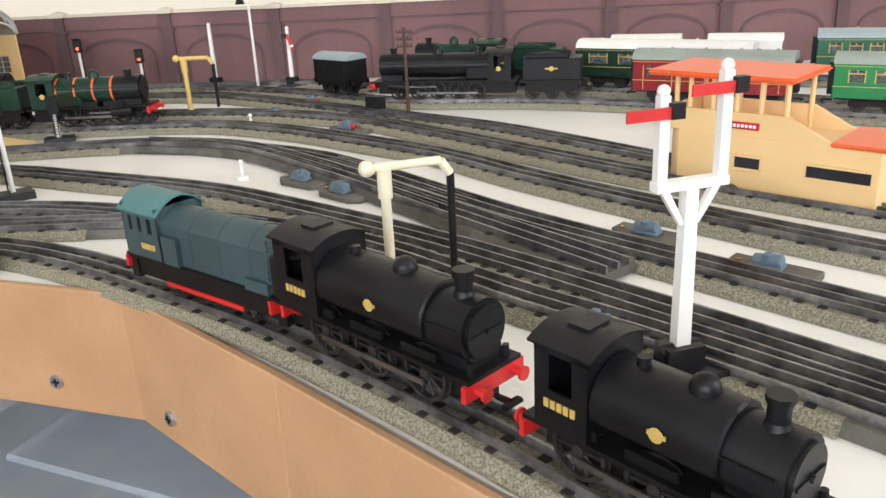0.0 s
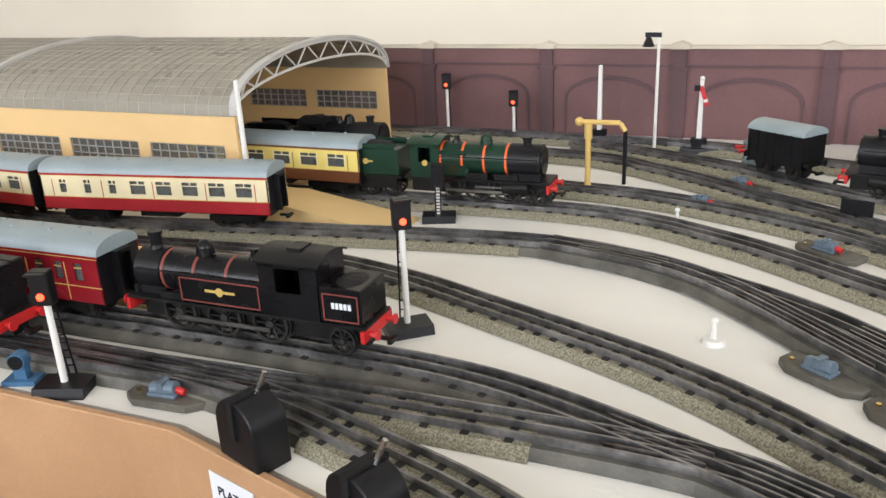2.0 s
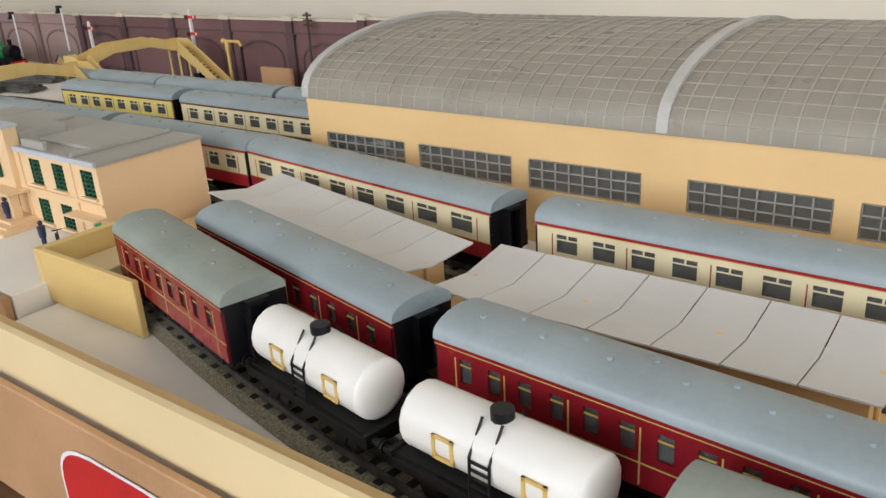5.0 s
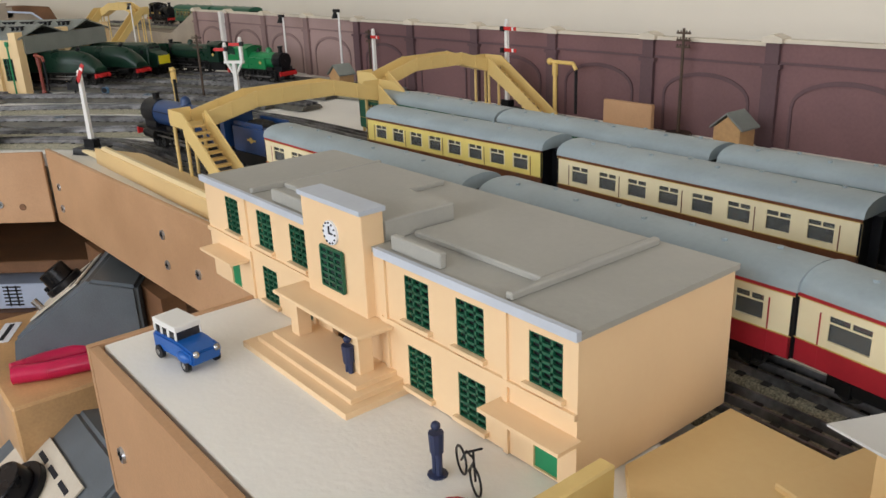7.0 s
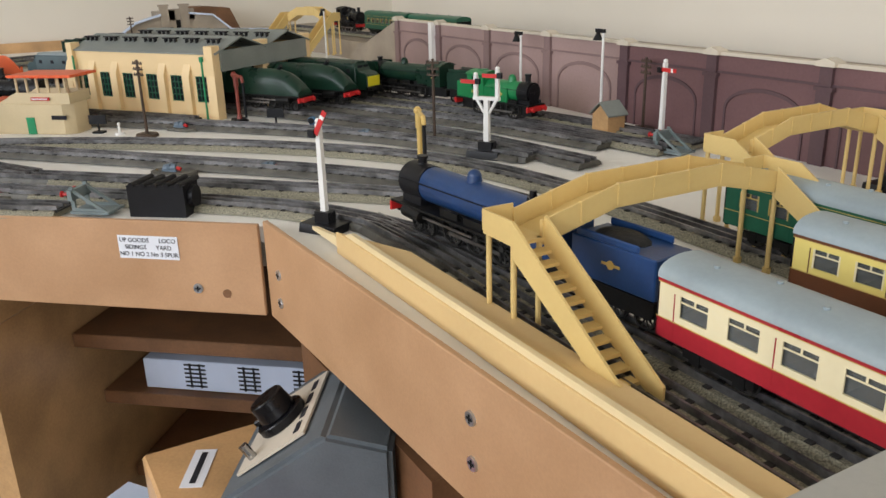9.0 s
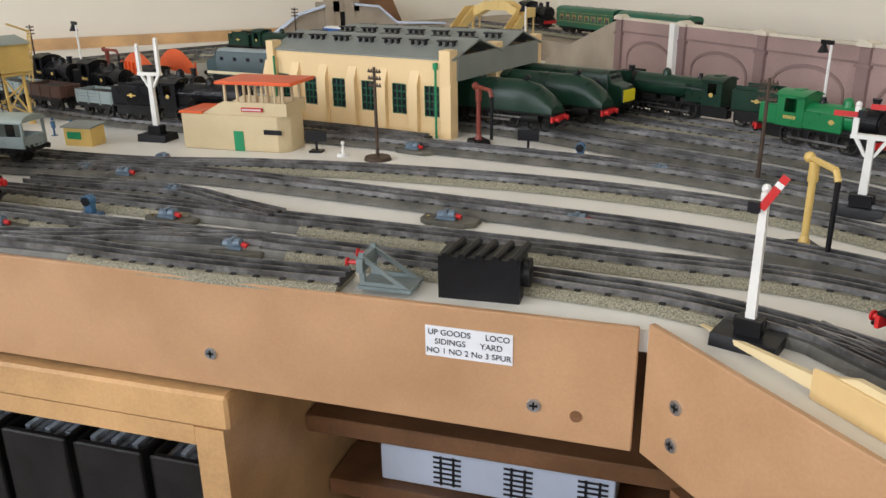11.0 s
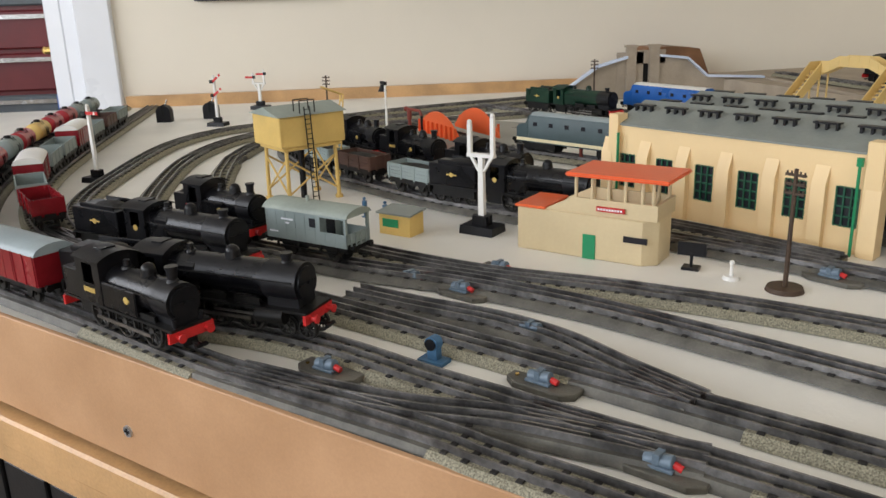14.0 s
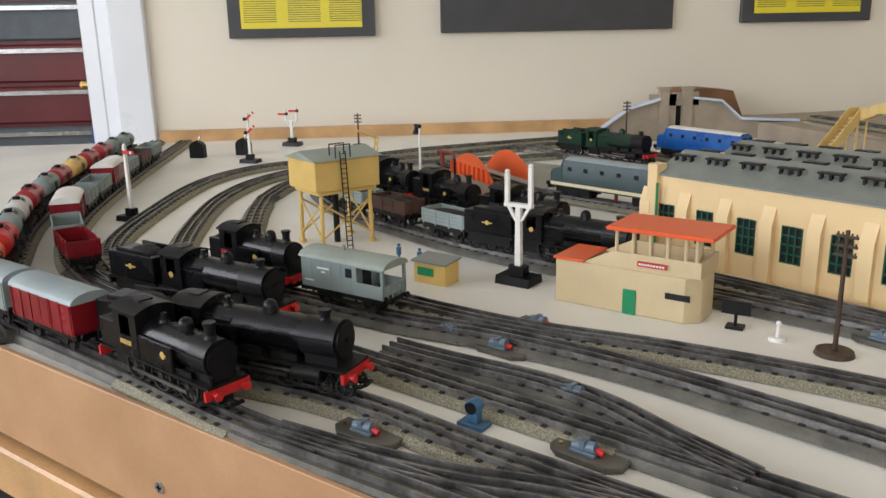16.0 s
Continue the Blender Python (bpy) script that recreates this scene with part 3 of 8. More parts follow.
def wheel_mesh(d, spoked):
    bm = B()
    r, k = d / 2, 18
    for a, c, w in ((r, r * 0.86, 2.4), (r + 0.9, r * 0.9, 0.8)):
        off = 0 if w > 1 else 1.2
        for j in range(k):
            t0, t1 = 2 * math.pi * j / k, 2 * math.pi * (j + 1) / k
            prism(bm, [(a * math.cos(t0), a * math.sin(t0)), (a * math.cos(t1), a * math.sin(t1)), (c * math.cos(t1), c * math.sin(t1)), (c * math.cos(t0), c * math.sin(t0))], off - w / 2, off + w / 2, "y")
    cyl(bm, (0, -1.4, 0), (0, 1.2, 0), r * 0.22, seg=10)
    if spoked:
        for j in range(10):
            a = 2 * math.pi * j / 10
            cyl(bm, (0, 0, 0), (r * 0.88 * math.cos(a), 0, r * 0.88 * math.sin(a)), 0.55, seg=5)
    else:
        cyl(bm, (0, -0.5, 0), (0, 0.6, 0), r * 0.88, seg=k)
    bmesh.ops.scale(bm, vec=(S, S, S), verts=bm.verts)
    me = bpy.data.meshes.new("wheel")
    bm.to_mesh(me); bm.free()
    me.materials.append(M_WHEEL)
    return finish(me)


M_WHEEL = mat("wheel_steel_black", (0.045, 0.043, 0.04), 0.4, 0.5, 0.3, 90, 0.1)
WHEELS = {}


def wheels(parent, xs, d, spoked=True, gauge=7.4, z0=0.0):
    key = (d, spoked)
    if key not in WHEELS:
        WHEELS[key] = wheel_mesh(d, spoked)
    for x in xs:
        for s in (1, -1):
            shared("wheel", WHEELS[key], parent, pose(x * S, s * gauge * S, (d / 2 + z0) * S, 0, 0, 0 if s < 0 else 180))


def on(name, xy, flip=False):
    """The pose of a vehicle that stands on a track at the place nearest to xy."""
    line = TRACKS[name]
    i = min(range(1, len(line) - 1), key=lambda k: (line[k].x - xy[0]) ** 2 + (line[k].y - xy[1]) ** 2)
    k0, k1 = max(0, i - 5), min(len(line) - 1, i + 5)
    d = line[k1] - line[k0]
    return pose(line[i].x, line[i].y, RAILZ + 0.0004, 0, 0, math.degrees(math.atan2(d.y, d.x)) + (180 if flip else 0))


def coupling(bm, x, s):
    bxr(bm, x, x + s * 7, -1, 1, 7, 8.5)
    bxr(bm, x + s * 6, x + s * 8, -4, 4, 6.5, 8.5)
    cyl(bm, (x + s * 8, -4, 7.5), (x + s * 8, 4, 7.5), 0.8, seg=6)


def buffers(parent, x, s, beam=M_RED, w=30):
    bm = B(); bxr(bm, x - s * 2, x, -w / 2, w / 2, 11, 17); sp("buffer_beam", bm, beam, parent, "red painted buffer beam" if beam is M_RED else "")
    for y in (-9.5, 9.5):
        bm = B()
        cyl(bm, (x, y, 14), (x + s * 4, y, 14), 1.6, seg=8)
        cyl(bm, (x + s * 4, y, 14), (x + s * 5, y, 14), 2.7, seg=10)
        sp("buffer", bm, M_RED if beam is M_RED else M_CHASSIS, parent)
    bm = B(); coupling(bm, x, s); sp("coupling", bm, M_CHASSIS, parent)


def boiler_set(o, x0, x1, r, zc, paint, dome=None, chimney=None, smoke=16, safety=None, brass=False, bands=None):
    bm = B(); cyl(bm, (x0, 0, zc), (x1 - smoke, 0, zc), r, seg=24); sp("boiler", bm, paint, o)
    bm = B(); cyl(bm, (x1 - smoke, 0, zc), (x1, 0, zc), r * 1.04, seg=24); cyl(bm, (x1, 0, zc), (x1 + 1.6, 0, zc), r * 0.86, seg=20); cyl(bm, (x1 + 1.6, 0, zc), (x1 + 3, 0, zc), 1.2, seg=8)
    bxr(bm, x1 + 1.4, x1 + 2.2, -r * 0.7, r * 0.7, zc - 0.6, zc + 0.6)
    sp("smokebox", bm, M_SATIN, o)
    if bands:
        for x in np.linspace(x0 + 4, x1 - smoke - 2, bands[0]):
            bm = B(); cyl(bm, (x - 0.9, 0, zc), (x + 0.9, 0, zc), r + 0.25, seg=24); sp("boiler_band", bm, bands[1], o, "lined boiler band")
    if chimney is not None:
        bm = B(); h = chimney
        cyl(bm, (x1 - smoke / 2, 0, zc + r - 1.5), (x1 - smoke / 2, 0, zc + r + h * 0.2), 4.4, 3.2, 14)
        cyl(bm, (x1 - smoke / 2, 0, zc + r), (x1 - smoke / 2, 0, zc + r + h), 3.0, 3.3, 14)
        cyl(bm, (x1 - smoke / 2, 0, zc + r + h - 1), (x1 - smoke / 2, 0, zc + r + h + 0.8), 3.9, 3.9, 14)
        sp("chimney", bm, M_SATIN, o)
    if dome is not None:
        bm = B(); cyl(bm, (dome, 0, zc + r - 2), (dome, 0, zc + r + 2.6), 5.2, 4.6, 16); ball(bm, (dome, 0, zc + r + 2.6), 4.6, seg=16); sp("dome", bm, M_BLACK if paint is M_BLACK else paint, o)
    if safety is not None:
        bm = B(); cyl(bm, (safety, 0, zc + r - 1), (safety, 0, zc + r + 1.2), 4.0, 3.4, 14); cyl(bm, (safety, 0, zc + r + 1), (safety, 0, zc + r + 5), 2.4, 2.0, 12)
        if brass:
            cyl(bm, (safety, 0, zc + r + 5), (safety, 0, zc + r + 6.5), 2.6, 2.9, 12)
        sp("safety_valve", bm, M_BRASS if brass else M_BLACK, o, "polished brass safety valve cover" if brass else "")
    bm = B()
    for s in (1, -1):
        cyl(bm, (x0 + 2, s * (r + 0.9), zc + 3), (x1 - 2, s * (r + 0.9), zc + 3), 0.4, seg=6)
    sp("handrail", bm, M_CHASSIS, o)


def cab(o, x0, x1, w, z0, z1, paint, rise=4.0):
    hw = w / 2
    zt = z1 - rise
    for s in (1, -1):
        bm = B()
        y0, y1 = s * (hw - 1), s * hw
        bxr(bm, x0, x1, y0, y1, z0, z0 + (zt - z0) * 0.45)
        bxr(bm, x0, x0 + (x1 - x0) * 0.28, y0, y1, z0 + (zt - z0) * 0.45, zt)
        bxr(bm, x0 + (x1 - x0) * 0.72, x1, y0, y1, z0 + (zt - z0) * 0.45, zt)
        bxr(bm, x0, x1, y0, y1, zt - 3, zt)
        sp("cab_side", bm, paint, o)
    for x in (x0, x1 - 1):
        bm = B()
        prof = [(-hw + 1, z0), (hw - 1, z0)] + [(hw - 1 - (w - 2) * i / 8, zt + (rise - 1) * (1 - (1 - i / 4) ** 2)) for i in range(9)]
        prism(bm, prof, x, x + 1)
        sp("cab_end", bm, paint, o)
    bm = B(); prism(bm, arc_profile(w + 2, zt, rise, 12, 0.9), x0 - 2, x1 + 2); bxr(bm, (x0 + x1) / 2 - 4, (x0 + x1) / 2 + 4, -5, 5, z1 - 1, z1 + 0.6); sp("cab_roof", bm, M_SATIN if paint is M_BLACK else paint, o)


def chassis(o, x0, x1, drivers, d, w=27):
    bm = B(); bxr(bm, x0, x1, -w / 2, w / 2, 17, 18.6); bxr(bm, x0 + 3, x1 - 3, -5, 5, 5, 17)
    for x in drivers:
        bxr(bm, x - d * 0.42, x + d * 0.42, -11, -9.5, 18, 18 + max(1, d * 0.5 + d / 2 - 17)); bxr(bm, x - d * 0.42, x + d * 0.42, 9.5, 11, 18, 18 + max(1, d * 0.5 + d / 2 - 17))
    sp("footplate", bm, M_CHASSIS, o)
    wheels(o, drivers, d)
    for s in (1, -1):
        bm = B(); bxr(bm, min(drivers) - 1, max(drivers) + 1, s * 9.4, s * 10.4, d / 2 - 3.5, d / 2 - 1.3); sp("coupling_rod", bm, M_RAIL, o, "bare metal coupling rod")


def badge(o, x, z, y, kind="crest", w=12):
    for s in (1, -1):
        bm = B(); bx(bm, x, s * y, z, w, 0.5, 1.4); cyl(bm, (x, s * (y + 0.2), z), (x, s * (y + 0.45), z), 2.4, seg=14); sp("emblem", bm, M_GOLD, o, "small gold emblem")


def number(o, x, z, y, w=14, col=None):
    for s in (1, -1):
        bm = B()
        for k in range(5):
            bx(bm, x + (k - 2) * w / 5, s * y, z, w / 7, 0.5, 3.0)
        sp("number_bars", bm, col or M_GOLD, o, "pale bars of an unread number")


def tank_loco(m, label, L=120, paint=M_BLACK, tanks="side", front_x=None, drivers=(-26, 2, 30), d=21, rear=None, r=11, lined=False, safety_brass=False, dome=True, plate=None, trailing=False):
    o = thing("tank_locomotive", label, "model locomotive", "model locomotives", m)
    x0, x1 = -L / 2, L / 2
    chassis(o, x0, x1, drivers, d)
    if trailing:
        wheels(o, (x0 + 16,), 14)
    buffers(o, x1, 1); buffers(o, x0, -1)
    zc = 31
    cabx0 = x0 + (L * 0.17 if tanks != "saddle" else L * 0.06)
    cabx1 = cabx0 + L * 0.23
    boiler_set(o, cabx1 - 2, x1 - 5, r, zc, paint, dome=(cabx1 + x1) / 2 - 2 if dome else None, chimney=8.5, safety=cabx1 + 10, brass=safety_brass, bands=(4, M_REDLINE) if lined else None)
    cab(o, cabx0, cabx1, 27, 18.6, 51, paint)
    bm = B(); bxr(bm, x1 - 22, x1 - 4, -8, 8, 18.6, 24); sp("saddle", bm, M_SATIN, o)
    bm = B()
    if tanks == "side":
        for s in (1, -1):
            bxr(bm, cabx1 - 0.5, x1 - 34, s * 8.5, s * 13.2, 18.6, 34.5)
    elif tanks == "pannier":
        for s in (1, -1):
            bxr(bm, cabx1 - 0.5, x1 - 6, s * 5.5, s * 13.0, 25.5, 42.5)
        bxr(bm, cabx1 - 0.5, x1 - 6, -5.5, 5.5, 40.0, 42.4)
    else:
        n = 10
        prof = [(r * 1.22 * math.cos(math.pi * (-0.12 + 1.24 * j / n)), zc + 0.5 + r * 1.2 * math.sin(math.pi * (-0.12 + 1.24 * j / n))) for j in range(n + 1)]
        prism(bm, prof, cabx1, x1 - 22)
    bevel(bm, 0.8)
    sp("water_tank", bm, paint, o)
    if cabx0 - x0 > 6:
        bm = B(); bxr(bm, x0 + 1.5, cabx0, -13, 13, 18.6, 37); bevel(bm, 0.6); sp("bunker", bm, paint, o)
        bm = B(); ball(bm, ((x0 + cabx0) / 2, 0, 36), 9, 0.9, 1.2, 0.35, 14); sp("coal_load", bm, M_COAL, o)
    if lined:
        for s in (1, -1):
            for a, c, e, f in ((cabx1 + 1, x1 - 36, 20, 33), (x0 + 3, cabx0 - 2, 20, 34)):
                bm = B()
                y = s * 13.35 if a > 0 or a > cabx0 else s * 13.15
                for xa, xb, za, zb in ((a, c, e, e + 0.7), (a, c, f - 0.7, f), (a, a + 0.7, e, f), (c - 0.7, c, e, f)):
                    bxr(bm, xa, xb, y - 0.2, y + 0.2, za, zb)
                sp("lining", bm, M_REDLINE, o, "thin red lining")
        badge(o, (cabx1 + x1 - 36) / 2, 27, 13.3, w=18)
        number(o, (x0 + cabx0) / 2, 28, 13.2, 11, M_LABEL)
    else:
        yb = {"side": 13.3, "pannier": 13.1, "saddle": 13.4}[tanks]
        badge(o, (cabx1 + x1) / 2 - 8, 33 if tanks != "side" else 28, yb, w=6)
        if plate:
            for s in (1, -1):
                bm = B(); bx(bm, (cabx0 + cabx1) / 2 - 6, s * 13.6, 27, 8, 0.5, 4); sp("number_plate", bm, plate, o, "small red plate")
        else:
            number(o, (cabx0 + cabx1) / 2, 27, 13.7, 13)
    bm = B()
    for y in (-9, 9):
        cyl(bm, (x1 - 3, y, 18.6), (x1 - 3, y, 23), 1.3, seg=8)
    sp("lamp", bm, M_SATIN, o)
    return o


M_REDLINE = mat("dull_red_lining", (0.22, 0.05, 0.04), 0.45, 0, 0.1, 50, 0)


def tender_loco(m, label, L=150, paint=M_BLACK, d=22, drivers=(-28, -3, 22), lead=(48, 62), tender=True, r=11.8, defl=False, bands=None, cone=False, streamlined=False):
    o = thing("steam_locomotive", label, "model locomotive", "model locomotives", m)
    x0, x1 = -L / 2, L / 2
    chassis(o, x0, x1, drivers, d, 28)
    if lead:
        wheels(o, lead, 12)
    buffers(o, x1, 1)
    zc = 32.5
    if streamlined:
        bm = B()
        n = 12
        secs = [(x0 + 28, 1.0), (x1 - 40, 1.0), (x1 - 22, 0.86), (x1 - 8, 0.55), (x1 - 2, 0.25)]
        rows = []
        for x, f in secs:
            rows.append([bm.verts.new((x, 13.4 * math.cos(math.pi * j / n), 19 + (31 * f) * math.sin(math.pi * j / n) ** 0.7)) for j in range(n + 1)])
        for a, c in zip(rows, rows[1:]):
            for j in range(n):
                bm.faces.new((a[j], a[j + 1], c[j + 1], c[j]))
        bm.faces.new(rows[0][::-1]); bm.faces.new(rows[-1])
        bmesh.ops.recalc_face_normals(bm, faces=bm.faces)
        sp("casing", bm, paint, o)
        bm = B(); cyl(bm, (x1 - 42, 0, 48), (x1 - 36, 0, 54), 2.6, seg=10); sp("chimney", bm, M_SATIN, o)
    else:
        boiler_set(o, x0 + 26, x1 - 8, r, zc, paint, dome=x0 + L * 0.55, chimney=5.0, safety=x0 + 40, smoke=24, bands=bands)
        bm = B(); bxr(bm, x0 + 26, x0 + 52, -11.5, 11.5, 18.6, 40); bevel(bm, 2.0); sp("firebox", bm, paint, o)
        bm = B(); bxr(bm, x1 - 30, x1 - 8, -9, 9, 18.6, 26); sp("saddle", bm, M_SATIN, o)
    cab(o, x0 + 6, x0 + 29, 28, 18.6, 49, paint)
    for s in (1, -1):
        bm = B(); cyl(bm, (x1 - 36, s * 12, 13), (x1 - 16, s * 12, 14), 4.6, seg=12); sp("cylinder", bm, M_CHASSIS, o)
        bm = B(); bxr(bm, drivers[-2], x1 - 34, s * 11.3, s * 12.2, 12, 13.6); sp("connecting_rod", bm, M_RAIL, o, "bare metal connecting rod")
        if defl:
            bm = B(); bxr(bm, x1 - 30, x1 - 6, s * 13.2, s * 14, 20, 45); sp("smoke_deflector", bm, paint, o)
    badge(o, x0 + 18, 30, 14.1, w=4)
    if tender:
        bm = B(); bxr(bm, x0 - 62, x0 - 3, -13.5, 13.5, 16, 18); bxr(bm, x0 - 58, x0 - 8, -11, -10, 7, 16); bxr(bm, x0 - 58, x0 - 8, 10, 11, 7, 16); sp("tender_frame", bm, M_CHASSIS, o)
        bm = B(); bxr(bm, x0 - 61, x0 - 5, -13.2, 13.2, 18, 39)
        for s in (1, -1):
            bxr(bm, x0 - 50, x0 - 8, s * 11.6, s * 13, 39, 43)
        bevel(bm, 0.8); sp("tender_body", bm, paint, o)
        bm = B(); ball(bm, (x0 - 28, 0, 38), 14, 1.25, 0.75, 0.4, 14); sp("coal_load", bm, M_COAL, o)
        badge(o, x0 - 33, 29, 13.3, w=12)
        wheels(o, (x0 - 52, x0 - 33, x0 - 14), 14, z0=0)
        buffers(o, x0 - 62, -1, M_CHASSIS, 28)
    return o


def shunter(m, label, L=122):
    o = thing("diesel_shunter", label, "model locomotive", "model locomotives", m)
    x0, x1 = -L / 2, L / 2
    bm = B(); bxr(bm, x0, x1, -14, 14, 16, 18.5); bxr(bm, x0 + 4, x1 - 4, -12, -10.5, 7, 16); bxr(bm, x0 + 4, x1 - 4, 10.5, 12, 7, 16)
    for x in (x0 + 1, x1 - 7):
        for s in (-1, 1):
            bxr(bm, x, x + 6, s * 9, s * 13, 5, 16)
    sp("frame", bm, M_CHASSIS, o)
    wheels(o, (-27, 0, 27), 17)
    for s in (1, -1):
        bm = B(); bxr(bm, -30, 30, s * 12.2, s * 13, 5.5, 7.8); sp("coupling_rod", bm, M_RED, o, "red painted coupling rod")
    n = 10
    hood = [(-11.5, 18.5), (-11.5, 38)] + [(-11.5 + 23 * j / n, 38 + 8 * math.sin(math.pi * j / n) ** 0.8) for j in range(1, n)] + [(11.5, 38), (11.5, 18.5)]
    bm = B(); prism(bm, hood, x0 + 32, x1 - 3); sp("bonnet", bm, M_TEAL, o)
    bm = B()
    for k in range(3):
        prism(bm, [(a * 1.015, 18.5 + (z - 18.5) * 1.008) for a, z in hood], x0 + 54 + k * 22, x0 + 54.8 + k * 22)
    bxr(bm, x1 - 3.2, x1 - 2, -9, 9, 22, 40)
    for s in (1, -1):
        bxr(bm, x0 + 34, x0 + 46, s * 11.4, s * 14.2, 18.5, 33); bxr(bm, x1 - 26, x1 - 10, s * 11.4, s * 14.2, 18.5, 24)
    sp("panels", bm, M_TEAL, o)
    bm = B()
    for s in (1, -1):
        for a in (-3.2, 3.2):
            cyl(bm, (x1 - 8 + a, s * 12.5, 18.5), (x1 - 8 + a, s * 11, 44), 0.5, seg=6)
        for k in range(7):
            bx(bm, x1 - 8, s * 12, 21 + k * 3.4, 6.4, 0.9, 0.8)
    sp("ladder", bm, M_TEAL, o)
    cz = 50
    bm = B()
    for s in (1, -1):
        y0, y1 = s * 13, s * 14
        bxr(bm, x0 + 2, x0 + 32, y0, y1, 18.5, 32); bxr(bm, x0 + 2, x0 + 32, y0, y1, 40, 43)
        for a in (2, 10, 18, 27):
            bxr(bm, x0 + a, x0 + a + 5, y0, y1, 32, 40)
    for x in (x0 + 2, x0 + 31):
        bxr(bm, x, x + 1, -14, 14, 18.5, 32); bxr(bm, x, x + 1, -14, 14, 40, 46)
        for a in (-14, -5, 1, 10):
            bxr(bm, x, x + 1, a, a + 4, 32, 40)
    sp("cab", bm, M_TEAL, o)
    bm = B(); prism(bm, arc_profile(30, 43, 8, 12, 1), x0, x0 + 34); sp("cab_roof", bm, M_TEALROOF, o, "paler blue-grey cab roof")
    bm = B(); bxr(bm, x0 + 3, x0 + 31, -12.6, 12.6, 30, 42); sp("window_glass", bm, M_DARKGLASS, o)
    number(o, x0 + 22, 25, 14.2, 12)
    buffers(o, x1, 1); buffers(o, x0, -1)
    return o


M_TEALROOF = mat("diesel_roof_teal", (0.07, 0.18, 0.18), 0.45, 0, 0.1, 30, 0.06)


def diesel(m, label, L=200, paint=M_GREEN, lower=None, roof=None, yellow=False):
    o = thing("diesel_locomotive", label, "model locomotive", "model locomotives", m)
    x0, x1 = -L / 2, L / 2
    prof = [(-14, 12), (-14, 40), (-11.5, 46), (-6, 49), (6, 49), (11.5, 46), (14, 40), (14, 12)]
    bm = B(); prism(bm, prof, x0 + 22, x1 - 22)
    for s, x in ((1, x1 - 22), (-1, x0 + 22)):
        nose = [(x, 12), (x + s * 20, 12), (x + s * 20, 30), (x + s * 16, 34), (x + s * 5, 36), (x, 47)]
        prism(bm, nose, -13, 13, "y")
    bevel(bm, 1.0); sp("body", bm, paint, o)
    if lower:
        bm = B()
        for s in (1, -1):
            bxr(bm, x0 + 4, x1 - 4, s * 13.9, s * 14.4, 14, 18)
        sp("stripe", bm, lower, o, "pale lower stripe")
    if roof:
        bm = B(); prism(bm, [(-11.7, 46.2), (-6, 49.4), (6, 49.4), (11.7, 46.2)], x0 + 24, x1 - 24); sp("roof", bm, roof, o)
    bm = B()
    for s in (1, -1):
        for x in np.linspace(x0 + 34, x1 - 34, 6):
            bx(bm, x, s * 14.1, 36, 6, 0.6, 5)
        for e in (1, -1):
            bx(bm, e * (x1 - 20), s * 6, 41, 2.0, 9, 5)
    sp("window_glass", bm, M_DARKGLASS, o)
    if yellow:
        bm = B(); bxr(bm, x1 - 2.6, x1 - 1.4, -12, 12, 14, 30); sp("warning_panel", bm, M_POSTERY, o, "yellow warning panel")
    for e in (1, -1):
        bm = B(); bxr(bm, e * L * 0.3 - 26, e * L * 0.3 + 26, -12.5, -10.5, 4, 13); bxr(bm, e * L * 0.3 - 26, e * L * 0.3 + 26, 10.5, 12.5, 4, 13); sp("bogie", bm, M_CHASSIS, o)
        wheels(o, (e * L * 0.3 - 18, e * L * 0.3, e * L * 0.3 + 18), 13, False)
    buffers(o, x1, 1, M_CHASSIS); buffers(o, x0, -1, M_CHASSIS)
    return o


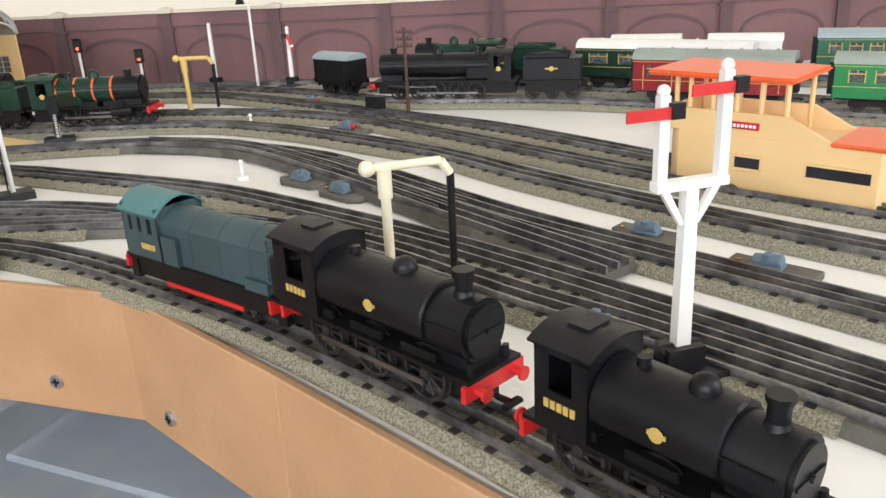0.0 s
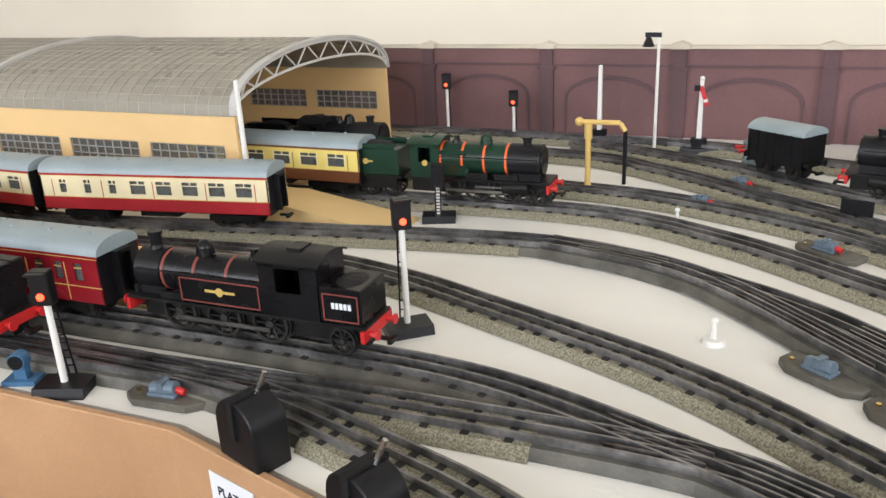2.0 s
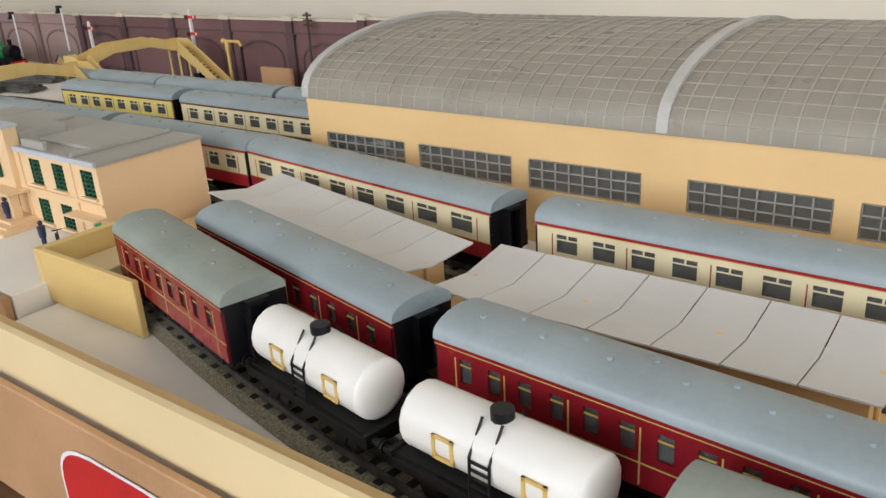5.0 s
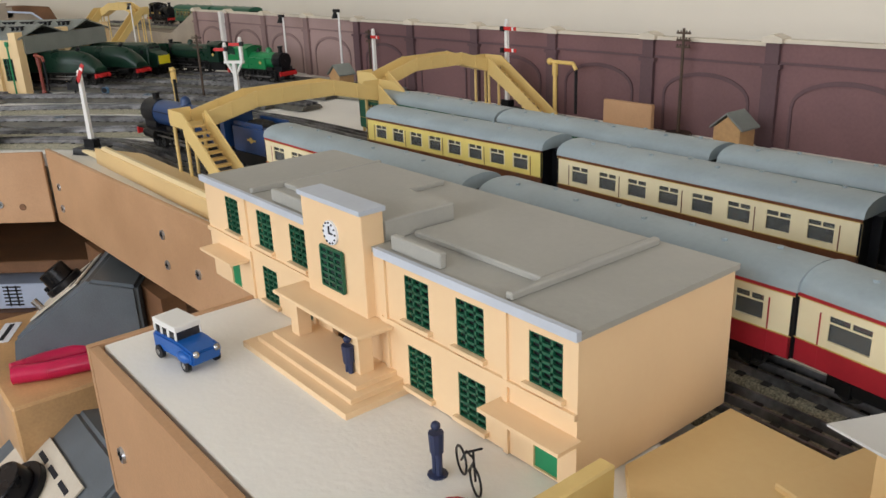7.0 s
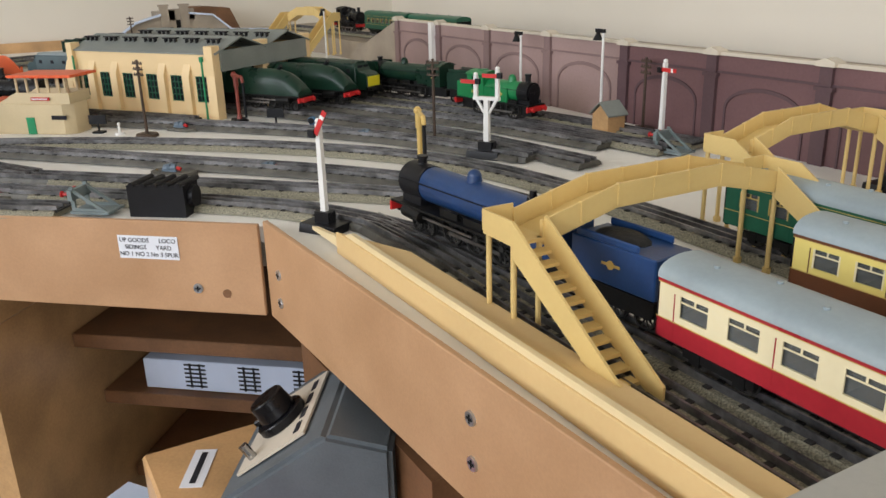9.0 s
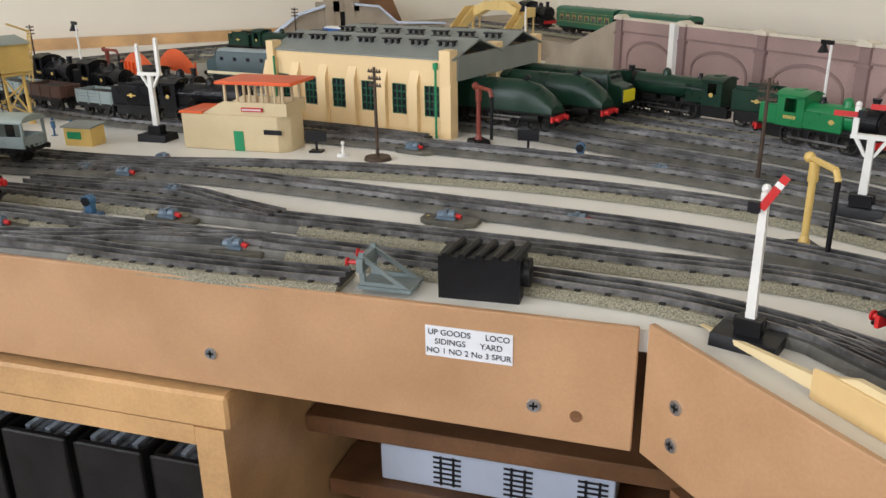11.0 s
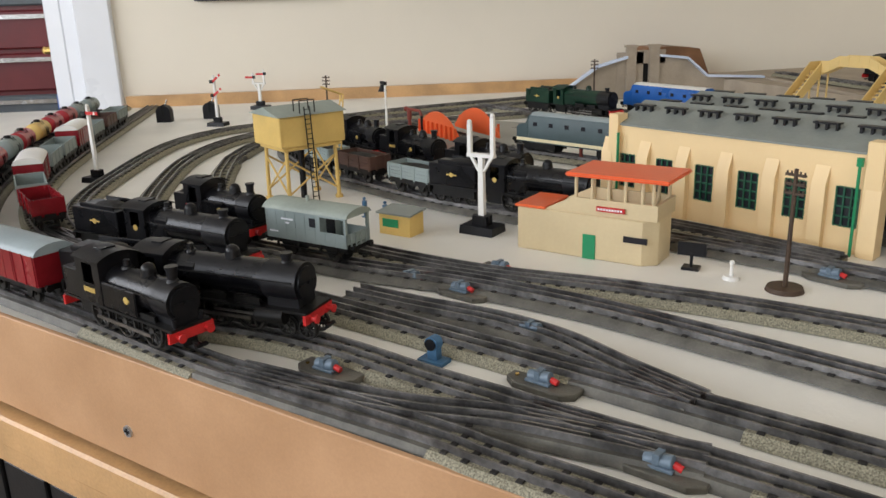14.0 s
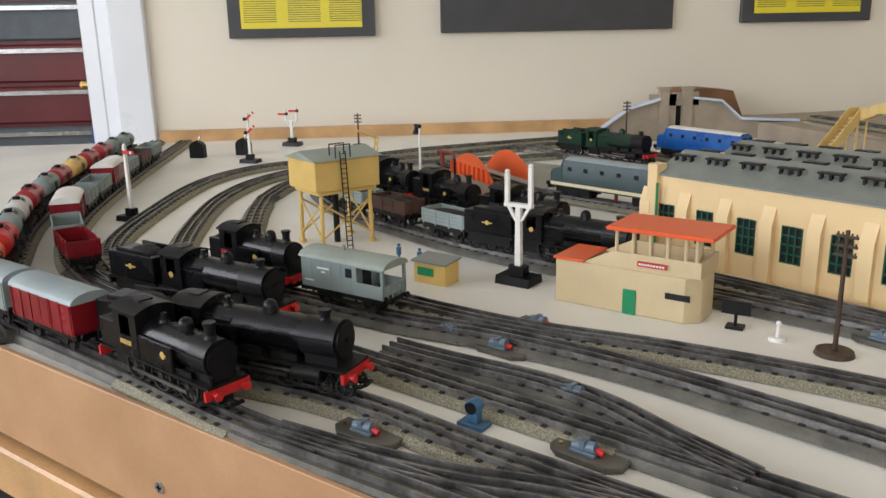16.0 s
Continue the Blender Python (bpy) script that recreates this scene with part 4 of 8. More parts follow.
def coach(m, label, L=205, lower=M_CRIMSON, upper=M_CREAM, roof=M_ROOF, windows=8, narrow=False, brake=False):
    L = L * KEEP
    o = thing("railway_coach", label, "model coach", "model coaches", m)
    x0, x1 = -L / 2, L / 2
    zl, zw0, zw1, zt = 12, 24.5, 34.5, 39.5
    y = 15.5
    n = 8
    nwin = windows
    p = (L - 16) / nwin
    for s in (1, -1):
        bm = B(); bxr(bm, x0, x1, s * (y - 1), s * y, zl, zw0 - 3.0); sp("lower_panel", bm, lower, o)
        bm = B(); bxr(bm, x0, x1, s * (y - 1), s * (y - 0.02), zw0 - 3.0, zw0); bxr(bm, x0, x1, s * (y - 1), s * (y - 0.02), zw1, zt - 1.6)
        gap = p * (0.42 if narrow else 0.62)
        edge = x0
        for k in range(nwin):
            c = x0 + 8 + (k + 0.5) * p
            g = gap * (0.45 if brake and k >= nwin - 3 else 1)
            bxr(bm, edge, c - g / 2, s * (y - 1), s * (y - 0.02), zw0, zw1)
            edge = c + g / 2
        bxr(bm, edge, x1, s * (y - 1), s * (y - 0.02), zw0, zw1)
        sp("window_band", bm, upper, o)
        bm = B()
        for k in range(nwin):
            c = x0 + 8 + (k + 0.5) * p
            bxr(bm, c - gap / 2, c + gap / 2, s * (y - 0.9), s * (y - 0.5), zw1 - 3.2, zw1 - 2.5)
            if not narrow:
                bxr(bm, c - 0.45, c + 0.45, s * (y - 0.95), s * (y - 0.55), zw1 - 3.0, zw1)
                for e in (-1, 1):
                    bxr(bm, c + e * gap / 2 - 0.4, c + e * gap / 2 + 0.4, s * (y - 0.6), s * (y + 0.08), zw0, zw1)
        sp("window_bars", bm, M_CREAM if upper is not lower else M_GOLD, o)
        bm = B(); bxr(bm, x0, x1, s * (y - 0.9), s * (y + 0.12), zt - 1.6, zt); sp("cantrail", bm, lower, o)
        bm = B(); bxr(bm, x0, x1, s * (y - 0.5), s * (y + 0.15), zw0 - 3.4, zw0 - 2.9); bxr(bm, x0, x1, s * (y - 0.5), s * (y + 0.15), zt - 1.9, zt - 1.5); sp("lining", bm, M_GOLD, o, "thin gold lining")
        bm = B(); bxr(bm, x0 + 1, x1 - 1, s * (y - 1.9), s * (y - 1.5), zw0 - 1, zw1 + 1); sp("window_glass", bm, M_PANE, o)
        bm = B()
        for k in range(0, nwin + 1, 2):
            c = x0 + 8 + k * p - (2 if k else -2)
            bxr(bm, c - 0.3, c + 0.3, s * (y - 0.5), s * (y + 0.12), zl + 1, zw1)
        sp("door_lines", bm, M_GOLD if narrow else lower, o)
    bm = B(); bxr(bm, x0 + 2, x1 - 2, -12, 12, zl, zl + 7)
    for k in range(nwin):
        bxr(bm, x0 + 8 + k * p, x0 + 9 + k * p, -11, 11, zl + 7, zw1 - 2)
    sp("interior", bm, M_INTERIOR, o)
    for e, xe, x in ((-1, x0, x0), (1, x1 - 1, x1)):
        bm = B()
        prism(bm, [(-y, zl), (y, zl), (y, zt), (y * 0.7, zt + 5), (0, zt + 7.6), (-y * 0.7, zt + 5), (-y, zt)], xe, xe + 1)
        bxr(bm, x, x + e * 4.5, -5.5, -4, zl + 1, zt - 1); bxr(bm, x, x + e * 4.5, 4, 5.5, zl + 1, zt - 1); bxr(bm, x, x + e * 4.5, -5.5, 5.5, zt - 2, zt)
        sp("end", bm, M_SATIN, o, "black coach end with corridor connection")
    top = [(y * math.cos(math.pi * j / 14) * 1.02, zt + 8.2 * math.sin(math.pi * j / 14) ** 0.75) for j in range(15)]
    bm = B(); prism(bm, top, x0 - 0.5, x1 + 0.5)
    for k in range(nwin):
        c = x0 + 8 + (k + 0.5) * p
        cyl(bm, (c, 3.5 if k % 2 else -3.5, zt + 7), (c, 3.5 if k % 2 else -3.5, zt + 9), 1.3, seg=8)
    sp("roof", bm, roof, o, "bowed blue-grey roof with ventilators")
    bm = B(); bxr(bm, x0 + 2, x1 - 2, -11, 11, 10, 12); bxr(bm, -16, 16, -9, 9, 6, 10)
    sp("underframe", bm, M_CHASSIS, o)
    for e in (1, -1):
        c = e * (L / 2 - 32)
        bm = B()
        for s in (1, -1):
            bxr(bm, c - 19, c + 19, s * 10, s * 11.5, 5, 9.5); bxr(bm, c - 15, c - 9, s * 10, s * 12, 3.5, 9); bxr(bm, c + 9, c + 15, s * 10, s * 12, 3.5, 9)
        bxr(bm, c - 4, c + 4, -10, 10, 7, 9.5)
        sp("bogie", bm, M_CHASSIS, o)
        wheels(o, (c - 12, c + 12), 12, False)
    for e, x in ((-1, x0), (1, x1)):
        bm = B(); coupling(bm, x, e); sp("coupling", bm, M_CHASSIS, o)
    return o


def wagon_base(o, L, beam=M_CHASSIS):
    x0, x1 = -L / 2, L / 2
    bm = B(); bxr(bm, x0, x1, -13, -11, 11, 15); bxr(bm, x0, x1, 11, 13, 11, 15)
    for e in (1, -1):
        for s in (1, -1):
            prism(bm, [(e * L * 0.28 - 5, 11), (e * L * 0.28 + 5, 11), (e * L * 0.28 + 2, 5), (e * L * 0.28 - 2, 5)], s * 10.5, s * 12, "y")
    sp("underframe", bm, M_CHASSIS, o)
    wheels(o, (-L * 0.28, L * 0.28), 12, False)
    buffers(o, x1, 1, beam, 26); buffers(o, x0, -1, beam, 26)


def open_wagon(m, label, paint, L=72, load=None):
    L = L * KEEP
    o = thing("open_wagon", label, "model wagon", "model wagons", m)
    wagon_base(o, L)
    x0, x1 = -L / 2, L / 2
    bm = B(); bxr(bm, x0, x1, -14, 14, 15, 16.5); sp("floor", bm, M_CHASSIS, o)
    for s in (1, -1):
        bm = B()
        for k in range(4):
            bxr(bm, x0, x1, s * 13, s * 14, 16.5 + k * 3.6, 16.5 + k * 3.6 + 3.3)
        for x in (x0 + 3, -10, 10, x1 - 3):
            bxr(bm, x - 0.9, x + 0.9, s * 13.5, s * 14.6, 15, 31)
        sp("side", bm, paint, o)
    for e in (1, -1):
        bm = B(); bxr(bm, e * (x1 - 1), e * x1, -13, 13, 16.5, 31)
        for yy in (-6, 6):
            bxr(bm, e * x1, e * (x1 + 0.9), yy - 1, yy + 1, 15, 31)
        sp("end", bm, paint, o)
    if load:
        bm = B(); ball(bm, (0, 0, 25), 12, 2.6, 0.95, 0.45, 16); sp("load", bm, load, o)
    return o


def tank_wagon(m, label, paint, L=74, bandcol=M_SATIN, mark=None):
    L = L * KEEP
    o = thing("tank_wagon", label, "model wagon", "model wagons", m)
    wagon_base(o, L)
    bm = B(); bxr(bm, -L / 2, L / 2, -11, 11, 14, 16); sp("deck", bm, M_CHASSIS, o)
    h = L / 2 - 7
    bm = B(); cyl(bm, (-h, 0, 28), (h, 0, 28), 12, seg=22); ball(bm, (-h, 0, 28), 12, 0.28, 1, 1, 18); ball(bm, (h, 0, 28), 12, 0.28, 1, 1, 18); sp("tank", bm, paint, o)
    bm = B(); cyl(bm, (0, 0, 39), (0, 0, 43), 4, seg=12)
    for x in (-4, 4):
        for s in (1, -1):
            cyl(bm, (x, s * 12.8, 15), (x, s * 12.4, 30), 0.5, seg=6); cyl(bm, (x, s * 12.4, 30), (x, s * 5, 41), 0.5, seg=6)
    for k in range(5):
        for s in (1, -1):
            bx(bm, 0, s * 12.7, 17 + k * 3, 8, 0.8, 0.7)
    sp("ladder", bm, bandcol, o)
    if mark:
        bm = B()
        for s in (1, -1):
            for xx in (-20, 16):
                for a, c, e, f in ((xx, xx + 9, 23, 24.2), (xx, xx + 9, 31, 32.2), (xx, xx + 1.2, 23, 32.2), (xx + 7.8, xx + 9, 23, 32.2)):
                    bxr(bm, a, c, s * 11.6, s * 12.4, e, f)
        sp("marking", bm, mark, o, "yellow outlined marking")
    return o


def box_van(m, label, paint, L=84, roof=M_ROOFG):
    L = L * KEEP
    o = thing("box_van", label, "model wagon", "model wagons", m)
    wagon_base(o, L)
    x0, x1 = -L / 2, L / 2
    bm = B(); bxr(bm, x0, x1, -14.5, 14.5, 15, 37)
    sp("body", bm, paint, o)
    bm = B()
    for s in (1, -1):
        for x in np.linspace(x0 + 2, x1 - 2, 7):
            bxr(bm, x - 0.6, x + 0.6, s * 14.4, s * 15.1, 15, 37)
        bxr(bm, -11, 11, s * 14.4, s * 14.9, 16, 36)
    sp("ribs", bm, paint, o)
    bm = B(); prism(bm, [(15 * math.cos(math.pi * j / 12), 36.5 + 7 * math.sin(math.pi * j / 12)) for j in range(13)], x0 - 1, x1 + 1); sp("roof", bm, roof, o)
    return o


def brake_van(m, label, paint, roof, L=100, veranda=0.33, both=False):
    L = L * KEEP
    o = thing("brake_van", label, "model brake van", "model brake vans", m)
    wagon_base(o, L)
    x0, x1 = -L / 2, L / 2
    xv = x1 - L * veranda
    xs = x0 + (L * 0.16 if both else 0)
    bm = B(); bxr(bm, x0, x1, -14, 14, 14.5, 16); sp("floor", bm, paint, o)
    bm = B(); bxr(bm, xs, xv, -14, 14, 16, 38); sp("body", bm, paint, o)
    for s in (1, -1):
        bm = B(); bxr(bm, x0, x1, s * 13.3, s * 14.2, 14.5, 25)
        for x in np.linspace(x0 + 1, x1 - 1, 9):
            bxr(bm, x - 0.35, x + 0.35, s * 14, s * 14.35, 15, 37.5 if x < xv else 25)
        bxr(bm, x0, x1, s * 13.3, s * 14.4, 36.5, 38.5)
        sp("side", bm, paint, o)
        bm = B(); bxr(bm, x1 - 2, x1, s * 12, s * 14.2, 16, 38); bxr(bm, x0, x0 + 2, s * 12, s * 14.2, 16, 38)
        bxr(bm, xv - 0.5, xv + 1.5, s * 12, s * 14.2, 25, 38)
        sp("roof_post", bm, paint, o)
        bm = B(); bxr(bm, -30, 30, s * 13, s * 14.5, 8.5, 9.5)
        for x in (-30, -8, 14, 30):
            bxr(bm, x - 1, x + 1, s * 13, s * 14, 9, 15)
        sp("step_board", bm, M_CHASSIS, o)
    bm = B()
    for e in ((1, -1) if both else (1,)):
        bxr(bm, e * (x1 - 0.9), e * x1, -14, 14, 14.5, 25)
        for yy in (-9, -3, 3, 9):
            bxr(bm, e * x1, e * (x1 + 0.8), yy - 0.7, yy + 0.7, 14.5, 25)
    bxr(bm, x0, x0 + 0.9, -14, 14, 14.5, 25)
    sp("end_panel", bm, paint, o)
    bm = B()
    for s in (1, -1):
        for x in ((xs + 8, xv - 8) if both else (xv - 6,)):
            bx(bm, x, s * 14.1, 31, 6, 0.6, 7)
    bx(bm, xv + 0.1, 0, 27, 0.6, 10, 20)
    sp("window", bm, M_DARKGLASS, o)
    bm = B(); prism(bm, [(15 * math.cos(math.pi * j / 12), 38 + 6 * math.sin(math.pi * j / 12)) for j in range(13)], x0 - 2, x1 + 2); cyl(bm, (xs + (xv - xs) * 0.6, 0, 43), (xs + (xv - xs) * 0.6, 0, 48), 1.4, seg=8); sp("roof", bm, roof, o)
    for s in (1, -1):
        bm = B(); bx(bm, xs + L * 0.28, s * 14.25, 31, 12, 0.4, 1.4); bx(bm, xs + L * 0.28, s * 14.3, 28, 4, 0.4, 1.4); bx(bm, x0 + 8, s * 14.3, 20, 9, 0.4, 1.2); sp("lettering_bars", bm, M_LABEL, o, "white bars of unread lettering")
    return o

# ---- buildings ----


def glazed(bm_frame, bm_glass, x, z, w, h, y, nx, nz, bar=0.0007):
    """A barred window in a wall that faces -y: frame bars and a pane."""
    for i in range(nx + 1):
        bx(bm_frame, x - w / 2 + w * i / nx, y - 0.0004, z, bar, 0.0012, h)
    for j in range(nz + 1):
        bx(bm_frame, x, y - 0.0004, z - h / 2 + h * j / nz, w, 0.0012, bar)
    bx(bm_glass, x, y + 0.0012, z, w, 0.0006, h)


def pierced(bm, x0, x1, z0, z1, y0, y1, holes):
    """A wall along x with rectangular openings (xa, xb, za, zb), cut into boxes."""
    xs = sorted({x0, x1, *[h[0] for h in holes], *[h[1] for h in holes]})
    zs = sorted({z0, z1, *[h[2] for h in holes], *[h[3] for h in holes]})
    for xa, xb in zip(xs, xs[1:]):
        run = None
        for za, zb in zip(zs, zs[1:]):
            mx, mz = (xa + xb) / 2, (za + zb) / 2
            solid = not any(h[0] < mx < h[1] and h[2] < mz < h[3] for h in holes)
            if solid:
                run = (run[0], zb) if run else (za, zb)
            elif run:
                bxr(bm, xa, xb, y0, y1, *run); run = None
        if run:
            bxr(bm, xa, xb, y0, y1, *run)
    bmesh.ops.remove_doubles(bm, verts=bm.verts, dist=1e-6)


M_RIB = mat("roof_glazing_bar", (0.40, 0.37, 0.31), 0.5, 0, 0.1, 40, 0)
M_RIBBIG = mat("roof_main_rib", (0.50, 0.49, 0.46), 0.5, 0, 0.08, 40, 0)


def train_shed():
    o = thing("station_train_shed", "long buff station building with a bowed glazed roof", "model station", m=pose(-0.453, 0.637, 0))
    L, W, H = 0.532, 0.250, 0.075
    n = 6
    holes = []
    for k in range(n):
        c = -0.048 - 0.0835 * k - (0.014 if k > 2 else 0)
        holes.append((c - 0.0355, c + 0.0355, 0.0345, 0.0520))
    for y, back in ((0.0, False), (W, True)):
        bm = B(); pierced(bm, -L, 0, 0.0, H, y - 0.001, y + 0.002, holes); part("side_wall", bm, M_BUFF, o)
        for h in holes:
            f, g = B(), B()
            glazed(f, g, (h[0] + h[1]) / 2, (h[2] + h[3]) / 2, h[1] - h[0], h[3] - h[2], y, 8, 3)
            w = part("window", f, M_STROOF, o, "grey barred window"); part("pane", g, M_PANE, w)
    bm = B(); bxr(bm, -L, 0, 0.003, W - 0.002, 0.0, 0.016); part("platform_slab", bm, M_PLAT, o)
    rise = 0.040
    k = 22

    def arch(j, f=1.0):
        a = math.pi * j / k
        return (W / 2 - (W / 2 + 0.002) * math.cos(a) * f, H + rise * math.sin(a) ** 0.9 * f)
    for j in range(k):
        (ya, za), (yb, zb) = arch(j), arch(j + 1)
        bm = B(); prism(bm, [(ya, za), (yb, zb), (yb, zb + 0.0008), (ya, za + 0.0008)], -L, 0); part("roof_panel", bm, M_SEALED, o)
        bm = B(); cyl(bm, (-L, yb, zb + 0.001), (0, yb, zb + 0.001), 0.0004, seg=5); part("purlin", bm, M_RIB, o)
    for i in range(49):
        x = -L + L * i / 48
        big = i in (0, 24, 48)
        bm = B()
        for j in range(k):
            (ya, za), (yb, zb) = arch(j), arch(j + 1)
            wdt = 0.0032 if big else 0.0004
            prism(bm, [(ya, za + 0.0009), (yb, zb + 0.0009), (yb, zb + (0.0035 if big else 0.0016)), (ya, za + (0.0035 if big else 0.0016))], x - wdt, x + wdt)
        part("roof_rib", bm, M_RIBBIG if big else M_RIB, o)
    for x in (-L, 0.0):
        bm = B()
        for j in range(1, k - 1):
            cyl(bm, (x, *arch(j, 1.0)), (x, *arch(j + 1, 1.0)), 0.0016, seg=6)
            (ya, za), (yb, zb) = arch(j), arch(j + 1)
            za2, zb2 = H + (za - H) * 0.62, H + (zb - H) * 0.62
            cyl(bm, (x, ya, za2), (x, yb, zb2), 0.0012, seg=6)
            if j % 2:
                cyl(bm, (x, ya, za2), (x, yb, zb), 0.0008, seg=5)
            else:
                cyl(bm, (x, ya, za), (x, yb, zb2), 0.0008, seg=5)
        part("end_truss", bm, M_MILKY, o)
    return o


train_shed()


def station():
    o = thing("station_building", "two-storey buff station building with green windows and grey roof", "model station", m=pose(-1.005, 0.480, 0.0, 0, 0, 180 + 0.0) @ pose(0, 0, 0, 0, 0, 180))
    L, W, H, z0 = 0.248, 0.076, 0.062, 0.012
    ups, lows = [-0.0125, -0.046, -0.074, -0.156, -0.186, -0.2185], [-0.046, -0.074, -0.156, -0.186]
    holes = [(x - 0.0068, x + 0.0068, 0.0415, 0.0585) for x in ups] + [(x - 0.0068, x + 0.0068, 0.0150, 0.0315) for x in lows]
    holes += [(-0.1205 - 0.0075, -0.1205 + 0.0075, 0.043, 0.059), (-0.1335, -0.1075, 0.0145, 0.033), (-0.0175, -0.0075, 0.0125, 0.0300), (-0.2280, -0.2180, 0.0125, 0.0300)]
    bm = B(); pierced(bm, -L, 0, z0, H, 0, 0.0025, holes); part("front_wall", bm, M_STONE, o)
    bm = B(); bxr(bm, -0.003, 0, 0.0025, W, z0, H); bxr(bm, -L, -L + 0.003, 0.0025, W, z0, H); bxr(bm, -L + 0.003, -0.003, W - 0.003, W, z0, H); part("wall", bm, M_STONE, o)
    for h in holes:
        f, g = B(), B()
        if h[3] - h[2] < 0.0172 and h[1] - h[0] < 0.02:
            glazed(f, g, (h[0] + h[1]) / 2, (h[2] + h[3]) / 2, h[1] - h[0], h[3] - h[2], 0.0012, 3, 6, 0.001)
            w = part("window", f, M_WINGREEN, o, "dark green barred window"); part("pane", g, M_DARKGLASS, w)
            bm = B(); bx(bm, (h[0] + h[1]) / 2, -0.0006, h[2] - 0.0008, h[1] - h[0] + 0.003, 0.003, 0.0016); part("sill", bm, M_STONE, o)
        elif h[1] - h[0] < 0.02:
            bm = B(); bxr(bm, h[0], h[1], 0.0008, 0.0018, h[2], h[3]); part("door", bm, M_GDOOR, o, "green side door")
        else:
            bm = B(); bxr(bm, h[0], h[1], 0.010, 0.011, h[2], h[3]); part("entrance_doors", bm, M_DARKWOOD, o, "brown panelled entrance doors")
    for x0, x1 in ((-L, -0.146), (-0.095, 0)):
        bm = B(); bxr(bm, x0, x1, -0.0012, 0.0002, 0.0365, 0.0385); part("string_course", bm, M_STONE, o)
    for x in (-0.029, -0.0925, -0.146, -0.203):
        bm = B(); bxr(bm, x - 0.001, x + 0.001, -0.001, 0.0002, z0, H); part("pilaster", bm, M_STONE, o)
    bm = B(); bxr(bm, -0.1425, -0.1000, -0.004, 0.006, 0.036, H + 0.0145); bevel(bm, 0.0004); part("clock_gable", bm, M_STONE, o)
    # the gable's window stands proud of it
    f, g = B(), B(); glazed(f, g, -0.1205, 0.051, 0.015, 0.016, -0.0046, 3, 6, 0.001); w = part("window", f, M_WINGREEN, o, "dark green barred window"); part("pane", g, M_DARKGLASS, w)
    w.children[0].location.y = -0.0011
    bm = B(); cyl(bm, (-0.1205, -0.0038, 0.0655), (-0.1205, -0.0050, 0.0655), 0.0048, seg=24); ck = part("clock", bm, M_LABEL, o, "round white clock face")
    bm = B(); bx(bm, -0.1205, -0.0053, 0.0668, 0.0006, 0.0004, 0.003); bx(bm, -0.1195, -0.0053, 0.0655, 0.0025, 0.0004, 0.0006)
    for a in range(12):
        bx(bm, -0.1205 + 0.0041 * math.cos(a * math.pi / 6), -0.0053, 0.0655 + 0.0041 * math.sin(a * math.pi / 6), 0.0006, 0.0004, 0.0006)
    part("clock_hands", bm, M_INK, ck)
    bm = B(); bxr(bm, -0.1435, -0.0990, -0.005, 0.0065, H + 0.0145, H + 0.0163); part("gable_cap", bm, M_STEDGE, o)
    for a, c in ((-L - 0.001, -0.202), (-0.202, -0.146), (-0.096, -0.030), (-0.030, 0.001)):
        bm = B(); bxr(bm, a, c, -0.002, 0.0, H, H + 0.003); part("roof_edge", bm, M_STEDGE, o)
    bm = B(); bxr(bm, -L - 0.001, 0.001, 0.0, W + 0.001, H, H + 0.002); part("roof", bm, M_STROOF, o)
    for box in ((-0.1420, -0.1005, 0.0066, 0.040, 0.0100), (-0.098, -0.032, 0.018, W - 0.004, 0.0042), (-0.198, -0.146, 0.018, W - 0.004, 0.0042), (-0.092, -0.064, 0.003, 0.006, 0.0075), (-0.182, -0.154, 0.003, 0.006, 0.0075), (-0.0315, -0.0285, 0.002, W - 0.002, 0.0045), (-0.2015, -0.1985, 0.002, W - 0.002, 0.0045)):
        bm = B(); bxr(bm, *box[:4], H + 0.0018, H + box[4]); bevel(bm, 0.0005); part("roof_block", bm, M_STROOF, o)
    bm = B(); bxr(bm, -0.152, -0.089, -0.016, 0.0, 0.0345, 0.0362); bevel(bm, 0.0004); part("canopy", bm, M_STONE, o)
    for x in (-0.143, -0.098):
        bm = B(); bxr(bm, x - 0.003, x + 0.003, -0.012, -0.006, z0, 0.0345); part("porch_pillar", bm, M_STONE, o)
    for k in range(3):
        bm = B(); bxr(bm, -0.152 - k * 0.004, -0.089 + k * 0.004, -0.018 - k * 0.005, 0.0, 0.008, 0.0178 - k * 0.0019); part("step", bm, M_STONE, o)
    for x in (-0.0150, -0.2230):
        bm = B(); bxr(bm, x - 0.017, x + 0.017, -0.010, 0.0, 0.0295, 0.0308); part("door_canopy", bm, M_STONE, o)
    return o


station()


def slab(name, pts, z0, z1, material, label):
    bm = B(); prism(bm, pts, z0, z1, "z"); bevel(bm, 0.0005)
    return tagged(obj(name, bm, material), label, "platform", "model platforms")


# forecourt on its plinth, platforms and ramps
slab("forecourt", [(-1.208, 0.408), (-0.988, 0.408), (-0.988, 0.52), (-1.212, 0.52)], -0.004, 0.0115, M_BOARD, "off-white painted station forecourt slab")
b = B(); bxr(b, -1.208, -0.986, 0.402, 0.406, -0.062, 0.0120); bxr(b, -1.2125, -1.209, 0.402, 0.53, -0.062, 0.0120)
tagged(obj("forecourt_fascia", b, M_HARD), "brown hardboard fascia under the forecourt", "fascia", kind="structure")
slab("platform", [(-1.62, 0.531), (-1.216, 0.531), (-1.22, 0.5525), (-1.56, 0.5535)], 0.0, 0.0145, M_PLAT, "buff station platform beside the main line")
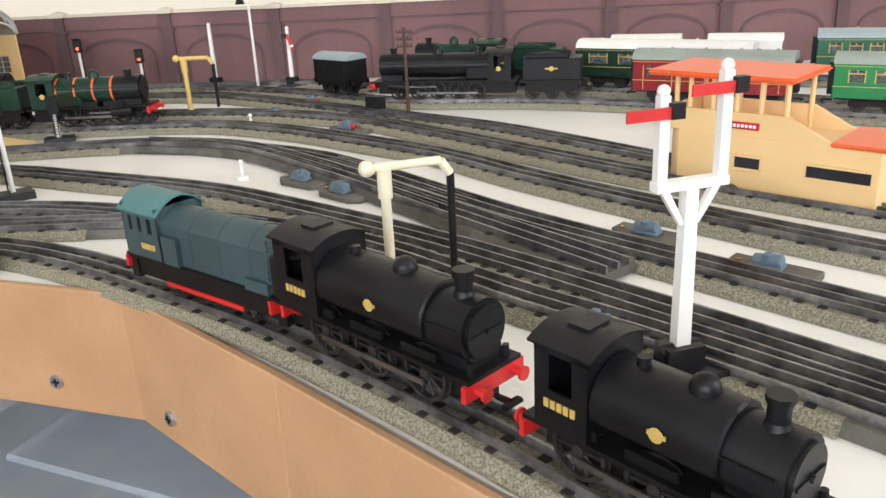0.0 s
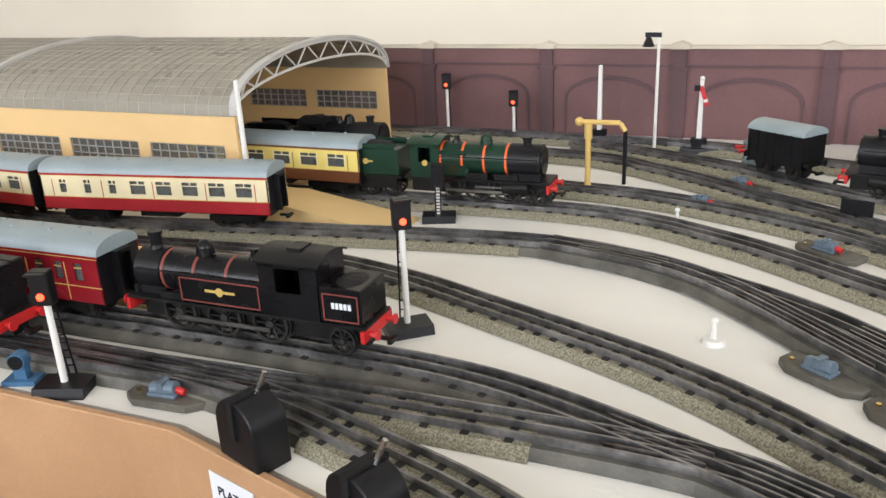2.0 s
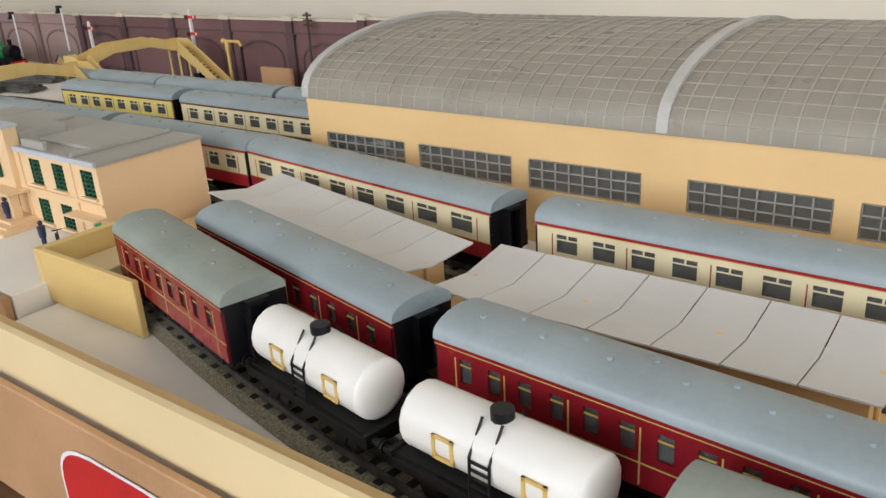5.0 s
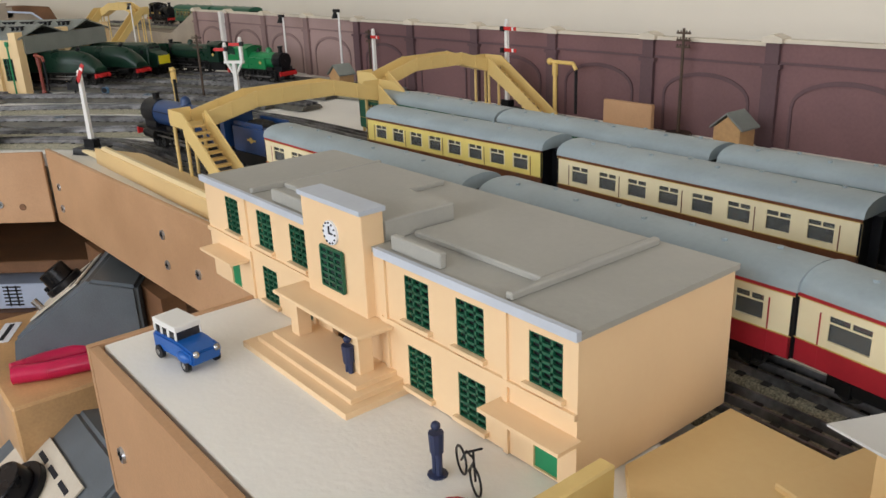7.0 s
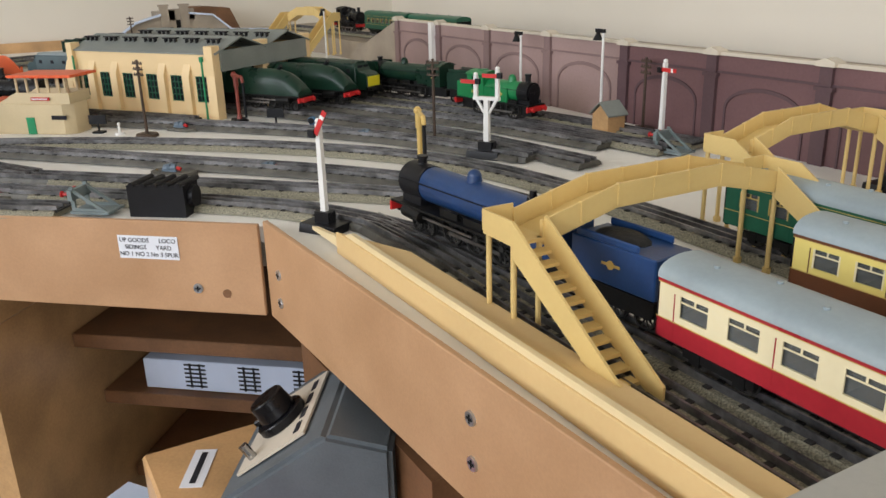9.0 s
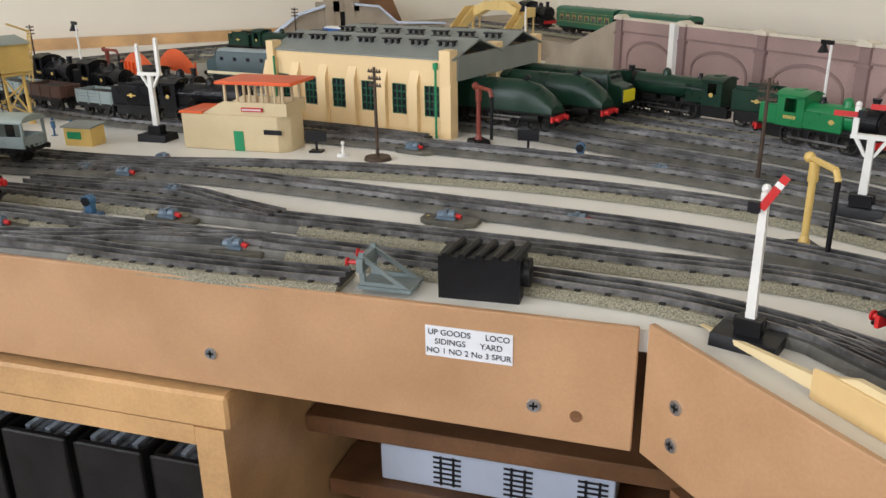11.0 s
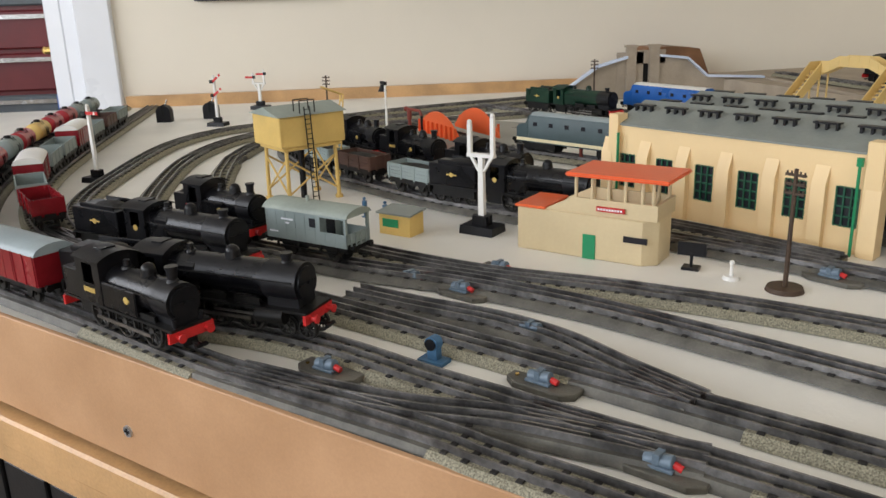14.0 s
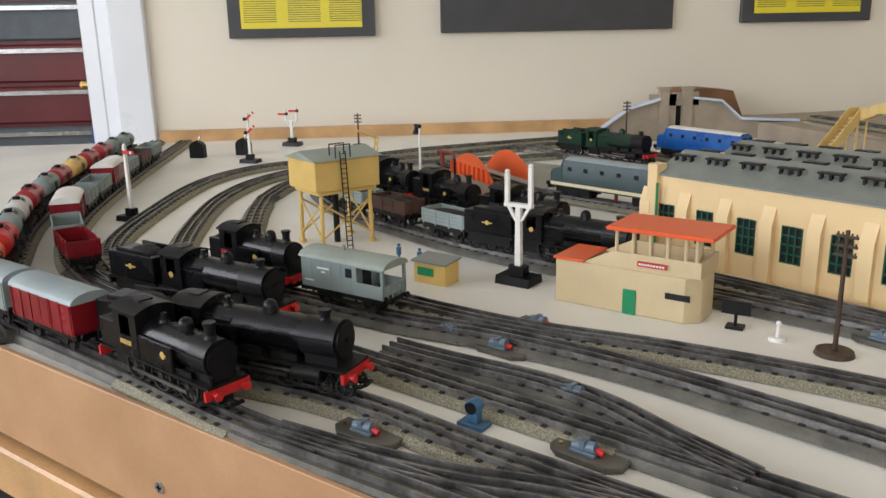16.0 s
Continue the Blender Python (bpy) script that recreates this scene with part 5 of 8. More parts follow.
slab("concourse", [(-0.990, 0.4855), (-0.957, 0.4855), (-0.957, 0.520), (-0.935, 0.525), (-0.93, 0.545), (-1.0, 0.552), (-1.003, 0.500)], 0.0, 0.0140, M_PLAT, "buff platform concourse at the track ends")
b = B(); prism(b, [(-0.985, 0.0), (-0.54, 0.0), (-0.44, 0.0), (-0.54, 0.0165), (-0.985, 0.0165)], 0.3765, 0.3885, "y"); tagged(obj("narrow_platform", b, M_PLAT), "narrow buff platform with a ramp at its end", "platform", "model platforms")
b = B(); prism(b, [(-0.985, 0.0), (-0.57, 0.0), (-0.47, 0.0), (-0.50, 0.012), (-0.565, 0.014), (-0.57, 0.026), (-0.985, 0.026)], 0.3725, 0.3760, "y"); tagged(obj("platform_fence", b, M_PLATLT), "low cream fence along the narrow platform", "fence")
b = B(); prism(b, [(-0.76, 0.0), (-0.39, 0.0), (-0.43, 0.0165), (-0.76, 0.0165)], 0.465, 0.516, "y"); tagged(obj("island_platform", b, M_PLAT), "buff island platform with a ramp", "platform", "model platforms")
b = B(); prism(b, [(-0.455, 0.0), (-0.318, 0.0), (-0.322, 0.002), (-0.41, 0.0165), (-0.455, 0.0165)], 0.617, 0.660, "y"); tagged(obj("platform_ramp", b, M_PLAT), "buff platform ramp in front of the train shed", "platform", "model platforms")
b = B(); bxr(b, -0.9945, -0.989, 0.428, 0.478, 0.0, 0.031); bxr(b, -0.989, -0.90, 0.428, 0.432, 0.0, 0.031); bevel(b, 0.0006)
tagged(obj("yellow_fence", b, M_BRIDGE), "yellow plastic fence beside the station forecourt", "fence")
slab("fence_walk", [(-0.988, 0.433), (-0.958, 0.433), (-0.958, 0.485), (-0.988, 0.485)], 0.0, 0.018, M_PLATLT, "pale yellow end platform beside the fence")
b = B(); prism(b, [(-1.69, 0.003), (-1.215, 0.003), (-1.215, 0.018), (-1.60, 0.018), (-1.62, 0.010)], 0.5325, 0.5355, "y"); tagged(obj("platform_fence", b, M_PLATLT), "low cream fence along the platform back", "fence")


def canopy(xa, xb, ya, yb, n, m=None):
    o = thing("platform_canopy", "pale grey platform canopy on buff supports", "model canopy", "platform canopies", m)
    d = (xb - xa) / n
    for k in range(n):
        bm = B(); prism(bm, [(ya, 0.043), ((ya + yb) / 2, 0.039), (yb, 0.043), (yb, 0.0438), ((ya + yb) / 2, 0.0398), (ya, 0.0438)], xa + k * d + 0.0003, xa + (k + 1) * d - 0.0003); part("roof_panel", bm, M_MILKY, o)
    bm = B(); bxr(bm, xa + 0.006, xb - 0.006, (ya + yb) / 2 - 0.011, (ya + yb) / 2 + 0.011, 0.0165, 0.0385); part("kiosk", bm, M_BUFF, o)
    for x in np.linspace(xa + 0.005, xb - 0.005, 4):
        bm = B(); cyl(bm, (x, (ya + yb) / 2, 0.0165), (x, (ya + yb) / 2, 0.040), 0.0012, seg=8); part("post", bm, M_BUFF, o)
    return o


canopy(-0.752, -0.580, 0.474, 0.530, 7)
canopy(-0.187, -0.005, -0.025, 0.025, 7, pose(-0.765, 0.500, 0, 0, 0, -13))
b = B(); bxr(b, -0.205, 0.0, -0.022, 0.022, 0.0, 0.0160); bevel(b, 0.0005); tagged(obj("island_platform", b, M_PLAT, m=pose(-0.762, 0.497, 0, 0, 0, -13)), "buff island platform beside the concourse", "platform", "model platforms")


def footbridge(m, span, label, big=True):
    o = thing("footbridge", label, "model footbridge", "footbridges", m)
    n = 10
    for s in (-1, 1):
        bm = B()
        top = [(-span / 2, 0.061), (-span * 0.22, 0.074), (span * 0.22, 0.074), (span / 2, 0.061)]
        prism(bm, top + [(x, z + 0.013) for x, z in reversed(top)], s * 0.011 - 0.0006, s * 0.011 + 0.0006, "y")
        part("parapet", bm, M_BRIDGE, o)
        for f in (-0.5, -0.36, -0.22, -0.075, 0.075, 0.22, 0.36, 0.5):
            z = 0.074 if abs(f) <= 0.22 else 0.074 - 0.013 * (abs(f) - 0.22) / 0.28
            bm = B(); bxr(bm, f * span - 0.0006, f * span + 0.0006, s * 0.011 - 0.0011, s * 0.011 + 0.0011, z, z + 0.0132); part("stanchion", bm, M_BRIDGE, o)
        bm = B()
        for a, c in zip(top, top[1:]):
            prism(bm, [(a[0], a[1] - 0.002), (c[0], c[1] - 0.002), (c[0], c[1] + 0.001), (a[0], a[1] + 0.001)], -0.011, 0.011, "y")
        if s == 1:
            part("deck", bm, M_BRIDGE, o)
        else:
            bm.free()
    for e in (-1, 1):
        for sx in (-1, 1):
            for yy in (-0.010, 0.010):
                bm = B(); x = e * (span / 2 + 0.008) + sx * 0.007
                cyl(bm, (x, yy, 0.0), (x, yy, 0.064), 0.0014, seg=8); cyl(bm, (x, yy, 0.0), (x, yy, 0.004), 0.0024, seg=8); part("column", bm, M_BRIDGE, o)
        bm = B(); bxr(bm, e * (span / 2 + 0.008) - 0.009, e * (span / 2 + 0.008) + 0.009, -0.012, 0.012, 0.062, 0.064); part("landing", bm, M_BRIDGE, o)
        bm = B(); bxr(bm, e * (span / 2 + 0.0165), e * (span / 2 + 0.0175), -0.012, 0.012, 0.064, 0.077); bxr(bm, e * (span / 2) , e * (span / 2 + 0.017), 0.0115, 0.0125, 0.064, 0.077); part("landing_rail", bm, M_BRIDGE, o)
        # stairs run down along the platform
        for k in range(13):
            bm = B(); y = -0.012 - k * 0.0058; z = 0.0625 - k * 0.0048
            bxr(bm, e * (span / 2 + 0.008) - 0.0085, e * (span / 2 + 0.008) + 0.0085, y - 0.0058, y, z - 0.006, z - 0.004); part("stair_tread", bm, M_BRIDGE, o)
        for sx in (-1, 1):
            x = e * (span / 2 + 0.008) + sx * 0.009
            bm = B(); prism(bm, [(-0.012, 0.056), (-0.012, 0.077), (-0.088, 0.014), (-0.088, 0.0)], x - 0.0007, x + 0.0007); part("stair_side", bm, M_BRIDGE, o)
    return o


footbridge(pose(-1.462, 0.645, 0.0, 0, 0, 90) @ Matrix.Diagonal((1, 1.05, 0.81, 1)), 0.158, "yellow plastic footbridge over the platforms")
footbridge(pose(-1.525, 0.842, 0.0, 0, 0, 90) @ Matrix.Diagonal((1, 1.05, 0.81, 1)), 0.130, "yellow plastic footbridge near the brick wall")


def engine_shed():
    o = thing("engine_shed", "two-road cream engine shed with grey roof and green windows", "model engine shed", m=pose(-2.143, 0.598, 0, 0, 0, 34))
    L, W, H = 0.238, 0.185, 0.076
    xs = [-0.022 - k * 0.040 for k in range(6)]
    holes = [(x - 0.0085, x + 0.0085, 0.020, 0.050) for x in xs]
    for y in (0.0, W):
        bm = B(); pierced(bm, -L, 0, 0, H, y, y + 0.004, holes); part("side_wall", bm, M_BUFFLT, o)
        for h in holes:
            f, g = B(), B(); glazed(f, g, (h[0] + h[1]) / 2, (h[2] + h[3]) / 2, h[1] - h[0], h[3] - h[2], y + 0.001, 3, 4, 0.0012); w = part("window", f, M_WINGREEN, o, "green barred window"); part("pane", g, M_DARKGLASS, w)
        for x in [-0.002 - k * 0.040 for k in range(7)]:
            bm = B(); prism(bm, [(0, 0), (-0.0055, 0), (-0.0055, 0.050), (0, 0.064)], x - 0.0055, x + 0.0055)
            bmesh.ops.translate(bm, vec=(0, y, 0), verts=bm.verts)
            part("buttress", bm, M_BUFFLT, o)
    for y in (0.002, W / 2, W - 0.002):
        bm = B(); bxr(bm, -0.010, 0.003, y - 0.007, y + 0.007, 0, H + 0.010); bevel(bm, 0.0005); part("front_pillar", bm, M_BUFFLT, o)
        bm = B(); bxr(bm, -L - 0.002, -L + 0.008, y - 0.007, y + 0.007, 0, H + 0.010); part("rear_pillar", bm, M_BUFFLT, o)
    bm = B(); bxr(bm, 0.001, 0.005, 0.007, W - 0.007, H - 0.020, H + 0.004); part("front_lintel", bm, M_SLATE, o)
    for k in range(2):
        y0, y1 = k * W / 2, (k + 1) * W / 2
        bm = B(); prism(bm, [(y0 - 0.002, H), ((y0 + y1) / 2, H + 0.016), (y1 + 0.002, H), (y1 + 0.002, H + 0.0015), ((y0 + y1) / 2, H + 0.0178), (y0 - 0.002, H + 0.0015)], -L, 0.006); part("roof", bm, M_SLATE, o)
        for side in (0.28, 0.72):
            for i in range(7):
                x = -0.02 - i * 0.034
                y = y0 + (y1 - y0) * side
                z = H + 0.016 * (1 - abs(side - 0.5) * 2) + 0.002
                bm = B(); bxr(bm, x - 0.010, x + 0.010, y - 0.004, y + 0.004, z + 0.004, z + 0.0055)
                for dx in (-0.008, 0, 0.008):
                    bxr(bm, x + dx - 0.001, x + dx + 0.001, y - 0.002, y + 0.002, z - 0.002, z + 0.004)
                part("roof_vent", bm, M_SATIN, o, "black louvred roof vent")
    bm = B(); cyl(bm, (-0.013, -0.0065, 0), (-0.013, -0.0065, H - 0.006), 0.0012, seg=8); cyl(bm, (-0.013, -0.0065, H - 0.008), (-0.013, -0.0065, H - 0.002), 0.0026, seg=8); part("downpipe", bm, M_GDOOR, o, "green downpipe")
    bm = B(); cyl(bm, (-L + 0.01, -0.0065, 0), (-L + 0.01, -0.0065, H - 0.006), 0.0012, seg=8); part("downpipe", bm, M_GDOOR, o, "green downpipe")
    bm = B(); bxr(bm, -L, -L + 0.004, 0.01, W - 0.01, 0, H); part("rear_wall", bm, M_BUFFLT, o)
    return o


engine_shed()


def signal_box(m, label, face=M_SIGBOX):
    o = thing("signal_box", label, "model signal box", "signal boxes", m)
    b0 = B(); prism(b0, [(x, y) for x, y in [(-0.062, 0), (0.040, 0), (0.050, 0.008), (0.050, 0.034), (0.042, 0.042), (-0.062, 0.042)]], 0, 0.034, "z"); bevel(b0, 0.0008); part("lower_storey", b0, face, o)
    bm = B(); prism(bm, [(-0.020, 0.034), (0.050, 0.034), (0.050, 0.046), (-0.016, 0.046), (-0.040, 0.034)], 0.002, 0.0045, "y"); prism(bm, [(-0.020, 0.034), (0.050, 0.034), (0.050, 0.046), (-0.016, 0.046), (-0.040, 0.034)], 0.0385, 0.041, "y"); bxr(bm, 0.0475, 0.050, 0.004, 0.040, 0.034, 0.046); part("parapet", bm, face, o)
    for x in (-0.014, -0.001, 0.012, 0.025, 0.038, 0.046):
        for y in (0.004, 0.038):
            bm = B(); cyl(bm, (x, y, 0.034), (x, y, 0.063), 0.0014, seg=8); part("window_post", bm, face, o)
    bm = B(); bxr(bm, -0.020, 0.060, -0.005, 0.047, 0.063, 0.0660); bevel(bm, 0.0012, 2); part("roof", bm, M_ORANGE, o, "flat bright orange roof")
    bm = B(); bxr(bm, -0.064, -0.038, -0.001, 0.043, 0.034, 0.0362); bevel(bm, 0.0006); part("annex_roof", bm, M_ORANGE, o, "flat orange annexe roof")
    bm = B(); bxr(bm, -0.006, 0.004, -0.0008, 0.0006, 0.0, 0.019); part("door", bm, M_GDOOR, o, "green door")
    bm = B(); bxr(bm, 0.026, 0.044, -0.0008, 0.0006, 0.017, 0.0215); part("slot_window", bm, M_DARKGLASS, o)
    for a, c in ((-0.004, 0.009), (-0.058, -0.028)):
        bm = B(); bxr(bm, a, c, 0.0414, 0.0428, 0.0175, 0.0235); part("slot_window", bm, M_DARKGLASS, o)
        bm = B()
        for z in (0.0170, 0.0240):
            bxr(bm, a - 0.001, c + 0.001, 0.0415, 0.0434, z - 0.0006, z + 0.0006)
        part("slot_surround", bm, face, o)
    bm = B(); bxr(bm, -0.002, 0.019, 0.0408, 0.0424, 0.0378, 0.0414); nb = part("name_board", bm, M_RED, o, "red name board with pale unread lettering")
    bm = B()
    for k in range(9):
        bx(bm, 0.000 + k * 0.0021, 0.0426, 0.0396, 0.0014, 0.0003, 0.0016)
    part("lettering_bars", bm, M_LABEL, nb)
    bm = B(); bxr(bm, 0.004, 0.026, -0.0002, 0.0016, 0.0378, 0.0414); nb = part("name_board", bm, M_RED, o, "red name board with pale unread lettering")
    bm = B()
    for k in range(9):
        bx(bm, 0.006 + k * 0.0022, -0.0004, 0.0396, 0.0014, 0.0003, 0.0016)
    part("lettering_bars", bm, M_LABEL, nb)
    return o


signal_box(pose(-2.183, 0.398, 0, 0, 0, 50), "buff signal box with orange roof and green door")
signal_box(pose(0.251, 0.469, 0, 0, 0, 140) @ Matrix.Scale(1.09, 4), "orange-roofed yellow signal box beside the main lines", M_BUFF)


def water_tower():
    o = thing("water_tower", "cream water tower with grey roof on four yellow braced legs", "model water tower", m=pose(-2.435, 0.172, 0, 0, 0, 122))
    for x in (-0.028, 0.028):
        for y in (-0.022, 0.022):
            bm = B(); cyl(bm, (x, y, 0.002), (x * 0.97, y * 0.97, 0.055), 0.0022, 0.0019, 8); cyl(bm, (x, y, 0), (x, y, 0.003), 0.004, seg=8); part("leg", bm, M_YELCRANE, o)
    for e in (-1, 1):
        for y in (-0.022, 0.022):
            bm = B(); cyl(bm, (-0.028 * e, y, 0.010), (0.028 * e, y, 0.046), 0.0010, seg=6); part("brace", bm, M_YELCRANE, o)
        for x in (-0.028, 0.028):
            bm = B(); cyl(bm, (x, -0.022 * e, 0.010), (x, 0.022 * e, 0.046), 0.0010, seg=6); part("brace", bm, M_YELCRANE, o)
    bm = B(); bxr(bm, -0.036, 0.036, -0.028, 0.028, 0.058, 0.088); bxr(bm, -0.032, 0.032, -0.025, 0.025, 0.054, 0.058); bevel(bm, 0.001); part("tank", bm, M_YELCRANE, o, "cream-yellow tank")
    bm = B(); prism(bm, [(-0.031, 0.088), (0.031, 0.088), (0, 0.096)], -0.038, 0.038); part("roof", bm, M_ROOFG, o)
    bm = B(); cyl(bm, (0, 0, 0), (0, 0, 0.058), 0.0032, seg=10); part("riser_pipe", bm, M_SATIN, o)
    bm = B()
    for d in (-0.003, 0.003):
        cyl(bm, (-0.006 + d, -0.036, 0.0), (-0.006 + d, -0.0295, 0.096), 0.0006, seg=6)
    for k in range(20):
        z = 0.004 + k * 0.0047
        bx(bm, -0.006, -0.036 + 0.0065 * z / 0.096, z, 0.006, 0.0008, 0.0006)
    part("ladder", bm, M_SATIN, o, "black ladder")
    bm = B()
    for x in (-0.014, 0.002):
        for y in (-0.030, -0.018):
            cyl(bm, (x, y, 0.090), (x, y, 0.102), 0.0006, seg=6)
    for y in (-0.030, -0.018):
        cyl(bm, (-0.014, y, 0.102), (0.002, y, 0.102), 0.0006, seg=6)
    part("roof_rail", bm, M_SATIN, o)
    return o


water_tower()
b = B()
for s in (-1, 1):
    cyl(b, (s * 0.005, 0, 0), (s * 0.003, 0.012, 0.095), 0.0009, seg=6); cyl(b, (s * 0.003, 0.012, 0.095), (s * 0.002, -0.012, 0.105), 0.0009, seg=6)
    for k in range(9):
        cyl(b, (s * 0.005, k * 0.0013, k * 0.0105), (-s * 0.005, (k + 1) * 0.0013, (k + 1) * 0.0105), 0.0005, seg=5)
tagged(obj("coaling_jib", b, M_YELCRANE, m=pose(-2.50, 0.205, 0, 0, 0, 30)), "yellow lattice crane jib behind the water tower", "model crane")

# platelayers' hut
o = thing("lineside_hut", "small yellow hut with grey roof and green window", "model hut", "lineside huts", pose(-2.285, 0.262, 0, 0, 0, 50))
b = B(); bxr(b, -0.016, 0.016, -0.010, 0.010, 0, 0.019); part("body", b, M_YELCRANE, o)
b = B(); prism(b, [(-0.012, 0.018), (0.012, 0.020), (0.012, 0.0215), (-0.012, 0.0195)], -0.018, 0.018); part("roof", b, M_SLATE, o)
b = B(); bxr(b, -0.012, 0.004, -0.0108, -0.0098, 0.007, 0.014); part("window", b, M_GDOOR, o)
for x, y, rz in ((-1.80, 0.905, 0), (-1.235, 0.925, 0)):
    o = thing("lineside_hut", "brown wooden lineside hut with dark pitched roof", "model hut", "lineside huts", pose(x, y, 0, 0, 0, rz))
    b = B(); prism(b, [(-0.012, 0), (0.012, 0), (0.012, 0.022), (0, 0.032), (-0.012, 0.022)], -0.011, 0.011, "y"); part("body", b, M_PINE, o)
    b = B(); prism(b, [(-0.015, 0.0215), (0, 0.034), (0.015, 0.0215), (0.015, 0.023), (0, 0.0355), (-0.015, 0.023)], -0.013, 0.013, "y"); part("roof", b, M_SLATE, o)
b = B(); bxr(b, -1.372, -1.317, 0.9235, 0.9285, 0.0, 0.031); bevel(b, 0.0005)
tagged(obj("card_block", b, M_HARD), "plain brown card block beside the wall", "card block")

# tunnel mouth, parapets and upper line at the far corner
o = thing("tunnel_portal", "grey stone tunnel portal with two piers and dark mouth", "model tunnel", m=pose(-3.10, 0.775, 0, 0, 0, 90))
b = B(); bxr(b, -0.062, -0.012, -0.004, 0.0, 0, 0.085); bxr(b, 0.012 + 0.0, 0.060, -0.004, 0.0, 0, 0.075); bxr(b, -0.03, 0.03, -0.004, 0.0, 0.064, 0.088); part("face", b, M_TUNNEL, o)
for x in (-0.036, 0.008):
    b = B(); bxr(b, x - 0.009, x + 0.009, -0.009, 0.001, 0, 0.094); bxr(b, x - 0.011, x + 0.011, -0.011, 0.003, 0.094, 0.098); part("pier", b, M_TUNNEL, o)
# flat black sheet stands in for the shaded inside of the tunnel
b = B(); bxr(b, -0.03, 0.0, 0.001, 0.004, 0, 0.07); part("mouth", b, M_DARK, o)
b = B(); prism(b, [(-0.17, 0), (-0.045, 0), (-0.045, 0.075), (-0.10, 0.060), (-0.16, 0.02)], -0.003, 0.0, "y"); prism(b, [(0.018, 0), (0.22, 0), (0.22, 0.030), (0.11, 0.036), (0.07, 0.070), (0.018, 0.076)], -0.003, 0.0, "y"); part("wing_wall", b, M_TUNNEL, o)
b = B(); prism(b, [(-0.16, 0.02), (-0.10, 0.060), (-0.045, 0.075), (-0.045, 0.079), (-0.10, 0.064), (-0.16, 0.024)], -0.016, -0.001, "y"); prism(b, [(0.22, 0.030), (0.11, 0.036), (0.07, 0.070), (0.018, 0.076), (0.018, 0.080), (0.07, 0.074), (0.11, 0.040), (0.22, 0.034)], -0.016, -0.001, "y"); part("coping", b, M_PALEBLUE, o, "pale blue coping")
b = B(); prism(b, [(-3.2, 0.90), (-2.62, 1.02), (-1.2, 1.05), (-1.2, 1.39), (-3.29, 1.39)], 0.0, 0.030, "z"); tagged(obj("embankment", b, M_TUNNEL), "raised grey embankment carrying the upper line", "embankment", kind="structure")
b = B(); bxr(b, -3.06, -2.42, -0.0, 0.004, 0.0, 0.034); p = tagged(obj("parapet_wall", b, M_TUNNEL, m=pose(0, 0.985, 0)), "low grey parapet wall with pale coping", "model wall", kind="structure")
b = B(); prism(b, [(-0.10, 0.0), (-0.06, 0.0), (0.0, 0.0), (0.09, 0.0), (0.055, 0.080), (0.0, 0.086), (-0.05, 0.086)], 0, 0.06, "y"); tagged(obj("tunnel_shaft", b, M_DARKWOOD, m=pose(-3.20, 0.86, 0, 0, 0, 90)), "dark brown card tunnel cover behind the portal", "model tunnel")
footbridge(pose(-2.70, 0.93, 0.010, 0, 0, 25), 0.10, "small yellow footbridge by the tunnel")

# turntable
o = thing("turntable", "grey turntable with two orange bridge girders", "model turntable", m=pose(-2.74, 0.37, 0, 0, 0, 20))
b = B(); cyl(b, (0, 0, 0.0002), (0, 0, 0.004), 0.155, seg=48); part("well", b, M_TURNT, o)
b = B(); bxr(b, -0.15, 0.15, -0.014, 0.014, 0.004, 0.008); part("deck", b, M_CHASSIS, o)
for s in (-1, 1):
    b = B(); prism(b, [(-0.065, 0.008), (0.065, 0.008)] + [(0.065 - 0.13 * j / 10, 0.012 + 0.030 * math.sin(math.pi * j / 10) ** 0.8) for j in range(11)], s * 0.030 - 0.001, s * 0.030 + 0.001, "y"); part("girder", b, M_ORANGE, o, "orange arched girder")
    b = B()
    for k in range(9):
        bxr(b, -0.056 + k * 0.014, -0.0545 + k * 0.014, s * 0.0312, s * 0.0345, 0.008, 0.026)
    part("girder_ribs", b, M_ORANGE, o)
    b = B(); bxr(b, -0.15, 0.15, s * 0.007 - 0.0008, s * 0.007 + 0.0008, 0.008, 0.010); part("rail", b, M_RAIL, o)

# ---- lineside things ----


def base_block(o, w=0.020, d=0.014, h=0.005, material=M_SATIN):
    bm = B(); prism(bm, [(-d / 2, 0), (d / 2, 0), (d / 2 - 0.0015, h), (-d / 2 + 0.0015, h)], -w / 2, w / 2); part("base", bm, material, o, "black moulded base")


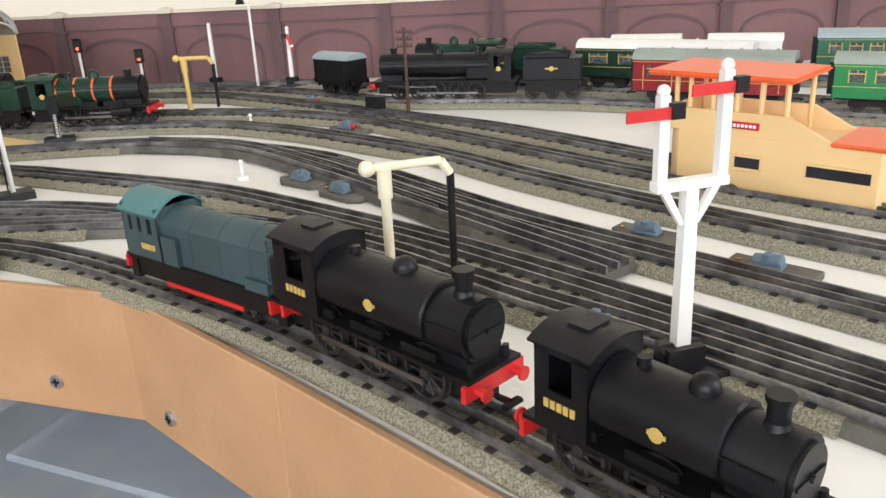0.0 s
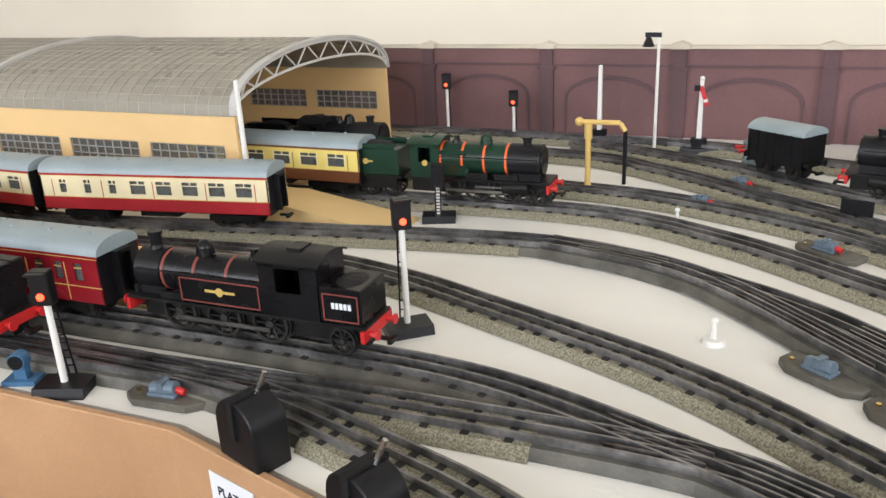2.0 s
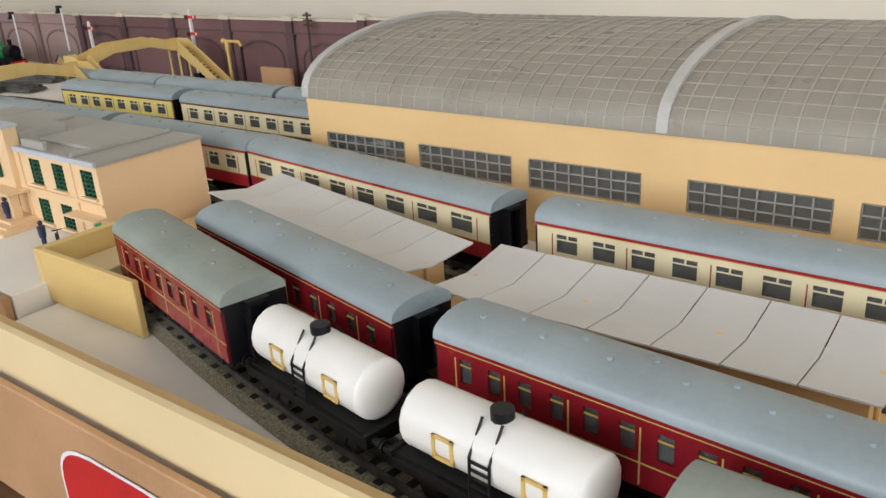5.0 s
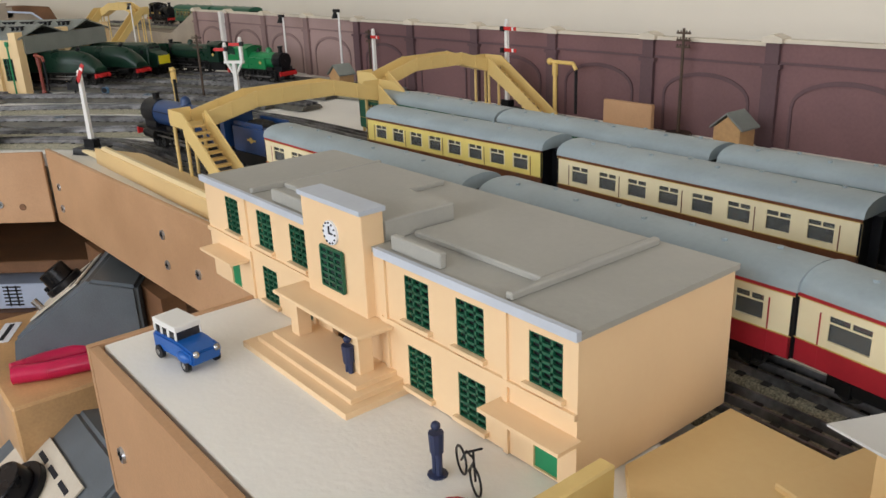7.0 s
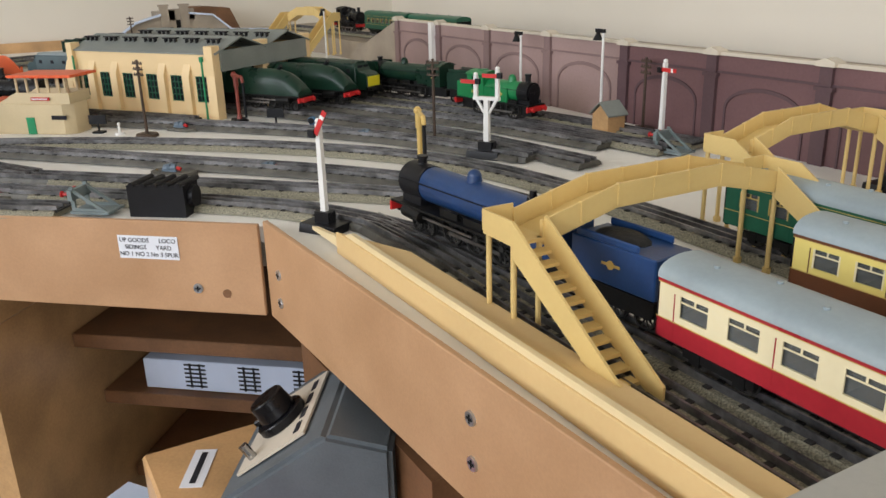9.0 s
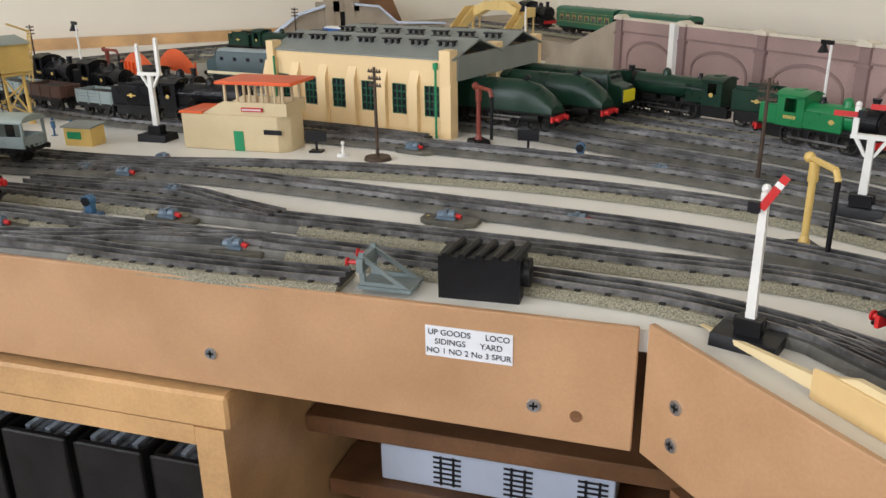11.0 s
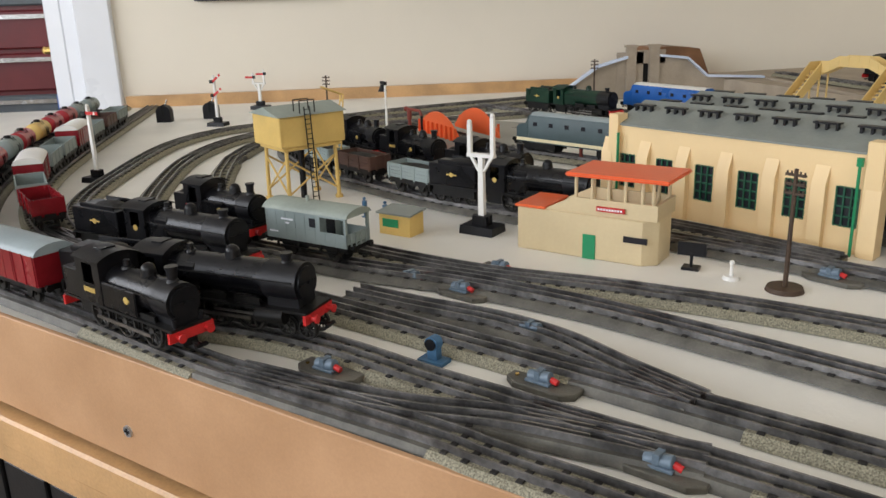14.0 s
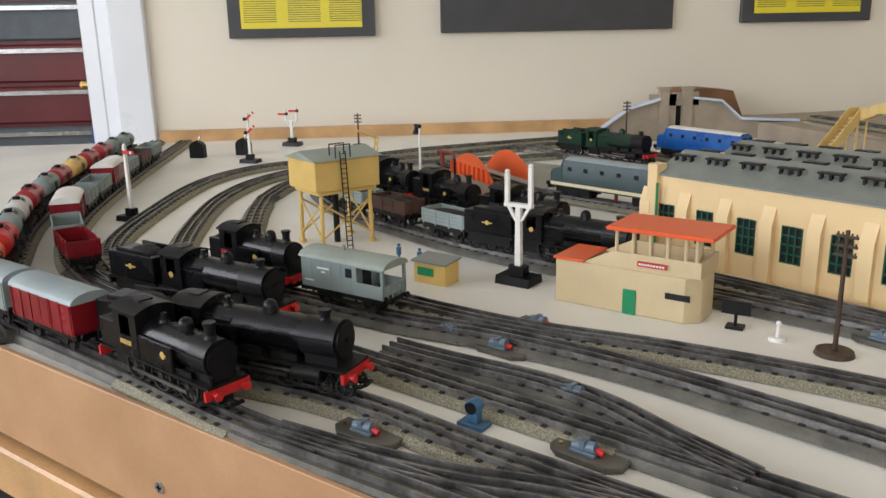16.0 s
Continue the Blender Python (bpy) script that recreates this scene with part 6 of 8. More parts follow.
def semaphore(x, y, rz=0, h=0.085, arms=1, drop=0, label="white semaphore signal post with a red arm on a black base", big=True):
    o = thing("semaphore_signal", label, "model signal", "semaphore signals", pose(x, y, 0, 0, 0, rz))
    base_block(o, 0.030 if big else 0.016, 0.022 if big else 0.012, 0.006)
    bm = B(); bxr(bm, -0.006, 0.006, -0.004, 0.004, 0.006, 0.014); cyl(bm, (-0.007, 0, 0.011), (0.007, 0, 0.011), 0.003, seg=10); part("motor", bm, M_SATIN, o)
    bm = B(); prism(bm, [(-0.0022, 0.012), (0.0022, 0.012), (0.0016, h), (-0.0016, h)], -0.0018, 0.0018, "y"); part("post", bm, M_WHITE, o, "white tapered post")
    bm = B(); ball(bm, (0, 0, h + 0.0015), 0.0022, seg=10); part("finial", bm, M_WHITE, o)
    for k in range(arms):
        z = h - 0.006 - 0.022 * k
        bm = B(); prism(bm, [(-0.001, -0.0018), (0.017, -0.0018), (0.017, 0.0018), (-0.001, 0.0018)], -0.0034, -0.0026, "y"); bmesh.ops.rotate(bm, matrix=Matrix.Rotation(radians(drop), 3, "Y"), verts=bm.verts); bmesh.ops.translate(bm, vec=(0, 0, z), verts=bm.verts); arm = part("arm", bm, M_RED, o, "red signal arm with a white stripe")
        bm = B(); bxr(bm, 0.011, 0.0135, -0.0038, -0.0034, -0.0018, 0.0018); bmesh.ops.rotate(bm, matrix=Matrix.Rotation(radians(drop), 3, "Y"), verts=bm.verts); bmesh.ops.translate(bm, vec=(0, 0, z), verts=bm.verts); part("arm_stripe", bm, M_WHITE, arm)
        bm = B(); bxr(bm, -0.006, -0.001, -0.0045, -0.0015, z - 0.003, z + 0.002); part("spectacle", bm, M_SATIN, o)
    return o


def bracket_signal(x, y, rz=0, h=0.105, label="white bracket signal with two arms on a black base", arms=True):
    o = thing("bracket_signal", label, "model signal", "bracket signals", pose(x, y, 0, 0, 0, rz))
    base_block(o, 0.032, 0.024, 0.007)
    bm = B(); bxr(bm, -0.007, 0.007, -0.005, 0.005, 0.007, 0.015); cyl(bm, (-0.008, 0, 0.012), (0.008, 0, 0.012), 0.0035, seg=10); part("motor", bm, M_SATIN, o)
    zb = h * 0.66
    bm = B(); prism(bm, [(-0.0028, 0.012), (0.0028, 0.012), (0.0022, zb), (-0.0022, zb)], -0.0022, 0.0022, "y"); part("post", bm, M_WHITE, o, "white main post")
    bm = B(); bxr(bm, -0.013, 0.013, -0.0025, 0.0025, zb, zb + 0.003)
    for s in (-1, 1):
        prism(bm, [(s * 0.0015, zb - 0.012), (s * 0.0035, zb - 0.012), (s * 0.011, zb), (s * 0.008, zb)], -0.0012, 0.0012, "y")
    part("bracket", bm, M_WHITE, o)
    for s in (-1, 1):
        zt = h - (0.006 if s < 0 else 0)
        bm = B(); bxr(bm, s * 0.011 - 0.0017, s * 0.011 + 0.0017, -0.0017, 0.0017, zb, zt); ball(bm, (s * 0.011, 0, zt + 0.0012), 0.0022, seg=10); part("doll", bm, M_WHITE, o)
        if arms:
            bm = B(); prism(bm, [(s * 0.011 - 0.014, -0.0018), (s * 0.011 + 0.002, -0.0018), (s * 0.011 + 0.002, 0.0018), (s * 0.011 - 0.014, 0.0018)], -0.0034, -0.0026, "y"); bmesh.ops.translate(bm, vec=(0, 0, zt - 0.005), verts=bm.verts); part("arm", bm, M_RED, o, "red signal arm")
            bm = B(); bxr(bm, s * 0.011 + 0.001, s * 0.011 + 0.0055, -0.004, -0.001, zt - 0.007, zt - 0.002); part("spectacle", bm, M_SATIN, o)
    return o


def colour_light(x, y, rz=0, h=0.07, label="white colour-light signal with a black head and red lamp"):
    o = thing("colour_light_signal", label, "model signal", "colour light signals", pose(x, y, 0, 0, 0, rz))
    base_block(o, 0.024, 0.018, 0.005)
    bm = B(); cyl(bm, (0, 0, 0.005), (0, 0, h - 0.012), 0.0017, 0.0015, 10); part("post", bm, M_WHITE, o, "white tubular post")
    bm = B(); bxr(bm, -0.0045, 0.0045, -0.0035, 0.0025, h - 0.016, h); bxr(bm, -0.0045, 0.0045, -0.007, -0.0035, h - 0.001, h); bevel(bm, 0.0006); part("head", bm, M_SATIN, o, "black signal head")
    bm = B(); cyl(bm, (0, -0.0036, h - 0.0115), (0, -0.0044, h - 0.0115), 0.0017, seg=12); part("lamp", bm, M_REDLAMP, o, "lit red lamp")
    bm = B()
    for d in (-0.0018, 0.0018):
        cyl(bm, (d, 0.008, 0.005), (d, 0.002, h - 0.012), 0.0005, seg=6)
    for k in range(9):
        bx(bm, 0, 0.008 - 0.006 * k / 9, 0.009 + k * (h - 0.022) / 9, 0.0042, 0.0006, 0.0006)
    part("ladder", bm, M_SATIN, o)
    return o


def yard_lamp(x, y, rz=0, h=0.10):
    o = thing("yard_lamp", "tall white lamp post with a black hooded lamp", "model lamp", "yard lamps", pose(x, y, 0, 0, 0, rz))
    base_block(o, 0.014, 0.012, 0.004)
    bm = B(); cyl(bm, (0, 0, 0.004), (0, 0, h), 0.0016, 0.0013, 10); part("post", bm, M_WHITE, o)
    bm = B(); bxr(bm, -0.012, 0.002, -0.0016, 0.0016, h - 0.004, h); cyl(bm, (-0.009, 0, h - 0.004), (-0.009, 0, h - 0.012), 0.002, 0.0055, 14); part("lamp_hood", bm, M_SATIN, o, "black conical hood")
    return o


def telegraph(x, y, rz=0, h=0.082):
    o = thing("telegraph_pole", "dark brown telegraph pole with crossarms on a round base", "model pole", "telegraph poles", pose(x, y, 0, 0, 0, rz))
    bm = B(); cyl(bm, (0, 0, 0), (0, 0, 0.003), 0.0125, 0.0115, 24); part("base", bm, M_POLE, o)
    bm = B(); cyl(bm, (0, 0, 0.002), (0, 0, h), 0.0017, 0.0013, 10); part("pole", bm, M_POLE, o)
    for k in range(3):
        bm = B(); z = h - 0.004 - k * 0.006; bxr(bm, -0.007, 0.007, -0.0008, 0.0008, z - 0.0008, z + 0.0008)
        for dx in (-0.006, -0.003, 0.003, 0.006):
            cyl(bm, (dx, 0, z), (dx, 0, z + 0.0024), 0.0006, seg=6)
        part("crossarm", bm, M_POLE, o)
    return o


def water_crane(x, y, rz=0, paint=M_YELCRANE, h=0.060, label="yellow water crane with a black hose on a black base"):
    o = thing("water_crane", label, "model water crane", "water cranes", pose(x, y, 0, 0, 0, rz))
    base_block(o, 0.018, 0.018, 0.005)
    bm = B(); cyl(bm, (0, 0, 0.005), (0, 0, h - 0.006), 0.0022, seg=12); cyl(bm, (0, 0, 0.005), (0, 0, 0.010), 0.0036, 0.0024, 12); cyl(bm, (0, 0, h - 0.016), (0, 0, h - 0.004), 0.0031, seg=12); part("column", bm, paint, o)
    bm = B(); cyl(bm, (-0.007, 0, h - 0.003), (0.024, 0, h - 0.003), 0.0019, seg=10); ball(bm, (-0.007, 0, h - 0.003), 0.0035, seg=12); cyl(bm, (0.024, 0, h - 0.003), (0.028, 0, h - 0.009), 0.0019, seg=10); part("arm", bm, paint, o)
    bm = B(); cyl(bm, (0.028, 0, h - 0.009), (0.028, 0, 0.010), 0.0017, 0.0015, 10); part("hose", bm, M_SATIN, o, "black hanging hose")
    return o


def point_motor(x, y, rz=0, tip=True):
    o = thing("point_motor", "blue-grey point motor with a red tip on a grey plate", "model point motor", "point motors", pose(x, y, 0, 0, 0, rz) @ Matrix.Scale(0.85, 4))
    bm = B(); prism(bm, [(-0.024, -0.006), (-0.016, -0.012), (0.016, -0.012), (0.024, -0.006), (0.024, 0.008), (-0.024, 0.008)], 0.0, 0.0045, "z"); bevel(bm, 0.0006); part("plate", bm, M_TURNBED, o, "grey turnout plate")
    bm = B(); cyl(bm, (-0.009, -0.003, 0.007), (0.006, -0.003, 0.009), 0.0038, seg=12); bxr(bm, -0.010, 0.007, -0.0075, 0.0015, 0.0045, 0.0065); bxr(bm, -0.004, 0.000, -0.007, 0.001, 0.0065, 0.0125); bevel(bm, 0.0004); part("motor_body", bm, M_GREYBLUE, o)
    if tip:
        bm = B(); cyl(bm, (0.006, -0.003, 0.008), (0.0105, -0.003, 0.0068), 0.0020, seg=10); part("motor_tip", bm, M_RED, o, "red tip")
    bm = B(); cyl(bm, (-0.018, -0.003, 0.0045), (-0.018, -0.003, 0.0056), 0.0013, seg=8); part("screw", bm, M_BRASS, o)
    return o


def ground_signal(x, y, rz=0):
    o = thing("ground_signal", "small blue ground disc signal", "model signal", "ground signals", pose(x, y, 0, 0, 0, rz))
    bm = B(); bxr(bm, -0.008, 0.008, -0.005, 0.005, 0, 0.0022); part("base", bm, M_FIGURE, o)
    bm = B(); bxr(bm, -0.003, 0.003, -0.002, 0.003, 0.0022, 0.010); cyl(bm, (0, -0.003, 0.0115), (0, 0.003, 0.0115), 0.0042, seg=14); part("lamp_case", bm, M_FIGURE, o)
    bm = B(); cyl(bm, (0, -0.0040, 0.0115), (0, -0.003, 0.0115), 0.0034, seg=14); part("disc", bm, M_SATIN, o)
    return o


def buffer_stop(x, y, rz):
    o = thing("buffer_stop", "blue-grey buffer stop with red buffer heads", "model buffer stop", "buffer stops", pose(x, y, 0.003, 0, 0, rz))
    for s in (-1, 1):
        bm = B(); prism(bm, [(-0.016, 0), (0.012, 0), (0.012, 0.020), (0.009, 0.020), (0.009, 0.004), (-0.010, 0.004)], s * 0.0085 - 0.001, s * 0.0085 + 0.001, "y"); prism(bm, [(-0.016, 0.002), (-0.012, 0.002), (0.012, 0.017), (0.012, 0.020)], s * 0.0085 - 0.0008, s * 0.0085 + 0.0008, "y"); part("side_frame", bm, M_BUFFERGREY, o)
    bm = B(); bxr(bm, 0.009, 0.0125, -0.012, 0.012, 0.010, 0.018); bxr(bm, -0.018, 0.013, -0.011, 0.011, 0, 0.002); part("beam", bm, M_BUFFERGREY, o)
    for s in (-1, 1):
        bm = B(); cyl(bm, (0.0125, s * 0.0075, 0.014), (0.019, s * 0.0075, 0.014), 0.0013, seg=8); cyl(bm, (0.019, s * 0.0075, 0.014), (0.020, s * 0.0075, 0.014), 0.0024, seg=10); part("buffer", bm, M_RED, o, "red buffer")
    return o


def figure(x, y, z, rz, paint, label):
    """A tiny painted figurine as one plain shape."""
    bm = B()
    cyl(bm, (0, 0, 0), (0, 0, 0.0006), 0.004, seg=10)
    cyl(bm, (-0.0012, 0, 0.0006), (-0.0012, 0, 0.011), 0.0013, seg=8); cyl(bm, (0.0012, 0, 0.0006), (0.0012, 0, 0.011), 0.0013, seg=8)
    cyl(bm, (0, 0, 0.010), (0, 0, 0.0185), 0.0026, 0.0030, 10); ball(bm, (0, 0, 0.0212), 0.0019, seg=10)
    tagged(obj("figurine", bm, paint, m=pose(x, y, z, 0, 0, rz) @ Matrix.Scale(0.82, 4)), label, "figurine", "figurines")


def lever_switch(x, y, rz=0):
    o = thing("lever_switch", "black lever switch box with a small metal lever", "switch", "lever switches", pose(x, y, 0, 0, 0, rz))
    bm = B(); prism(bm, [(-0.0125, 0), (0.0125, 0), (0.0125, 0.018)] + [(0.0125 * math.cos(math.pi * j / 10), 0.018 + 0.0105 * math.sin(math.pi * j / 10)) for j in range(1, 10)] + [(-0.0125, 0.018)], -0.008, 0.008, "y"); bevel(bm, 0.0006); part("case", bm, M_SATIN, o)
    # the slot is a solid black strip, its shade put into the colour
    bm = B(); bxr(bm, -0.0015, 0.0015, -0.009, 0.009, 0.012, 0.0295); part("slot", bm, M_DARK, o)
    bm = B(); cyl(bm, (0, 0.002, 0.024), (0.004, 0.006, 0.037), 0.0011, seg=8); part("lever", bm, M_STEEL, o, "bare metal lever")
    return o


# right-hand throat
bracket_signal(0.137, 0.230, 20, 0.107)
water_crane(0.0305, 0.294, 20, M_CREAMCRANE, 0.067, "cream water crane with a black hose")
water_crane(-0.216, 0.752, 0)
colour_light(-0.247, 0.487, 40, 0.072)
colour_light(-0.303, 0.661, 200, 0.041)
colour_light(-0.408, 0.935, 10, 0.064)
colour_light(-0.332, 0.925, 10, 0.050)
colour_light(-0.372, 0.382, 20, 0.060)
telegraph(0.002, 0.693, -10)
yard_lamp(-0.188, 0.897, 0, 0.108)
semaphore(-0.245, 0.925, 0, 0.072, 0, 0, "plain white signal post near the wall")
semaphore(-0.150, 0.905, 0, 0.066, 1, 70)
b = B(); cyl(b, (0, 0, 0), (0, 0, 0.104), 0.0022, 0.0019, 10); tagged(obj("white_post", b, M_WHITE, m=pose(-0.437, 0.622, 0)), "tall plain white post beside the train shed", "post")
for x, y, rz, tip in ((-0.319, 0.392, 5, True), (-0.051, 0.500, -35, False), (-0.019, 0.468, -40, False), (-0.127, 0.738, -30, True), (-0.046, 0.660, -35, True), (-0.104, 0.795, -30, True), (0.20, 0.325, -40, False), (0.155, 0.375, -40, False), (0.115, 0.268, -35, False)):
    point_motor(x, y, rz, tip)
for x, y, rz in ((-2.016, 0.207, 48, ), (-1.982, 0.316, 45), (-2.153, 0.263, 45), (-2.123, 0.294, 45), (-2.162, 0.328, 40), (-2.046, 0.325, 45), (-1.898, 0.347, 45), (-2.103, 0.545, 35), (-1.935, 0.696, 40), (-1.895, 0.49, 45), (-1.85, 0.565, 40)):
    point_motor(x, y, rz)
for x, y, rz in ((-2.022, 0.263, 50), (-0.399, 0.382, 20), (-2.01, 0.665, 45), (-2.155, 0.135, 40)):
    ground_signal(x, y, rz)
lever_switch(-0.256, 0.366, -20); lever_switch(-0.192, 0.340, -22); 
lever_switch(-3.06, -0.095, 80); lever_switch(-3.08, -0.02, 80)
buffer_stop(-1.803, 0.412, 230); buffer_stop(-0.095, 0.862, 195);
buffer_stop(-1.70, 0.895, 190); buffer_stop(-0.945, 0.442, 0)
b = B()
bxr(b, -0.022, 0.022, -0.012, 0.012, 0, 0.024)
for k in range(5):
    cyl(b, (-0.018 + k * 0.009, -0.0125, 0.024), (-0.014 + k * 0.009, 0.0125, 0.025), 0.0022, seg=8)
cyl(b, (0.022, 0, 0.014), (0.026, 0, 0.014), 0.008, seg=16)
tagged(obj("winding_drum_block", b, M_SATIN, m=pose(-1.776, 0.458, 0, 0, 0, 52)), "black ribbed block beside the buffer stop", "model accessory")
telegraph(-2.092, 0.504, 30); telegraph(-1.883, 0.748, 30); telegraph(-1.80, 0.952, 0, 0.075); telegraph(-1.31, 0.955, 0, 0.095); telegraph(-3.15, 0.18, 70, 0.06); telegraph(-3.06, 0.66, 90, 0.078)
bracket_signal(-2.272, 0.330, 50, 0.098, "white twin-post bracket signal on a heavy black base", False)
bracket_signal(-1.79, 0.752, 30, 0.080); bracket_signal(-3.18, 0.055, 70, 0.07, "small white bracket signal near the wall")
semaphore(-1.668, 0.543, 30, 0.074, 1, -60)
semaphore(-1.735, 0.915, 0, 0.078, 1, 0); semaphore(-1.515, 0.935, 0, 0.095, 2, 0); semaphore(-2.985, 0.005, 70, 0.078, 2, -40); semaphore(-2.572, -0.070, 60, 0.085, 1, 0, "white semaphore signal post beside the goods sidings")
water_crane(-1.752, 0.662, -20); water_crane(-1.445, 0.935, 0, M_YELCRANE, 0.062); water_crane(-2.108, 0.612, 0, M_REDCRANE, 0.058, "red-brown water crane beside the engine shed"); water_crane(-2.69, 0.300, 30, M_REDCRANE, 0.055, "red-brown water crane beside the turntable"); water_crane(-2.53, 0.488, 30, M_REDCRANE, 0.056, "red-brown water crane beside the sidings")
yard_lamp(-1.86, 0.945, 0, 0.100); yard_lamp(-2.595, 0.266, 20, 0.098); yard_lamp(-2.55, 0.90, 0, 0.10); yard_lamp(-2.0, 0.935, 0, 0.09)
figure(-2.345, 0.232, 0, 0, M_FIGURE, "tiny blue painted railway figurine on the board"); figure(-2.325, 0.250, 0, 30, M_FIGURE, "tiny blue painted railway figurine beside the hut")
figure(-1.105, 0.4665, 0.0138, 0, M_NAVY, "tiny navy painted figurine on the station steps"); figure(-1.040, 0.456, 0.0116, 0, M_NAVY, "tiny navy painted figurine beside the bicycle")
# name boards on stands near the signal box
for x, y, rz in ((-2.146, 0.462, 55), (-2.06, 0.64, 50), (-0.03, 0.715, -20)):
    o = thing("name_board", "black station board on two short posts", "model sign", "name boards", pose(x, y, 0, 0, 0, rz))
    b = B(); bxr(b, -0.006, 0.006, -0.005, 0.005, 0, 0.002); part("base", b, M_SATIN, o)
    b = B(); cyl(b, (0, 0, 0.002), (0, 0, 0.012), 0.0012, seg=8); part("stand", b, M_SATIN, o)
    b = B(); bxr(b, -0.010, 0.010, -0.0008, 0.0008, 0.010, 0.020); part("board", b, M_SATIN, o)
for x, y in ((-2.12, 0.48), (-0.14, 0.69), (-0.10, 0.52), (-2.86, 0.36)):
    b = B(); cyl(b, (0, 0, 0), (0, 0, 0.0025), 0.006, 0.005, 12); cyl(b, (0, 0, 0.002), (0, 0, 0.011), 0.0016, 0.001, 8); ball(b, (0, 0, 0.012), 0.0019, seg=8)
    tagged(obj("marker_post", b, M_WHITE, m=pose(x, y, 0)), "small white plastic marker post", "model accessory", "marker posts")

# model van and bicycle on the forecourt
o = thing("model_car", "blue and cream die-cast van parked on the forecourt", "model car", m=pose(-1.172, 0.430, 0.0116, 0, 0, 8) @ Matrix.Scale(0.82, 4))
b = B(); prism(b, [(-0.016, 0.004), (0.020, 0.004), (0.021, 0.011), (0.008, 0.013), (-0.016, 0.013)], -0.008, 0.008, "y"); bevel(b, 0.001, 2); part("lower_body", b, M_ELBLUE, o, "bright blue lower body")
b = B(); bxr(b, -0.0155, 0.006, -0.0072, 0.0072, 0.0172, 0.0205)
for x in (-0.0155, -0.009, -0.0025, 0.0045):
    for s in (-1, 1):
        bxr(b, x, x + 0.0016, s * 0.0062, s * 0.0072, 0.013, 0.0175)
bevel(b, 0.0004); part("upper_body", b, M_WHITE, o, "cream roof and pillars")
b = B(); bxr(b, -0.0148, 0.0055, -0.0064, 0.0064, 0.0128, 0.0174); part("windows", b, M_DARKGLASS, o)
for s in (-1, 1):
    for x in (-0.010, 0.014):
        b = B(); cyl(b, (x, s * 0.0070, 0.0035), (x, s * 0.0090, 0.0035), 0.0035, seg=16); w = part("wheel", b, M_SATIN, o); b = B(); cyl(b, (x, s * 0.0090, 0.0035), (x, s * 0.0094, 0.0035), 0.0016, seg=10); part("hub", b, M_STEEL, w)
    b = B(); ball(b, (0.013, s * 0.008, 0.0075), 0.0042, 1.4, 0.6, 0.7, 12); part("mudguard", b, M_ELBLUE, o)
    b = B(); ball(b, (0.0205, s * 0.0055, 0.010), 0.0018, seg=10); part("headlight", b, M_STEEL, o)
o = thing("bicycle", "tiny black bicycle on the forecourt", "model bicycle", m=pose(-1.030, 0.460, 0.0116, 0, 0, -20))
for x in (-0.006, 0.006):
    b = B()
    for j in range(14):
        a, c = 2 * math.pi * j / 14, 2 * math.pi * (j + 1) / 14
        cyl(b, (x + 0.0045 * math.cos(a), 0, 0.0048 + 0.0045 * math.sin(a)), (x + 0.0045 * math.cos(c), 0, 0.0048 + 0.0045 * math.sin(c)), 0.0004, seg=5)
    part("wheel", b, M_SATIN, o)
b = B(); cyl(b, (-0.006, 0, 0.0048), (-0.001, 0, 0.011), 0.0004, seg=5); cyl(b, (-0.001, 0, 0.011), (0.005, 0, 0.012), 0.0004, seg=5); cyl(b, (0.006, 0, 0.0048), (0.0045, 0, 0.0145), 0.0004, seg=5); cyl(b, (0.0045, -0.003, 0.0145), (0.0045, 0.003, 0.0145), 0.0004, seg=5); cyl(b, (0.0, 0, 0.0045), (0.005, 0, 0.011), 0.0004, seg=5); part("frame", b, M_SATIN, o)
b = B(); ball(b, (0, 0, 0), 0.012, 1.2, 0.8, 0.35, 14); tagged(obj("red_mat", b, M_RED, m=pose(-1.018, 0.448, 0.0128) @ Matrix.Scale(0.7, 4)), "small red rounded object beside the fence", "model accessory")

# screws and paper labels on the fascia: runs by a point, a heading, places along and heights
RUN_A, RUN_B, RUN_C, RUN_D = ((-0.30, 0.372), -15.0), ((-1.693, 0.515), 49.53), ((-1.6955, 0.511), 2.02), ((-0.98, 0.3665), 0.0)


def on_fascia(run, along, z, proud=0.0042):
    (x, y), a = run
    c, s = math.cos(radians(a)), math.sin(radians(a))
    return pose(x + c * along + s * proud, y + s * along - c * proud, z, 90, 0, a)


